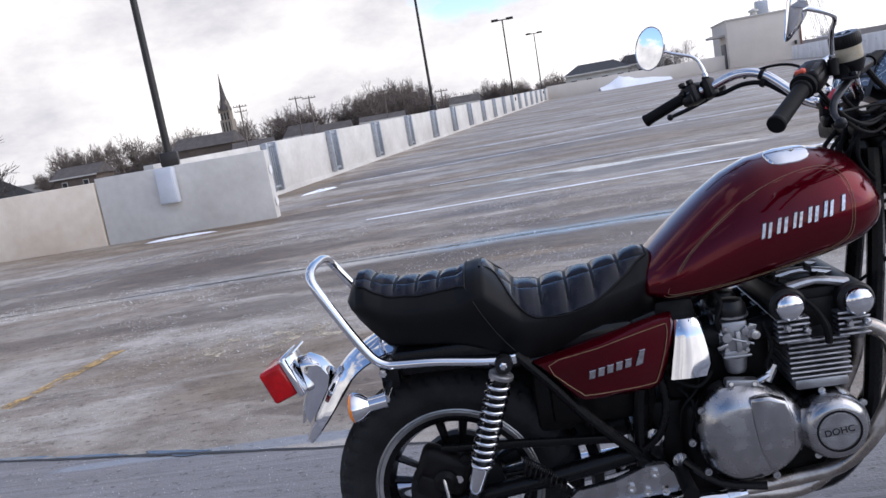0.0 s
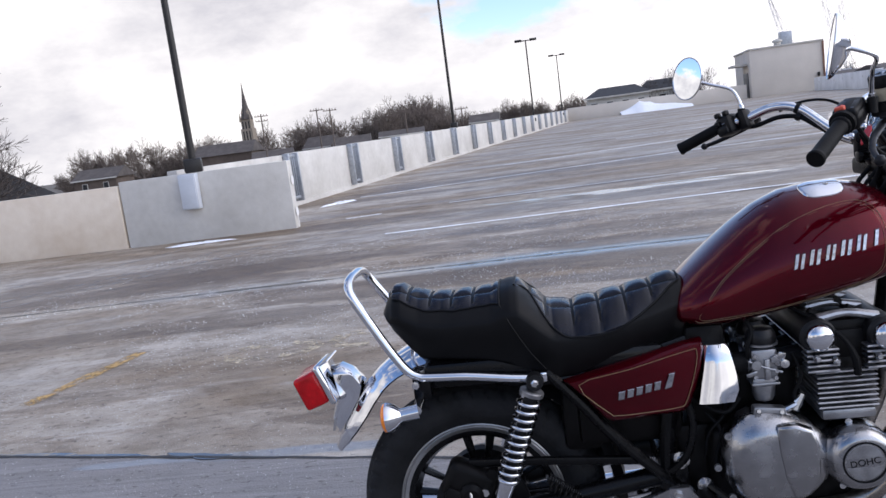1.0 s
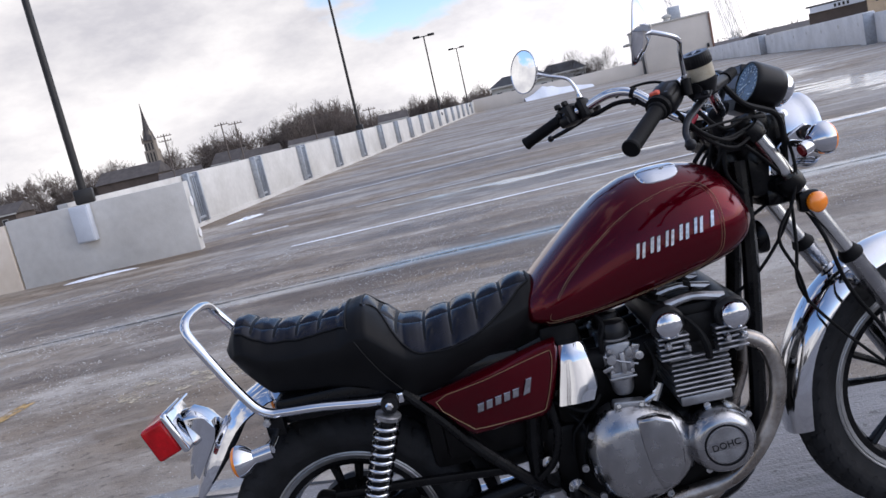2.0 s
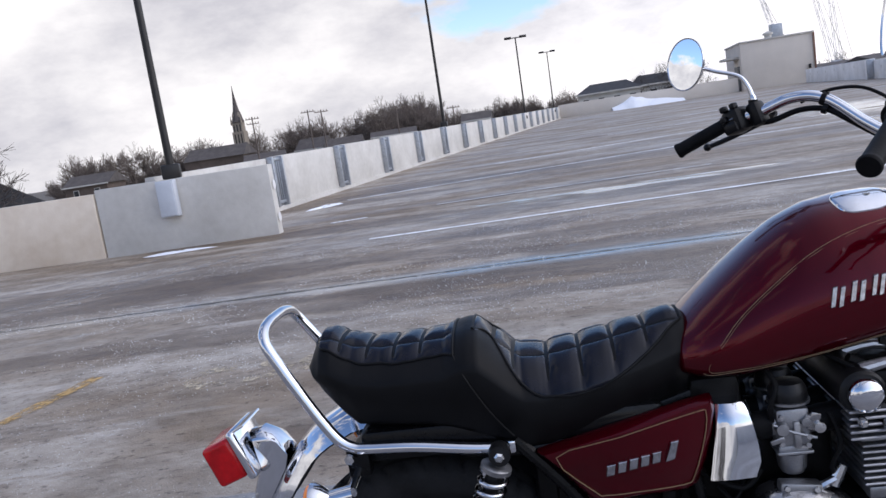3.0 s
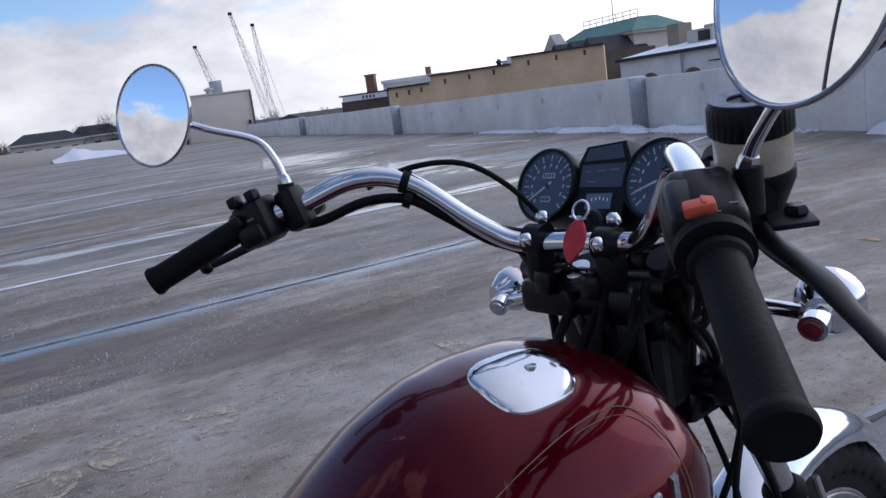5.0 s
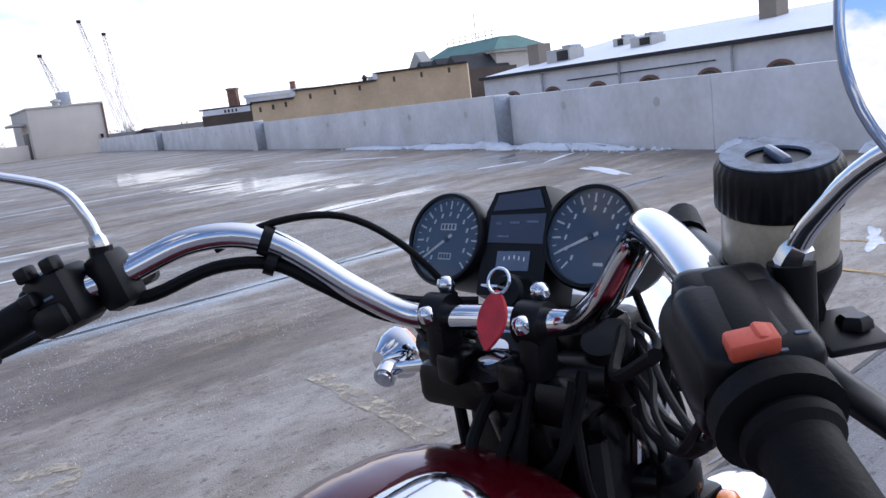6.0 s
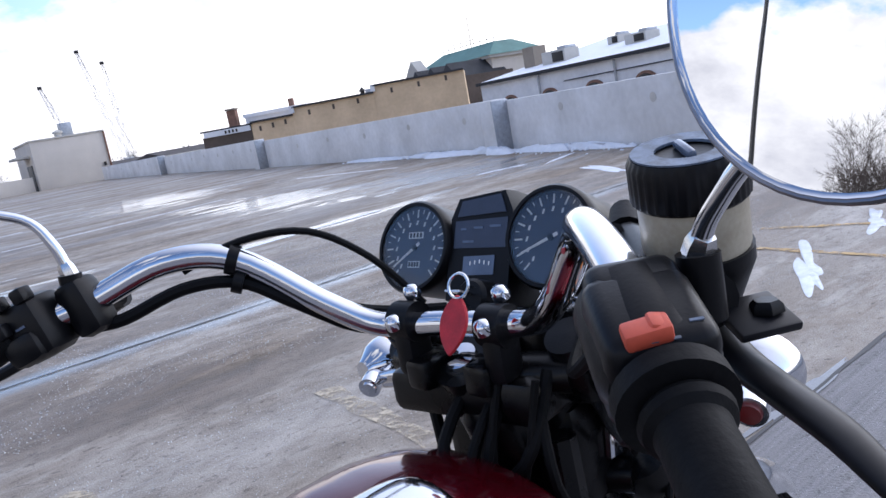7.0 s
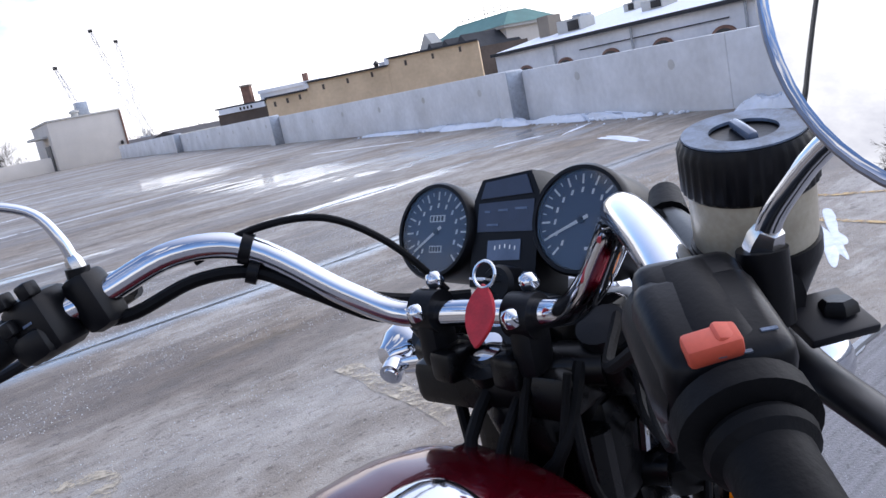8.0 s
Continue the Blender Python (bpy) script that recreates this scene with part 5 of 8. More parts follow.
qs = [k / 30 for k in range(31)]
rings = []
for k in range(131):
    x = -0.172 + (0.590 + 0.172) * k / 130
    half = [seat_at(x, q) for q in qs]
    rings.append([Vector((x, SEAT_Y - y, z)) for y, z in reversed(half)] + [Vector((x, SEAT_Y + y, z)) for y, z in half[1:]])
seat = part("seat", Shape().loft(rings), SKIRT, bike, "stepped black vinyl seat with quilted padded tops", 70)
for table in (PAD_REAR, PAD_FRONT):
    xa, xb = table[0][0], table[-1][0]
    n = int((xb - xa) / 0.0026)
    rings, loop_r, loop_l, ends = [], [], [], []
    for k in range(n + 1):
        x = xa + (xb - xa) * k / n
        qe = edge_q(x, table)
        outer, inner = [], []
        fade = min(1.0, k / 5, (n - k) / 5)
        for j in range(65):
            s = -1 + 2 * j / 64
            y, z = seat_at(x, abs(s) * qe)
            y = math.copysign(y, s)
            inner.append(Vector((x, SEAT_Y + y * 0.985, z - 0.004)))
            gap = min(min(abs(x - g) for g in GROOVES), min(abs(y - 0.045), abs(y + 0.045)))
            puff = (0.0006 + 0.0056 * (1 - math.exp(-(gap / 0.013) ** 2))) * (1 - abs(s) ** 8) * fade
            dip = 0.0056 * math.exp(-(min(abs(x - g) for g in GROOVES) / 0.0034) ** 2) * (1 - abs(s) ** 14)
            dip = max(dip, 0.0052 * math.exp(-(min(abs(y - 0.045), abs(y + 0.045)) / 0.0034) ** 2))
            up = max(0.25, 1 - abs(s) ** 3)
            lift = puff + 0.0012 - dip * fade
            outer.append(Vector((x, SEAT_Y + y + math.copysign(lift * (1 - up), s), z + lift * up)))
        rings.append(outer + inner[::-1])
        if k % 6 == 0 or k == n:
            loop_r.append(outer[0]); loop_l.append(outer[-1])
        if k in (0, n):
            ends.append([outer[j] for j in range(4, 61, 8)])
    part("pad", Shape().loft(rings), VINYL, seat, "shiny quilted black vinyl padding", 75)
    ring = loop_r + ends[1] + loop_l[::-1] + ends[0][::-1]
    part("piping", Shape().tube(ring, 0.0030, 7, 2, closed=True), SKIRT, seat)
for side in (-1, 1):
    seam = []
    for x, z in ((0.128, 0.893), (0.148, 0.855), (0.172, 0.806), (0.197, 0.762), (0.225, 0.722)):
        q = float(min(np.linspace(0.3, 1, 120), key=lambda q: abs(seat_at(x, q)[1] - z)))
        seam.append((x, SEAT_Y + side * (seat_at(x, q)[0] + 0.0005), z))
    part("seam", Shape().tube(seam, 0.0026, 6, 4), SKIRT, seat)

# wheels


def wheel(name, at, turn, r_tyre, width, r_rim, label, disc_side=-1, disc_mat=None):
    """Cast wheel with machined edges, tyre with tread blocks, brake disc. Axle along y, then turned about z."""
    place = Matrix.Translation(at) @ Matrix.Rotation(radians(turn), 4, "Z")
    fix = lambda s: s.mapped(lambda x, y, z: place @ Vector((x, y, z)))
    hw = width / 2
    rim = Shape().lathe([(r_rim - 0.030, -hw * 0.60), (r_rim - 0.006, -hw * 0.66), (r_rim + 0.006, -hw * 0.64), (r_rim + 0.006, -hw * 0.52), (r_rim - 0.024, -hw * 0.40), (r_rim - 0.040, 0),
                         (r_rim - 0.024, hw * 0.40), (r_rim + 0.006, hw * 0.52), (r_rim + 0.006, hw * 0.64), (r_rim - 0.006, hw * 0.66), (r_rim - 0.030, hw * 0.60), (r_rim - 0.044, 0), (r_rim - 0.030, -hw * 0.60)], (0, 0, 0), (0, 1, 0), 64, False)
    w = part(name, fix(rim), BLACK, bike, label)
    for s in (-1, 1):
        lip = Shape().lathe([(r_rim - 0.014, hw * 0.64 * s), (r_rim - 0.004, hw * 0.70 * s), (r_rim - 0.001, hw * 0.66 * s), (r_rim + 0.003, hw * 0.70 * s), (r_rim + 0.006, hw * 0.68 * s), (r_rim + 0.006, hw * 0.60 * s), (r_rim - 0.014, hw * 0.64 * s)], (0, 0, 0), (0, 1, 0), 64, False)
        part("rim_edge", fix(lip), RIM, w, "bright machined rim edge")
    prof = []
    for k in range(17):
        a = radians(-128 + 256 * k / 16)
        prof.append((r_tyre - hw * 0.86 + hw * 0.86 * math.cos(a), hw * math.sin(a)))
    prof = [(r_rim + 0.002, -hw * 0.62)] + [(max(r, r_rim), y) for r, y in prof] + [(r_rim + 0.002, hw * 0.62)]
    tyre = Shape()
    rings = []
    fine = [prof[0]]
    for (ra, ya), (rb, yb) in zip(prof, prof[1:]):
        fine += [(ra + (rb - ra) * k / 3, ya + (yb - ya) * k / 3) for k in (1, 2, 3)]
    turns = 46 * 6
    for k in range(turns + 1):
        a = 2 * math.pi * k / turns
        ring = []
        for r, y in fine:
            f = abs(y) / hw
            if r > r_rim + 0.035:
                cell = (k / 6 + 0.9 * f + (0.5 if y > 0 else 0.0)) % 1.0
                if cell < 0.20 or f < 0.07 or 0.44 < f < 0.54:
                    r -= 0.006
            ring.append((r * math.cos(a), y, r * math.sin(a)))
        rings.append(ring)
    tyre.loft(rings, closed=False, caps=False)
    part("tyre", fix(tyre), TYRE, w, "black tyre with blocky tread")
    hub = Shape().lathe([(0.0, -0.060), (0.034, -0.060), (0.042, -0.045), (0.046, 0.045), (0.034, 0.060), (0.0, 0.060)], (0, 0, 0), (0, 1, 0), 28)
    part("hub", fix(hub), BLACK, w)
    for k in range(5):
        for off in (-0.16, 0.16):
            a = 2 * math.pi * k / 5 + 0.3
            p0 = Vector((0.036 * math.cos(a + off), 0, 0.036 * math.sin(a + off)))
            p1 = Vector(((r_rim - 0.026) * math.cos(a + off * 1.15), 0, (r_rim - 0.026) * math.sin(a + off * 1.15)))
            sp = Shape().tube([p0, (p0 + p1) / 2, p1], [0.014, 0.011, 0.015], 8, flat=0.75)
            part("spoke", fix(sp), BLACK, w)
    disc = Shape().lathe([(0.075, 0), (0.128, 0), (0.128, 0.006), (0.075, 0.006), (0.075, 0)], (0, disc_side * (0.060), 0), (0, 1, 0), 48, False)
    part("brake_disc", fix(disc), disc_mat or STEEL, w)
    part("disc_carrier", fix(Shape().lathe([(0.0, 0), (0.080, 0), (0.080, 0.008), (0.0, 0.012)], (0, disc_side * 0.058, 0), (0, 1, 0), 32)), BLACK, w)
    return w


RA = (0.017, 0.0, 0.332)
wheel("rear_wheel", RA, 0, 0.331, 0.135, 0.219, "cast rear wheel with a machined rim", disc_mat=DRUM)
final = part("final_drive", Shape().lathe([(0.0, 0.052), (0.112, 0.052), (0.118, 0.070), (0.105, 0.110), (0.060, 0.140), (0.0, 0.145)], RA, (0, 1, 0), 40), DRUM, bike, "dark bevel gear housing of the shaft drive")
part("drive_shaft", Shape().tube([(0.06, 0.105, 0.335), (0.25, 0.11, 0.365), (0.48, 0.10, 0.405)], [0.040, 0.034, 0.040], 14, 3), DRUM, bike)
caliper = Shape().box((-0.005, -0.100, 0.420), (0.135, 0.066, 0.105), 0.022, Matrix.Rotation(0.45, 3, "Y"), 3).lathe([(0.0, 0.0), (0.030, 0.0), (0.032, 0.012), (0.020, 0.022), (0.0, 0.022)], (0.0, -0.128, 0.400), (0, -1, 0), 20).lathe([(0.0, 0.0), (0.016, 0.0), (0.014, 0.014), (0.0, 0.016)], (0.058, -0.118, 0.450), (0, -1, 0), 14).box((-0.04, -0.128, 0.39), (0.07, 0.03, 0.055), 0.010, Matrix.Rotation(0.5, 3, "Y"))
cal = part("brake_caliper", caliper, GREASE_SHADE, bike, "greasy black brake caliper")
part("bleed_nipple", Shape().tube([(-0.002, -0.145, 0.415), (0.006, -0.160, 0.355), (0.012, -0.160, 0.335)], 0.005, 8), STEEL, cal)
part("caliper_bolt", Shape().lathe([(0, 0), (0.011, 0), (0.011, 0.012), (0, 0.012)], (0.035, -0.128, 0.405), (0, -1, 0), 6), STEEL, cal)
part("torque_arm", Shape().tube([(0.0, -0.105, 0.475), (0.20, -0.115, 0.470), (0.44, -0.12, 0.455)], 0.009, 8, flat=1.4), BLACK, bike)
for side in (-1, 1):
    arm = Shape().tube([(0.005, side * 0.105, 0.330), (0.25, side * 0.11, 0.365), (0.49, side * 0.10, 0.405)], [0.020, 0.022, 0.026], 12, 3)
    part("swingarm", arm, BLACK, bike)
    part("axle_nut", Shape().lathe([(0, 0), (0.019, 0), (0.019, 0.014), (0.008, 0.018), (0, 0.018)], (0.021, side * 0.128, 0.330), (0, side, 0), 6), STEEL, bike)

# rear mudguard
guard_path = [(-0.085, 0.790), (-0.130, 0.780), (-0.187, 0.753), (-0.215, 0.735), (-0.241, 0.713), (-0.272, 0.677), (-0.299, 0.637), (-0.330, 0.592), (-0.356, 0.550), (-0.375, 0.512)]
rings = []
for i, (x, z) in enumerate(guard_path):
    a, b = guard_path[max(i - 1, 0)], guard_path[min(i + 1, len(guard_path) - 1)]
    d = Vector((b[0] - a[0], 0, b[1] - a[1])).normalized()
    nrm = Vector((-d.z, 0, d.x)) * (-1 if (-d.z * (RA[0] - x) + d.x * (RA[2] - z)) > 0 else 1)
    hw = 0.080 * (1.0, 1.0, 1.0, 1.0, 1.0, 1.0, 0.96, 0.86, 0.66, 0.36)[i]
    ring = []
    for sgn, sc in ((1, 1.0), (-1, 0.94)):
        for k in range(15):
            t = (-1 + 2 * k / 14) * sgn
            ring.append(Vector((x, t * hw * sc, z)) - nrm * (0.58 * hw * abs(t) ** 3.0 + (0.0 if sgn > 0 else 0.004)))
    rings.append(ring)
part("rear_mudguard", Shape().loft(rings), CHROME, bike, "chrome rear mudguard", 60)

# tail lamp
LX = Matrix.Rotation(radians(-20), 3, "Y")
tail = part("tail_lamp", Shape().box((-0.366, 0, 0.703), (0.022, 0.130, 0.116), 0.010, LX, 3), CHROME, bike, "chrome framed tail lamp")
part("lens", Shape().box((-0.408, 0, 0.688), (0.070, 0.122, 0.094), 0.010, LX, 3), RED, tail, "red ribbed plastic lens")
part("hood", Shape().plate([(-0.384, -0.058, 0.750), (-0.352, -0.052, 0.764), (-0.352, 0.052, 0.764), (-0.384, 0.058, 0.750)], (-0.002, 0, 0.004), 0.002), CHROME, tail)
br = Shape()
side_line = [(-0.358, 0.738), (-0.330, 0.744), (-0.305, 0.730), (-0.286, 0.700), (-0.296, 0.670), (-0.330, 0.620), (-0.362, 0.576), (-0.372, 0.600), (-0.346, 0.664), (-0.354, 0.700)]
br.loft([[(x + 0.012 * abs(w) ** 3, 0.034 * w, z - 0.016 * abs(w) ** 4) for x, z in side_line] for w in (-1, -0.85, -0.5, 0, 0.5, 0.85, 1)])
part("bracket", br, CHROME, tail, "bent chrome lamp bracket", 40)
part("plate_bracket", Shape().plate([(-0.362, -0.034, 0.600), (-0.354, -0.034, 0.603), (-0.364, -0.034, 0.566), (-0.371, -0.034, 0.564)], (0, 0.068, 0)), STEEL, tail)
# turn signals


def signal(at, way, side, name_label):
    """A chrome cup with an amber lens that looks along way, on an arm towards the bike's middle."""
    at, way = Vector(at), Vector(way).normalized()
    cup = part("turn_signal", Shape().lathe([(0.0, -0.034), (0.014, -0.034), (0.018, -0.028), (0.031, -0.014), (0.037, 0.0), (0.038, 0.008), (0.034, 0.008), (0.0, 0.004)], at, way, 32), CHROME, bike, name_label, 50)
    part("lens", Shape().lathe([(0.0365, 0.006), (0.0360, 0.014), (0.031, 0.0185), (0.015, 0.0205), (0.0, 0.021)], at, way, 32), AMBER, cup, "round amber lens", 60)
    return cup


for side in (-1, 1):
    s = signal((-0.166, side * 0.205, 0.652), (-1, 0, -0.05), side, "chrome rear turn signal")
    part("stem", Shape().tube([(-0.146, side * 0.205, 0.654), (-0.094, side * 0.200, 0.660)], [0.017, 0.0185], 20), CHROME, s)
    part("stem_end", Shape().tube([(-0.100, side * 0.195, 0.660), (-0.100, side * 0.085, 0.668)], [0.012, 0.012], 20), CHROME, s)

# grab rail
rail_pts = [(0.205, -0.150, 0.702), (0.14, -0.152, 0.708), (0.03, -0.150, 0.722), (-0.060, -0.148, 0.727), (-0.092, -0.147, 0.731), (-0.121, -0.146, 0.750), (-0.154, -0.141, 0.797), (-0.193, -0.133, 0.862), (-0.226, -0.124, 0.918), (-0.246, -0.113, 0.954), (-0.253, -0.088, 0.974), (-0.255, -0.045, 0.982), (-0.255, -0.012, 0.983)]
rail_pts += [(x, -y, z) for x, y, z in reversed(rail_pts)]
rail = part("grab_rail", Shape().tube(rail_pts, 0.0118, 16, 5), CHROME, bike, "tall chrome grab rail round the seat", 60)
for side in (-1, 1):
    part("end_plate", Shape().box((0.212, side * 0.152, 0.704), (0.030, 0.012, 0.026), 0.005), CHROME, rail)
    part("rail_bolt", Shape().lathe([(0, 0), (0.010, 0), (0.010, 0.010), (0, 0.012)], (-0.100, side * 0.160, 0.715), (0, side, 0), 6), STEEL, rail)
    part("rail_bracket", Shape().box((-0.088, side * 0.135, 0.700), (0.046, 0.030, 0.060), 0.005), BLACK, rail)

# shock absorbers
for side in (-1, 1):
    top, bot = Vector((0.196, side * 0.185, 0.706)), Vector((0.062, side * 0.165, 0.352))
    ax = (bot - top).normalized()
    sh = part("shock_absorber", Shape().lathe([(0.0, 0.036), (0.016, 0.036), (0.016, 0.300), (0.012, 0.365), (0.0, 0.365)], top, ax, 28), DRUM, bike, "chrome sprung rear shock absorber", 45)
    u = ax.orthogonal().normalized()
    w = ax.cross(u)
    pts = []
    for k in range(11 * 14 + 1):
        a = 2 * math.pi * k / 14
        h = 0.038 + 0.232 * k / (11 * 14)
        pts.append(top + ax * h + 0.0265 * (math.cos(a) * u + math.sin(a) * w))
    part("spring", Shape().tube(pts, 0.0050, 8), CHROME, sh, "", 70)
    part("spring_cap", Shape().lathe([(0.0, 0.022), (0.026, 0.023), (0.030, 0.026), (0.030, 0.035), (0.014, 0.037)], top, ax, 28), CASTING, sh, "", 40)
    part("lower_cup", Shape().lathe([(0.016, 0.262), (0.029, 0.262), (0.029, 0.270), (0.023, 0.276), (0.020, 0.335), (0.012, 0.350)], top, ax, 28), CHROME, sh, "", 40)
    part("top_eye", Shape().lathe([(0, -0.016), (0.020, -0.016), (0.022, 0), (0.020, 0.016), (0, 0.016)], top, (0, 1, 0), 24), DRUM, sh)
    part("top_nut", Shape().lathe([(0, 0), (0.010, 0), (0.010, 0.006), (0.006, 0.010), (0, 0.010)], top + Vector((0, side * 0.016, 0)), (0, side, 0), 6), STEEL, sh)
    part("bottom_eye", Shape().lathe([(0, -0.014), (0.019, -0.014), (0.021, 0), (0.019, 0.014), (0, 0.014)], bot, (0, 1, 0), 24), ALLOY, sh)

# frame
fr = Shape()
for side in (-1, 1):
    fr.tube([(0.10, side * 0.125, 0.705), (0.26, side * 0.125, 0.690), (0.55, side * 0.09, 0.745), (0.80, side * 0.05, 0.815), (1.06, side * 0.02, 0.92)], 0.016, 10, 3)
    fr.tube([(0.225, side * 0.135, 0.712), (0.30, side * 0.138, 0.625), (0.373, side * 0.140, 0.532), (0.470, side * 0.135, 0.430), (0.520, side * 0.12, 0.380)], 0.0145, 10, 3)
    fr.tube([(1.118, side * 0.035, 1.060), (1.105, side * 0.055, 0.86), (1.080, side * 0.070, 0.66), (1.045, side * 0.085, 0.42), (0.98, side * 0.09, 0.30), (0.86, side * 0.10, 0.265), (0.55, side * 0.11, 0.275), (0.50, side * 0.12, 0.36), (0.50, side * 0.12, 0.48), (0.52, side * 0.11, 0.60), (0.56, side * 0.09, 0.74)], 0.020, 10, 4)
fr.tube([(1.135, 0, 1.125), (1.175, 0, 0.985)], 0.030, 20)
fr.box((0.515, 0, 0.40), (0.07, 0.25, 0.10), 0.015)
part("frame", fr, BLACK, bike, "black tubular steel frame")
# centre stand spring
a, b = Vector((0.200, -0.120, 0.424)), Vector((0.278, -0.120, 0.367))
d = (b - a).normalized()
u, w = d.orthogonal().normalized(), d.cross(d.orthogonal().normalized())
coil = [a + (b - a) * (k / 192) + 0.0125 * (math.cos(2 * math.pi * k / 12) * u + math.sin(2 * math.pi * k / 12) * w) for k in range(193)]
part("stand_spring", Shape().tube(coil, 0.0020, 6), DRUM, bike, "dark steel coil spring of the stand", 70)
part("spring_hook", Shape().tube([b, b + d * 0.03, b + d * 0.05 + Vector((0, 0, -0.008))], 0.004, 8), STEEL, bike)
part("battery_box", Shape().box((0.42, 0.0, 0.60), (0.26, 0.20, 0.22), 0.02).box((0.30, 0.0, 0.55), (0.10, 0.16, 0.16), 0.02), GREASE_SHADE, bike)
part("inner_mudguard", Shape().loft([[(RA[0] + r * math.cos(a), y, RA[2] + r * math.sin(a)) for r, y in ((0.355, -0.075), (0.380, -0.05), (0.385, 0), (0.380, 0.05), (0.355, 0.075), (0.35, 0))] for a in (math.radians(d) for d in range(-8, 115, 8))]), PLASTIC, bike)
part("chain_guard", Shape().tube([(0.02, 0.14, 0.50), (0.25, 0.13, 0.53), (0.46, 0.12, 0.49)], 0.02, 8, flat=0.4), CHROME, bike)
part("seat_pan", Shape().box((0.215, -0.02, 0.722), (0.60, 0.235, 0.070), 0.02), BLACK, bike)

# side covers
for side in (-1, 1):
    o = [(0.266, 0.690), (0.330, 0.704), (0.450, 0.733), (0.560, 0.760), (0.597, 0.766), (0.600, 0.745), (0.592, 0.700), (0.575, 0.645), (0.556, 0.602), (0.538, 0.590), (0.450, 0.583), (0.372, 0.580), (0.352, 0.592), (0.310, 0.645)]
    cover = part("side_cover", Shape().plate([(x, side * 0.140, z) for x, z in o], (0, side * 0.036, 0), 0.012), PAINT, bike, "burgundy side cover with a gold pinstripe", 50)
    stripe = [(0.300, 0.682), (0.420, 0.710), (0.560, 0.744), (0.582, 0.741), (0.574, 0.690), (0.550, 0.622), (0.530, 0.606), (0.440, 0.599), (0.385, 0.598), (0.366, 0.606)]
    part("pinstripe", Shape().tube([(x, side * 0.1765, z) for x, z in stripe], 0.0010, 6, 3, closed=True), GOLD, cover)
    for k in range(6):
        x = 0.398 + 0.0215 * k
        z = 0.647 + 0.0042 * k
        q = [(x - 0.0095, z - 0.011), (x + 0.007, z - 0.009), (x + 0.0105, z + 0.012), (x - 0.006, z + 0.010)]
        if k == 5:
            q = [(x - 0.006, z - 0.014), (x + 0.012, z - 0.010), (x + 0.022, z + 0.026), (x + 0.008, z + 0.024)]
        part("badge_bar", Shape().plate([(a, side * 0.174, b) for a, b in q], (0, side * 0.006, 0), 0.002), BADGE, cover)
    rings = []
    for k in range(11):
        t = k / 10
        z = 0.744 - 0.132 * t
        xa = 0.605 - 0.022 * t - 0.006 * t * t
        xb = 0.662 + 0.014 * math.sin(math.pi * 0.5 * min(t * 1.4, 1)) - 0.012 * max(0, t - 0.8) / 0.2
        y = 0.156 + 0.026 * t - 0.012 * max(0, 0.15 - t) / 0.15
        rings.append([(xa, side * 0.10, z), (xa, side * y, z), (xa + 0.004, side * (y + 0.004), z), ((xa + xb) / 2, side * (y + 0.007), z), (xb - 0.006, side * (y + 0.003), z), (xb, side * (y - 0.006), z), (xb, side * 0.10, z)])
    part("airbox_cover", Shape().loft(rings), CHROME, bike, "chrome plated airbox cover", 40)

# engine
# alloy crankcase coloured near-black, the shade of its hollows is in the colour
eng = part("crankcase", Shape().box((0.775, 0, 0.405), (0.36, 0.28, 0.26), 0.04, None, 3).box((0.66, 0, 0.44), (0.12, 0.22, 0.16), 0.03), GREASE_SHADE, bike, "alloy four-cylinder engine with worn castings")
cov = Shape()
o = []
for k in range(44):
    t = 2 * math.pi * k / 44
    r = 0.126 + 0.016 * math.cos(t - 0.5) + 0.006 * math.cos(3 * t)
    o.append((0.728 + r * math.cos(t), 0.452 + 0.98 * r * math.sin(t)))
rr = []
for sc, y in ((1.0, -0.135), (1.0, -0.178), (0.965, -0.187), (0.90, -0.197), (0.80, -0.214), (0.62, -0.222), (0.30, -0.224), (0.05, -0.224)):
    rr.append([(0.728 + (x - 0.728) * sc, y, 0.452 + (z - 0.452) * sc) for x, z in o])
clutch = part("clutch_cover", cov.loft(rr), ALLOY, eng, "polished clutch cover", 50)
for k in range(9):
    t = 0.35 + 2 * math.pi * k / 9
    part("cover_bolt", Shape().lathe([(0, 0), (0.0085, 0), (0.0085, 0.008), (0.0045, 0.008), (0.0045, 0.004), (0, 0.004)], (0.728 + 0.122 * math.cos(t), -0.184, 0.452 + 0.120 * math.sin(t)), (0, -1, 0), 14), CASTING, clutch)
step = []
for sc, y in ((1.0, -0.205), (0.99, -0.220), (0.965, -0.2255), (0.90, -0.2275), (0.4, -0.2285)):
    step.append([(0.752 + dx * sc, y, 0.470 + dz * sc) for dx, dz in ((-0.012, 0.088), (0.030, 0.090), (0.066, 0.074), (0.082, 0.030), (0.078, -0.040), (0.052, -0.086), (0.018, -0.092), (0.000, -0.040), (-0.010, 0.030))])
part("cover_step", Shape().loft(step), ALLOY, clutch, "", 75)
part("adjuster_lid", Shape().box((0.735, -0.172, 0.580), (0.075, 0.030, 0.022), 0.006, Matrix.Rotation(0.12, 3, "Y")), CASTING, clutch)
for dx in (-0.026, 0.026):
    part("lid_screw", Shape().lathe([(0, 0), (0.006, 0), (0.005, 0.004), (0, 0.004)], (0.735 + dx, -0.188, 0.582 - dx * 0.12), (0, -1, 0.2), 10), STEEL, clutch)
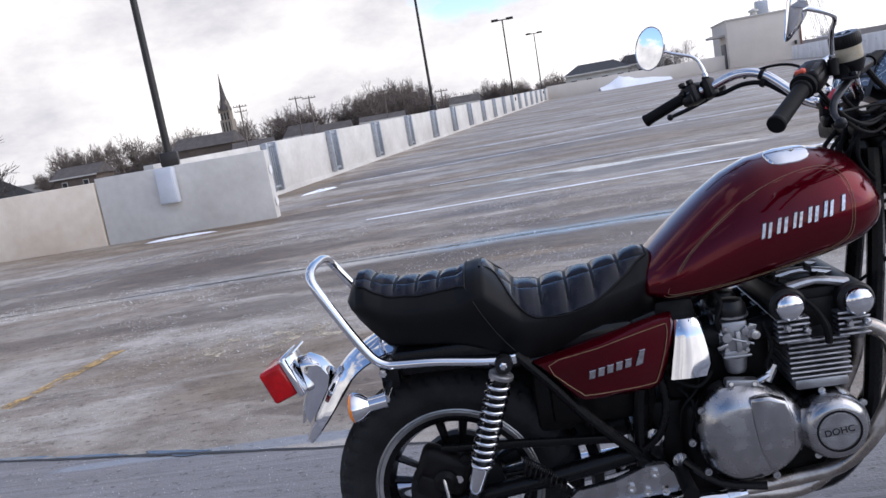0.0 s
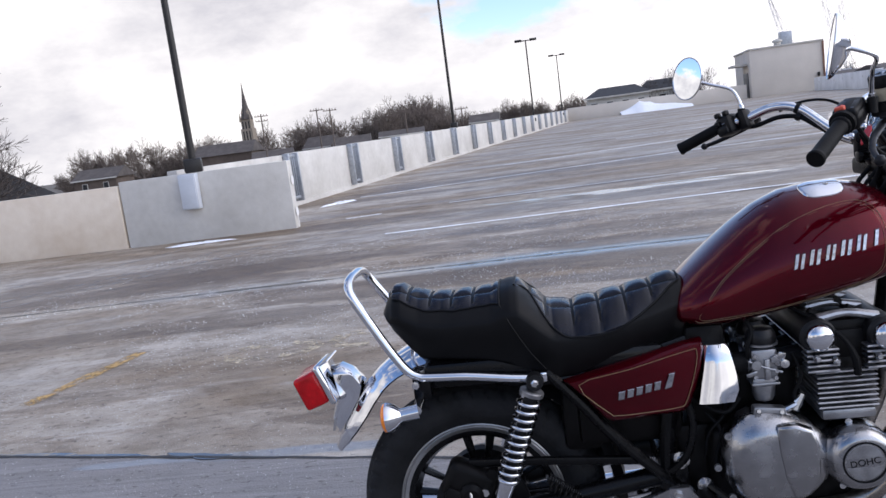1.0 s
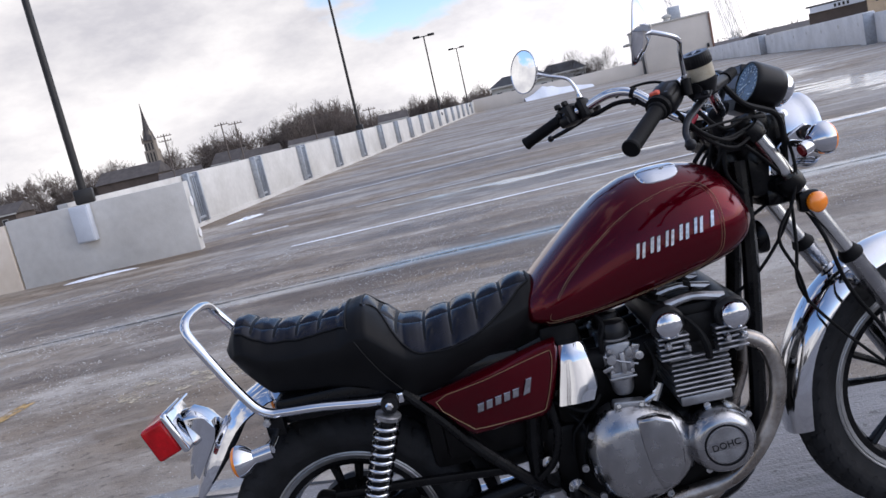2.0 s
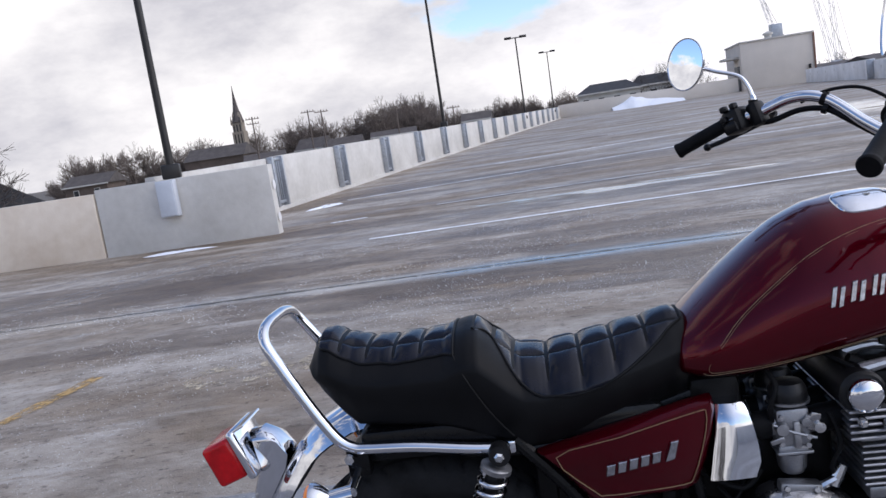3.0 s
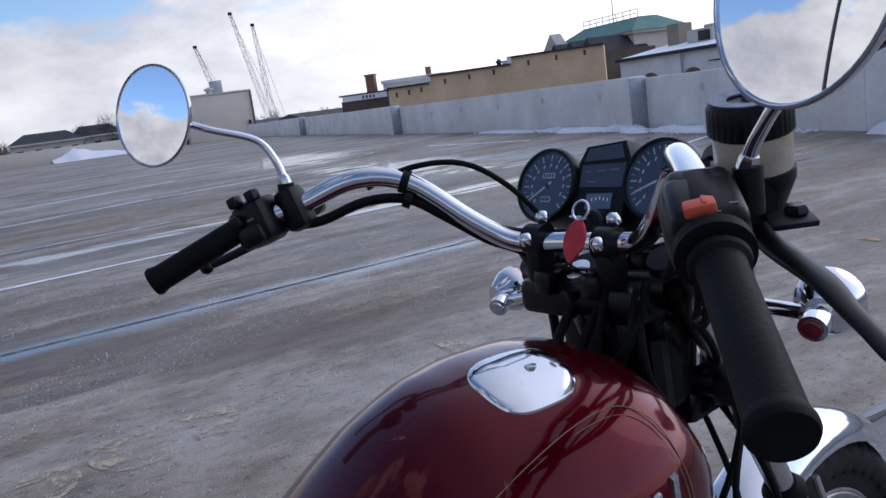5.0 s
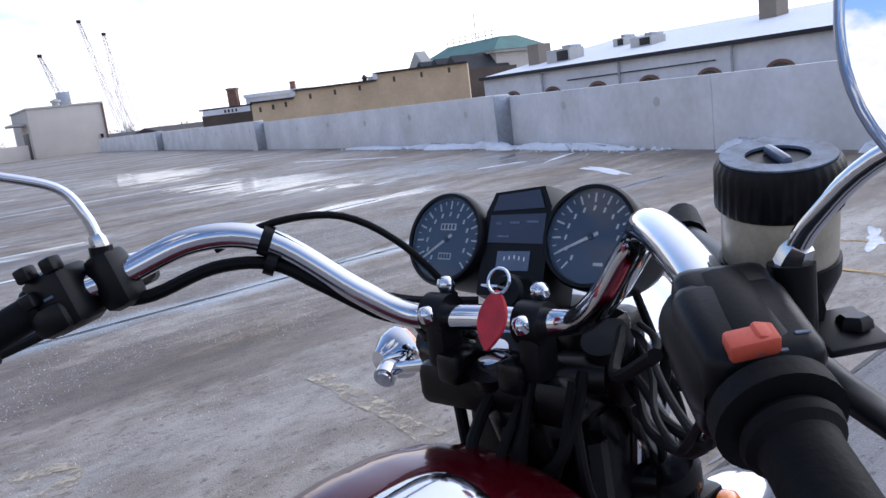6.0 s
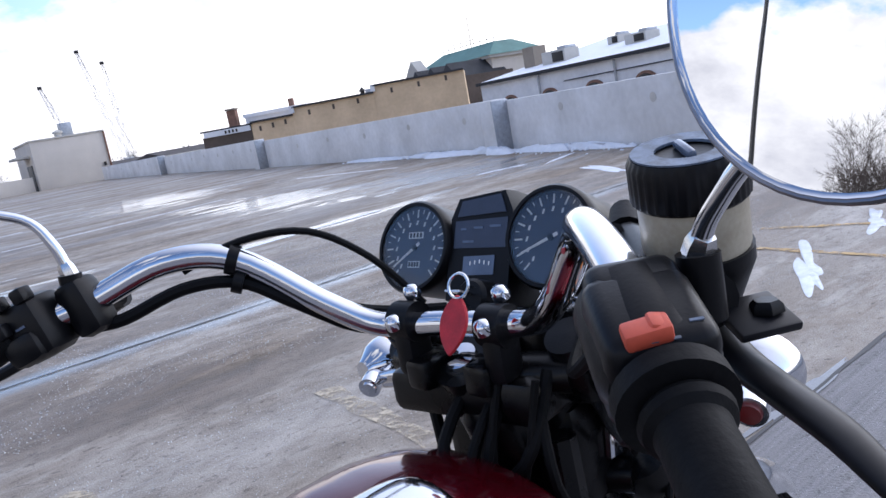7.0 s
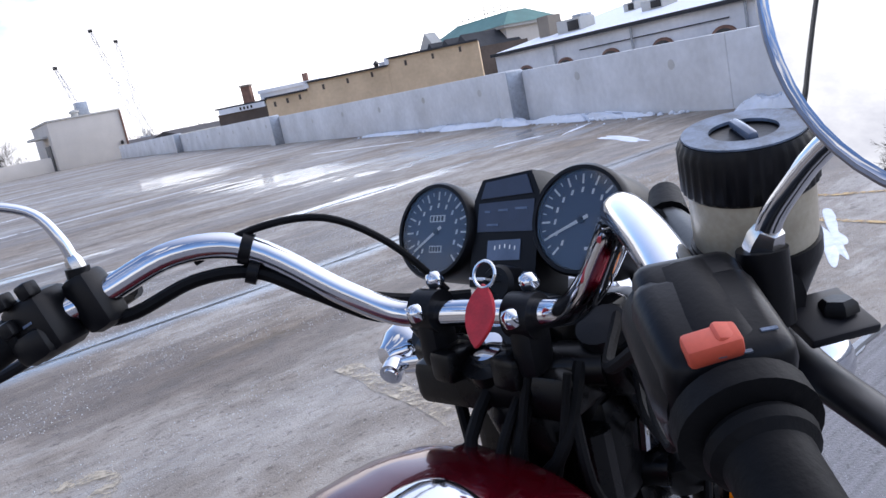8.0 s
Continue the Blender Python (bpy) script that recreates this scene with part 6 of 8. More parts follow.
part("oil_cap", Shape().lathe([(0, 0), (0.023, 0), (0.025, 0.010), (0.018, 0.014), (0, 0.015)], (0.672, -0.190, 0.530), (-0.35, -0.5, 0.6), 20), CASTING, clutch)
part("clutch_arm", Shape().tube([(0.735, -0.165, 0.560), (0.765, -0.175, 0.575), (0.800, -0.170, 0.588)], 0.008, 8).tube([(0.795, -0.17, 0.575), (0.815, -0.165, 0.612)], 0.010, 8), STEEL, eng)
ign = part("ignition_cover", Shape().lathe([(0.079, 0), (0.079, 0.055), (0.076, 0.066), (0.068, 0.080), (0.061, 0.087), (0.052, 0.0895), (0.0, 0.0895)], (0.925, -0.140, 0.458), (0, -1, 0), 48), ALLOY, eng, "round polished cover with the word DOHC", 40)
part("ring", Shape().lathe([(0.0455, 0.0), (0.0500, 0.0), (0.0500, 0.0016), (0.0455, 0.0016), (0.0455, 0.0)], (0.925, -0.2292, 0.458), (0, -1, 0), 48, False), PLASTIC, ign)
for s in (-1, 1):
    w = 0.0115
    seg = [(0.925 + 0.0415 * math.cos(a), 0.458 + 0.0415 * math.sin(a)) for a in np.linspace(math.asin(w / 0.0415), math.pi - math.asin(w / 0.0415), 24)]
    seg = [(x, 0.458 + s * (z - 0.458)) for x, z in seg]
    part("inset", Shape().plate([(x, -0.2292, z) for x, z in seg], (0, -0.0008, 0)), CASTING, ign)
word = bpy.data.curves.new("word", "FONT")
word.body, word.size, word.extrude, word.align_x, word.align_y = "DOHC", 0.0225, 0.0008, "CENTER", "CENTER"
tmp = new("word", word)
wm = bpy.data.meshes.new_from_object(tmp.evaluated_get(bpy.context.evaluated_depsgraph_get()))
bpy.data.objects.remove(tmp)
wm.transform(Matrix.Translation((0.925, -0.2296, 0.458)) @ Matrix.Rotation(radians(8), 4, "Y").inverted() @ Matrix.Rotation(radians(90), 4, "X"))
wm.materials.clear(); wm.materials.append(PLASTIC)
wob = new("lettering", wm)
wob.parent = ign
tagged(wob, "black raised lettering DOHC")
for k in range(5):
    t = 0.5 + 2 * math.pi * k / 5
    part("cover_bolt", Shape().lathe([(0, 0), (0.008, 0), (0.008, 0.008), (0, 0.009)], (0.925 + 0.084 * math.cos(t), -0.175, 0.458 + 0.084 * math.sin(t)), (0, -1, 0), 12), STEEL, ign)
# black blocks added behind carburettors and clutch: close gaps, stand in for shade
part("hollow_fill", Shape().box((0.70, 0, 0.60), (0.26, 0.20, 0.16), 0.03), GREASE_SHADE, bike)
part("airbox", Shape().box((0.615, 0, 0.70), (0.10, 0.22, 0.17), 0.02), GREASE_SHADE, bike)
part("gearbox_rear", Shape().box((0.575, 0, 0.43), (0.10, 0.20, 0.20), 0.02), GREASE_SHADE, bike)
# cylinders with cooling fins; the near-black core paints in the shade between them
part("cylinder_core", Shape().box((0.910, 0, 0.615), (0.110, 0.34, 0.16), 0.015), GREASE_SHADE, eng)
part("cylinder_base", Shape().box((0.912, -0.10, 0.560), (0.120, 0.17, 0.025), 0.006), CASTING, eng)
for k in range(8):
    part("fin", Shape().box((0.912, 0, 0.578 + 0.0122 * k), (0.134 + 0.003 * (k % 2), 0.375, 0.0050), 0.002, None, 1), FINS, eng)
for k in range(5):
    for xx, ln in ((0.858, 0.072), (0.988, 0.070)):
        part("head_fin", Shape().box((xx, 0, 0.672 + 0.0125 * k), (ln, 0.40, 0.0055), 0.002, None, 1), FINS, eng)
# head in near-black too: painted shade of the gap between the fin packs
part("cylinder_head", Shape().box((0.922, 0, 0.710), (0.13, 0.33, 0.10), 0.02), GREASE_SHADE, eng)
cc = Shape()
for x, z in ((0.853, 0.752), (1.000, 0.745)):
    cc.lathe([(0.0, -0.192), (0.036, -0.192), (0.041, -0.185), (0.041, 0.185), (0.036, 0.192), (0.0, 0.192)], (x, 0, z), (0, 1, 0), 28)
# near-black box paints the dark gap between the two cam barrels
part("cam_box", Shape().box((0.925, 0, 0.755), (0.16, 0.31, 0.050), 0.015), GREASE_SHADE, eng)
for y in (-0.155, -0.05, 0.05, 0.155):
    part("cover_rib", Shape().tube([(0.862, y, 0.785), (0.925, y, 0.795), (0.995, y, 0.780)], [0.012, 0.009, 0.012], 10, 3), FINS, eng)
cam_cover = part("cam_cover", cc, DRUM, eng, "dark cam cover with bright round caps")
for x, z in ((0.853, 0.752), (1.000, 0.745)):
    for s in (-1, 1):
        part("end_cap", Shape().lathe([(0.031, 0), (0.0315, 0.012), (0.027, 0.020), (0.014, 0.0245), (0.0, 0.0255)], (x, s * 0.190, z), (0, s, 0), 32), CHROME, cam_cover, "", 60)
for x, z in ((0.842, 0.706), (0.884, 0.698), (0.975, 0.700), (1.012, 0.698)):
    part("head_nut", Shape().lathe([(0, 0), (0.009, 0), (0.009, 0.014), (0.005, 0.020), (0, 0.020)], (x, -0.196, z), (0, -1, 0), 8), STEEL, eng)
for x in (0.88, 0.965):
    for s in (-0.12, -0.04, 0.04, 0.12):
        part("plug_cap", Shape().tube([(x + 0.02, s, 0.73), (x + 0.005, s - 0.01, 0.775), (x - 0.03, s - 0.01, 0.80)], 0.010, 8, 3), RUBBER, eng)
lead = [(0.930, -0.200, 0.660), (0.925, -0.205, 0.700), (0.905, -0.195, 0.745), (0.860, -0.165, 0.785), (0.80, -0.10, 0.815)]
part("spark_lead", Shape().tube(lead, [0.009, 0.009, 0.005, 0.004, 0.004], 8, 4), RUBBER, eng)
# carburettors
for k, y in enumerate((-0.135, -0.05, 0.05, 0.135)):
    carb = part("carburettor", Shape().box((0.738, y, 0.688), (0.062, 0.050, 0.075), 0.010).lathe([(0.022, -0.055), (0.022, 0.055)], (0.738, y, 0.690), (1, 0, 0), 20).box((0.735, y, 0.643), (0.055, 0.048, 0.022), 0.006), CASTING, bike, "cast alloy carburettor", 40)
    part("top_cap", Shape().lathe([(0.034, 0), (0.036, 0.008), (0.034, 0.022), (0.027, 0.034), (0.0, 0.037)], (0.738, y, 0.737), (0.0, 0, 1), 28), DRUM, carb)
    part("casting_boss", Shape().lathe([(0.0, 0), (0.013, 0), (0.011, 0.012), (0.0, 0.013)], (0.716, y - 0.024, 0.690), (0, -1, 0), 16).lathe([(0.0, 0), (0.009, 0), (0.008, 0.010), (0.0, 0.011)], (0.758, y - 0.024, 0.700), (0, -1, 0), 14).box((0.742, y - 0.027, 0.676), (0.012, 0.010, 0.052), 0.003), FINS, carb)
    part("linkage", Shape().box((0.772, y - 0.030, 0.700), (0.018, 0.006, 0.034), 0.002, Matrix.Rotation(0.35, 3, "Y")), ALLOY, carb)
    part("linkage", Shape().box((0.706, y - 0.030, 0.668), (0.026, 0.005, 0.010), 0.002, Matrix.Rotation(-0.3, 3, "Y")), ALLOY, carb)
    part("float_bowl", Shape().lathe([(0.0, -0.040), (0.020, -0.040), (0.025, -0.030), (0.028, 0.0)], (0.736, y, 0.635), (0, 0, 1), 20), CASTING, carb)
    for dx, dz in ((-0.022, 0.712), (0.025, 0.708), (-0.024, 0.660), (0.022, 0.655)):
        part("carb_screw", Shape().lathe([(0, 0), (0.005, 0), (0.005, 0.006), (0, 0.006)], (0.738 + dx, y - 0.026, dz), (0, -1, 0), 8), STEEL, carb)
    if k == 0:
        part("idle_knob", Shape().lathe([(0.009, 0), (0.010, 0.014), (0.0, 0.016)], (0.780, -0.160, 0.690), (0, -1, 0), 16), STEEL, carb)
        part("choke_link", Shape().tube([(0.700, -0.165, 0.700), (0.735, -0.168, 0.683), (0.775, -0.165, 0.668)], 0.0028, 6), CASTING, carb)
    part("bowl_flange", Shape().box((0.737, y, 0.640), (0.064, 0.056, 0.006), 0.002), FINS, carb)
    part("cap_flange", Shape().lathe([(0.0, 0), (0.038, 0), (0.038, 0.005), (0.0, 0.005)], (0.738, y, 0.733), (0, 0, 1), 28), CASTING, carb)
    part("throttle_shaft", Shape().tube([(0.762, y - 0.034, 0.672), (0.762, y + 0.034, 0.672)], 0.005, 8), STEEL, carb)
    part("drain_screw", Shape().lathe([(0, 0), (0.006, 0), (0.006, 0.008), (0, 0.009)], (0.736, y, 0.596), (0, 0, -1), 6), STEEL, carb)
    part("intake_boot", Shape().tube([(0.775, y, 0.690), (0.84, y, 0.700)], 0.026, 16), RUBBER, carb)
    part("airbox_boot", Shape().tube([(0.70, y, 0.690), (0.62, y, 0.690)], 0.026, 16), RUBBER, carb)
part("oil_hose", Shape().tube([(0.556, -0.145, 0.610), (0.562, -0.150, 0.540), (0.540, -0.150, 0.470), (0.50, -0.140, 0.430)], 0.010, 10, 4), BLACK, bike)
part("fuel_hose", Shape().tube([(0.70, -0.12, 0.80), (0.715, -0.150, 0.770), (0.700, -0.160, 0.735), (0.702, -0.150, 0.700)], 0.0055, 8, 4), RUBBER, bike)
part("vacuum_hose", Shape().tube([(0.80, -0.165, 0.715), (0.812, -0.175, 0.660), (0.795, -0.170, 0.610), (0.815, -0.160, 0.580)], 0.0045, 8, 4), RUBBER, bike)
part("wiring", Shape().tube([(0.60, -0.115, 0.565), (0.630, -0.135, 0.520), (0.612, -0.140, 0.455), (0.625, -0.135, 0.400)], 0.005, 8, 4), RUBBER, bike)
part("wiring", Shape().tube([(0.655, -0.10, 0.600), (0.640, -0.130, 0.560), (0.600, -0.138, 0.520), (0.590, -0.130, 0.460)], 0.004, 8, 4), RUBBER, bike)
part("breather_hose", Shape().tube([(0.57, -0.12, 0.60), (0.64, -0.14, 0.570), (0.68, -0.13, 0.600)], 0.006, 8, 4), RUBBER, bike)

# exhausts
for side in (-1, 1):
    for k, y in enumerate((0.150, 0.055)):
        pts = [(0.985, side * y, 0.676), (1.030, side * y, 0.672), (1.072, side * (y + 0.006), 0.640), (1.086, side * (y + 0.010), 0.570), (1.066, side * (y + 0.014), 0.488), (1.012, side * (y + 0.014), 0.400), (0.94, side * (0.14 + 0.02 * (1 - k)), 0.340), (0.84, side * 0.155, 0.318 - 0.03 * k), (0.67, side * 0.165, 0.300)]
        pipe = part("exhaust_header", Shape().tube(pts, 0.0195, 16, 5), PIPE, bike, "heat-stained exhaust header pipe", 60)
        part("flange", Shape().lathe([(0.022, 0), (0.030, 0), (0.030, 0.012), (0.022, 0.012)], (1.006, side * y, 0.675), (1, 0, -0.05), 18), CASTING, pipe)
    muf = part("muffler", Shape().tube([(0.72, side * 0.165, 0.300), (0.60, side * 0.168, 0.285), (0.50, side * 0.172, 0.262), (0.30, side * 0.176, 0.240), (0.0, side * 0.180, 0.225), (-0.28, side * 0.182, 0.222), (-0.31, side * 0.182, 0.222)], [0.0235, 0.026, 0.036, 0.042, 0.042, 0.040, 0.026], 20, 4), CHROME, bike, "chrome muffler", 60)
    part("clamp", Shape().lathe([(0.026, -0.014), (0.029, -0.014), (0.029, 0.014), (0.026, 0.014)], (0.69, side * 0.165, 0.297), (1, 0, 0.12), 18), STEEL, muf)

# foot rest hanger
o = [(0.290, 0.316), (0.318, 0.340), (0.420, 0.358), (0.500, 0.388), (0.545, 0.388), (0.580, 0.345), (0.570, 0.310), (0.480, 0.300), (0.350, 0.292)]
hang = part("footrest_hanger", Shape().plate([(x, -0.130, z) for x, z in o], (0, -0.016, 0), 0.006), ALLOY, bike, "polished alloy foot rest hanger")
for x, z in ((0.515, 0.366), (0.455, 0.334), (0.492, 0.320), (0.535, 0.318)):
    part("hanger_bolt", Shape().lathe([(0, 0), (0.011, 0), (0.011, 0.009), (0.006, 0.009), (0.006, 0.004), (0, 0.004)], (x, -0.146, z), (0, -1, 0), 6), STEEL, hang)
part("pivot_bolt", Shape().lathe([(0, 0), (0.022, 0), (0.022, 0.006), (0.013, 0.008), (0.013, 0.016), (0, 0.016)], (0.528, -0.128, 0.452), (0, -1, 0), 20), STEEL, bike)
part("brake_pedal", Shape().tube([(0.585, -0.16, 0.395), (0.66, -0.19, 0.345), (0.76, -0.21, 0.335)], 0.010, 8, 3), BLACK, bike)
part("footpeg", Shape().tube([(0.575, -0.145, 0.370), (0.578, -0.27, 0.365)], [0.017, 0.019], 14), RUBBER, bike)
part("footpeg_mount", Shape().lathe([(0, 0), (0.018, 0), (0.020, 0.012), (0.012, 0.024), (0, 0.026)], (0.580, -0.14, 0.392), (0, -1, 0), 16), STEEL, bike)
pts = []
for k in range(9 * 16 + 1):
    a = 2 * math.pi * k / 16
    c = Vector((0.196, -0.135, 0.415)).lerp(Vector((0.300, -0.140, 0.345)), k / 144)
    pts.append(c + 0.012 * (math.cos(a) * Vector((0, 1, 0)) + math.sin(a) * Vector((0.56, 0, 0.83))))
part("brake_spring", Shape().tube(pts, 0.0028, 6), GREASE_SHADE, bike)
st = Shape()
for side in (-1, 1):
    st.tube([(0.50, side * 0.11, 0.285), (0.46, side * 0.15, 0.15), (0.43, side * 0.18, 0.012), (0.36, side * 0.185, 0.012)], 0.014, 10, 2)
st.tube([(0.46, -0.15, 0.15), (0.46, 0.15, 0.15)], 0.012, 10)
part("centre_stand", st, BLACK, bike)

# ---- front end, turned a little to the left ----
PX, PY = 1.080, 0.033
CT, SN = math.cos(radians(9.0)), math.sin(radians(9.0))


def st_(s, w, z):
    """Steering coordinates: ahead of the stem, to its left, up."""
    return Vector((PX + s * CT - w * SN, PY + s * SN + w * CT, z))


def stv(s, w, z):
    return Vector((s * CT - w * SN, s * SN + w * CT, z))


FA = st_(0.475, 0.0, 0.376)
wheel("front_wheel", FA, 9.0, 0.366, 0.105, 0.262, "cast front wheel with a machined rim")
for side in (-1, 1):
    w = side * 0.098
    t0, t1, t2 = st_(0.050, w, 1.142), st_(0.262, w, 0.775), st_(0.470, w, 0.415)
    leg = part("fork_leg", Shape().tube([t0, t1], 0.0185, 20), STEEL, bike, "bright steel fork tube", 60)
    low = (t2 - t1).normalized()
    part("slider", Shape().tube([t1 - low * 0.004, t1 + low * 0.03, t2 - low * 0.02, t2 + low * 0.05], [0.027, 0.0245, 0.025, 0.022], 20), ALLOY, leg, "polished fork slider")
    part("dust_boot", Shape().tube([t1 - low * 0.022, t1 - low * 0.004, t1 + low * 0.004], [0.021, 0.030, 0.029], 20), RUBBER, leg)
    refl = st_(0.168, w - 0.0 + side * 0.038, 0.932)
    part("reflector", Shape().lathe([(0.0, 0), (0.024, 0), (0.025, 0.010), (0.020, 0.016), (0.0, 0.018)], refl, stv(0, side, 0), 28), AMBER, leg, "round amber reflector", 50)
    part("reflector_bracket", Shape().box(st_(0.160, side * 0.118, 0.935), (0.05, 0.03, 0.05), 0.008), BLACK, leg)
part("axle", Shape().tube([st_(0.475, -0.115, 0.376), st_(0.475, 0.115, 0.376)], 0.012, 12), STEEL, bike)
for z, s, h in ((1.122, 0.046, 0.036), (0.985, 0.125, 0.040)):
    yk = Shape()
    for side in (-1, 1):
        yk.lathe([(0, -h / 2), (0.031, -h / 2), (0.034, 0), (0.031, h / 2), (0, h / 2)], st_(s + 0.008, side * 0.098, z), stv(-0.5, 0, 0.866), 24)
    yk.tube([st_(s - 0.01, -0.098, z), st_(s - 0.035, 0, z), st_(s - 0.01, 0.098, z)], 0.024, 12, 3, flat=0.8)
    yk.lathe([(0, -h / 2), (0.034, -h / 2), (0.034, h / 2), (0, h / 2)], st_(s - 0.03, 0, z), stv(-0.5, 0, 0.866), 24)
    part("fork_yoke", yk, BLACK, bike, "black fork yoke", 45)
part("stem_nut", Shape().lathe([(0, 0), (0.024, 0), (0.024, 0.010), (0.016, 0.016), (0.016, 0.024), (0, 0.026)], st_(0.012, 0, 1.122), stv(-0.5, 0, 0.866), 20), CHROME, bike)
for side in (-1, 1):
    part("fork_cap", Shape().lathe([(0, 0), (0.022, 0), (0.022, 0.012), (0, 0.014)], st_(0.040, side * 0.098, 1.146), stv(-0.5, 0, 0.866), 20), PLASTIC, bike)

# front mudguard
rings = []
for k in range(23):
    a = radians(46 + 142 * k / 22)
    r = 0.398 + 0.006 * math.sin(math.pi * k / 22)
    nrm = Vector((math.cos(a), 0, math.sin(a)))
    ring = []
    for sgn, dr in ((1, 0.0), (-1, -0.003)):
        for j in range(13):
            t = (-1 + 2 * j / 12) * sgn
            hw = 0.062 * (0.75 if k in (0, 22) else 0.93 if k in (1, 21) else 1.0)
            rr_ = r + dr - 0.045 * abs(t) ** 3.0
            p = Vector((rr_ * math.cos(a), t * hw, rr_ * math.sin(a)))
            ring.append(FA + stv(p.x, p.y, 0) + Vector((0, 0, p.z)))
    rings.append(ring)
fg = part("front_mudguard", Shape().loft(rings), CHROME, bike, "chrome front mudguard", 60)
for side in (-1, 1):
    part("mudguard_stay", Shape().tube([st_(0.42, side * 0.064, 0.72), st_(0.44, side * 0.082, 0.62), st_(0.458, side * 0.09, 0.45)], 0.006, 8), STEEL, fg)
    part("mudguard_bolt", Shape().lathe([(0, 0), (0.008, 0), (0.008, 0.006), (0, 0.008)], st_(0.295, side * 0.062, 0.705), stv(0, side, 0.2), 12), STEEL, fg)
part("front_caliper", Shape().box(st_(0.37, -0.082, 0.43), (0.07, 0.06, 0.10), 0.014), GREASE_SHADE, bike)

# head lamp
lampc = st_(0.205, 0.010, 1.085)
hl = part("head_lamp", Shape().lathe([(0.0, -0.105), (0.030, -0.100), (0.062, -0.078), (0.082, -0.040), (0.090, 0.0), (0.092, 0.020), (0.096, 0.026), (0.096, 0.040), (0.088, 0.046), (0.0, 0.046)], lampc, stv(1, 0, -0.04), 40), CHROME, bike, "round chrome head lamp", 50)
part("lens", Shape().lathe([(0.087, 0.044), (0.070, 0.054), (0.035, 0.062), (0.0, 0.064)], lampc, stv(1, 0, -0.04), 40), material("lamp_glass", (0.55, 0.58, 0.60), 0.08, 0.2, 0.1, 60, coat=1.0), hl, "clear lamp glass", 60)
for side in (-1, 1):
    o = [(0.090, 1.010), (0.096, 1.050), (0.140, 1.088), (0.196, 1.112), (0.212, 1.104), (0.212, 1.084), (0.190, 1.068), (0.160, 1.030), (0.130, 1.000)]
    ear = part("lamp_bracket", Shape().plate([st_(s, side * 0.084, z) for s, z in o], stv(0, side * 0.008, 0), 0.003), CHROME, bike, "chrome head lamp bracket")
    part("bracket_bolt", Shape().lathe([(0, 0), (0.016, 0), (0.017, 0.010), (0.010, 0.012), (0, 0.008)], st_(0.194, side * 0.092, 1.092), stv(0, side, 0), 20), PLASTIC, ear)
    # the leaning, turned front end carries one signal further out
    cup, end = (Vector((1.262, -0.160, 1.086)), Vector((1.210, -0.176, 1.072))) if side < 0 else (Vector((1.238, 0.400, 1.030)), Vector((1.192, 0.374, 1.014)))
    sg = signal(cup, stv(1, -0.15 * side, 0), side, "chrome front turn signal")
    knee = cup.lerp(end, 0.55) + Vector((0, -side * 0.018, 0.002))
    part("stem", Shape().tube([st_(0.150, side * 0.105, 1.075), knee], 0.009, 14), CHROME, sg)
    part("stem_end", Shape().tube([cup - (cup - end) * 0.35, cup.lerp(end, 0.7), end], [0.012, 0.016, 0.0155], 20), CHROME, sg)
    way = (end - cup).normalized()
    part("stem_cap", Shape().lathe([(0.011, 0), (0.010, 0.004), (0.0, 0.005)], end, way, 18), material("dark_red_cap", (0.12, 0.01, 0.01), 0.3, 0, 0.2, 40) if side < 0 else CHROME, sg)

# clocks
GN = stv(-0.91, 0, 0.40).normalized()


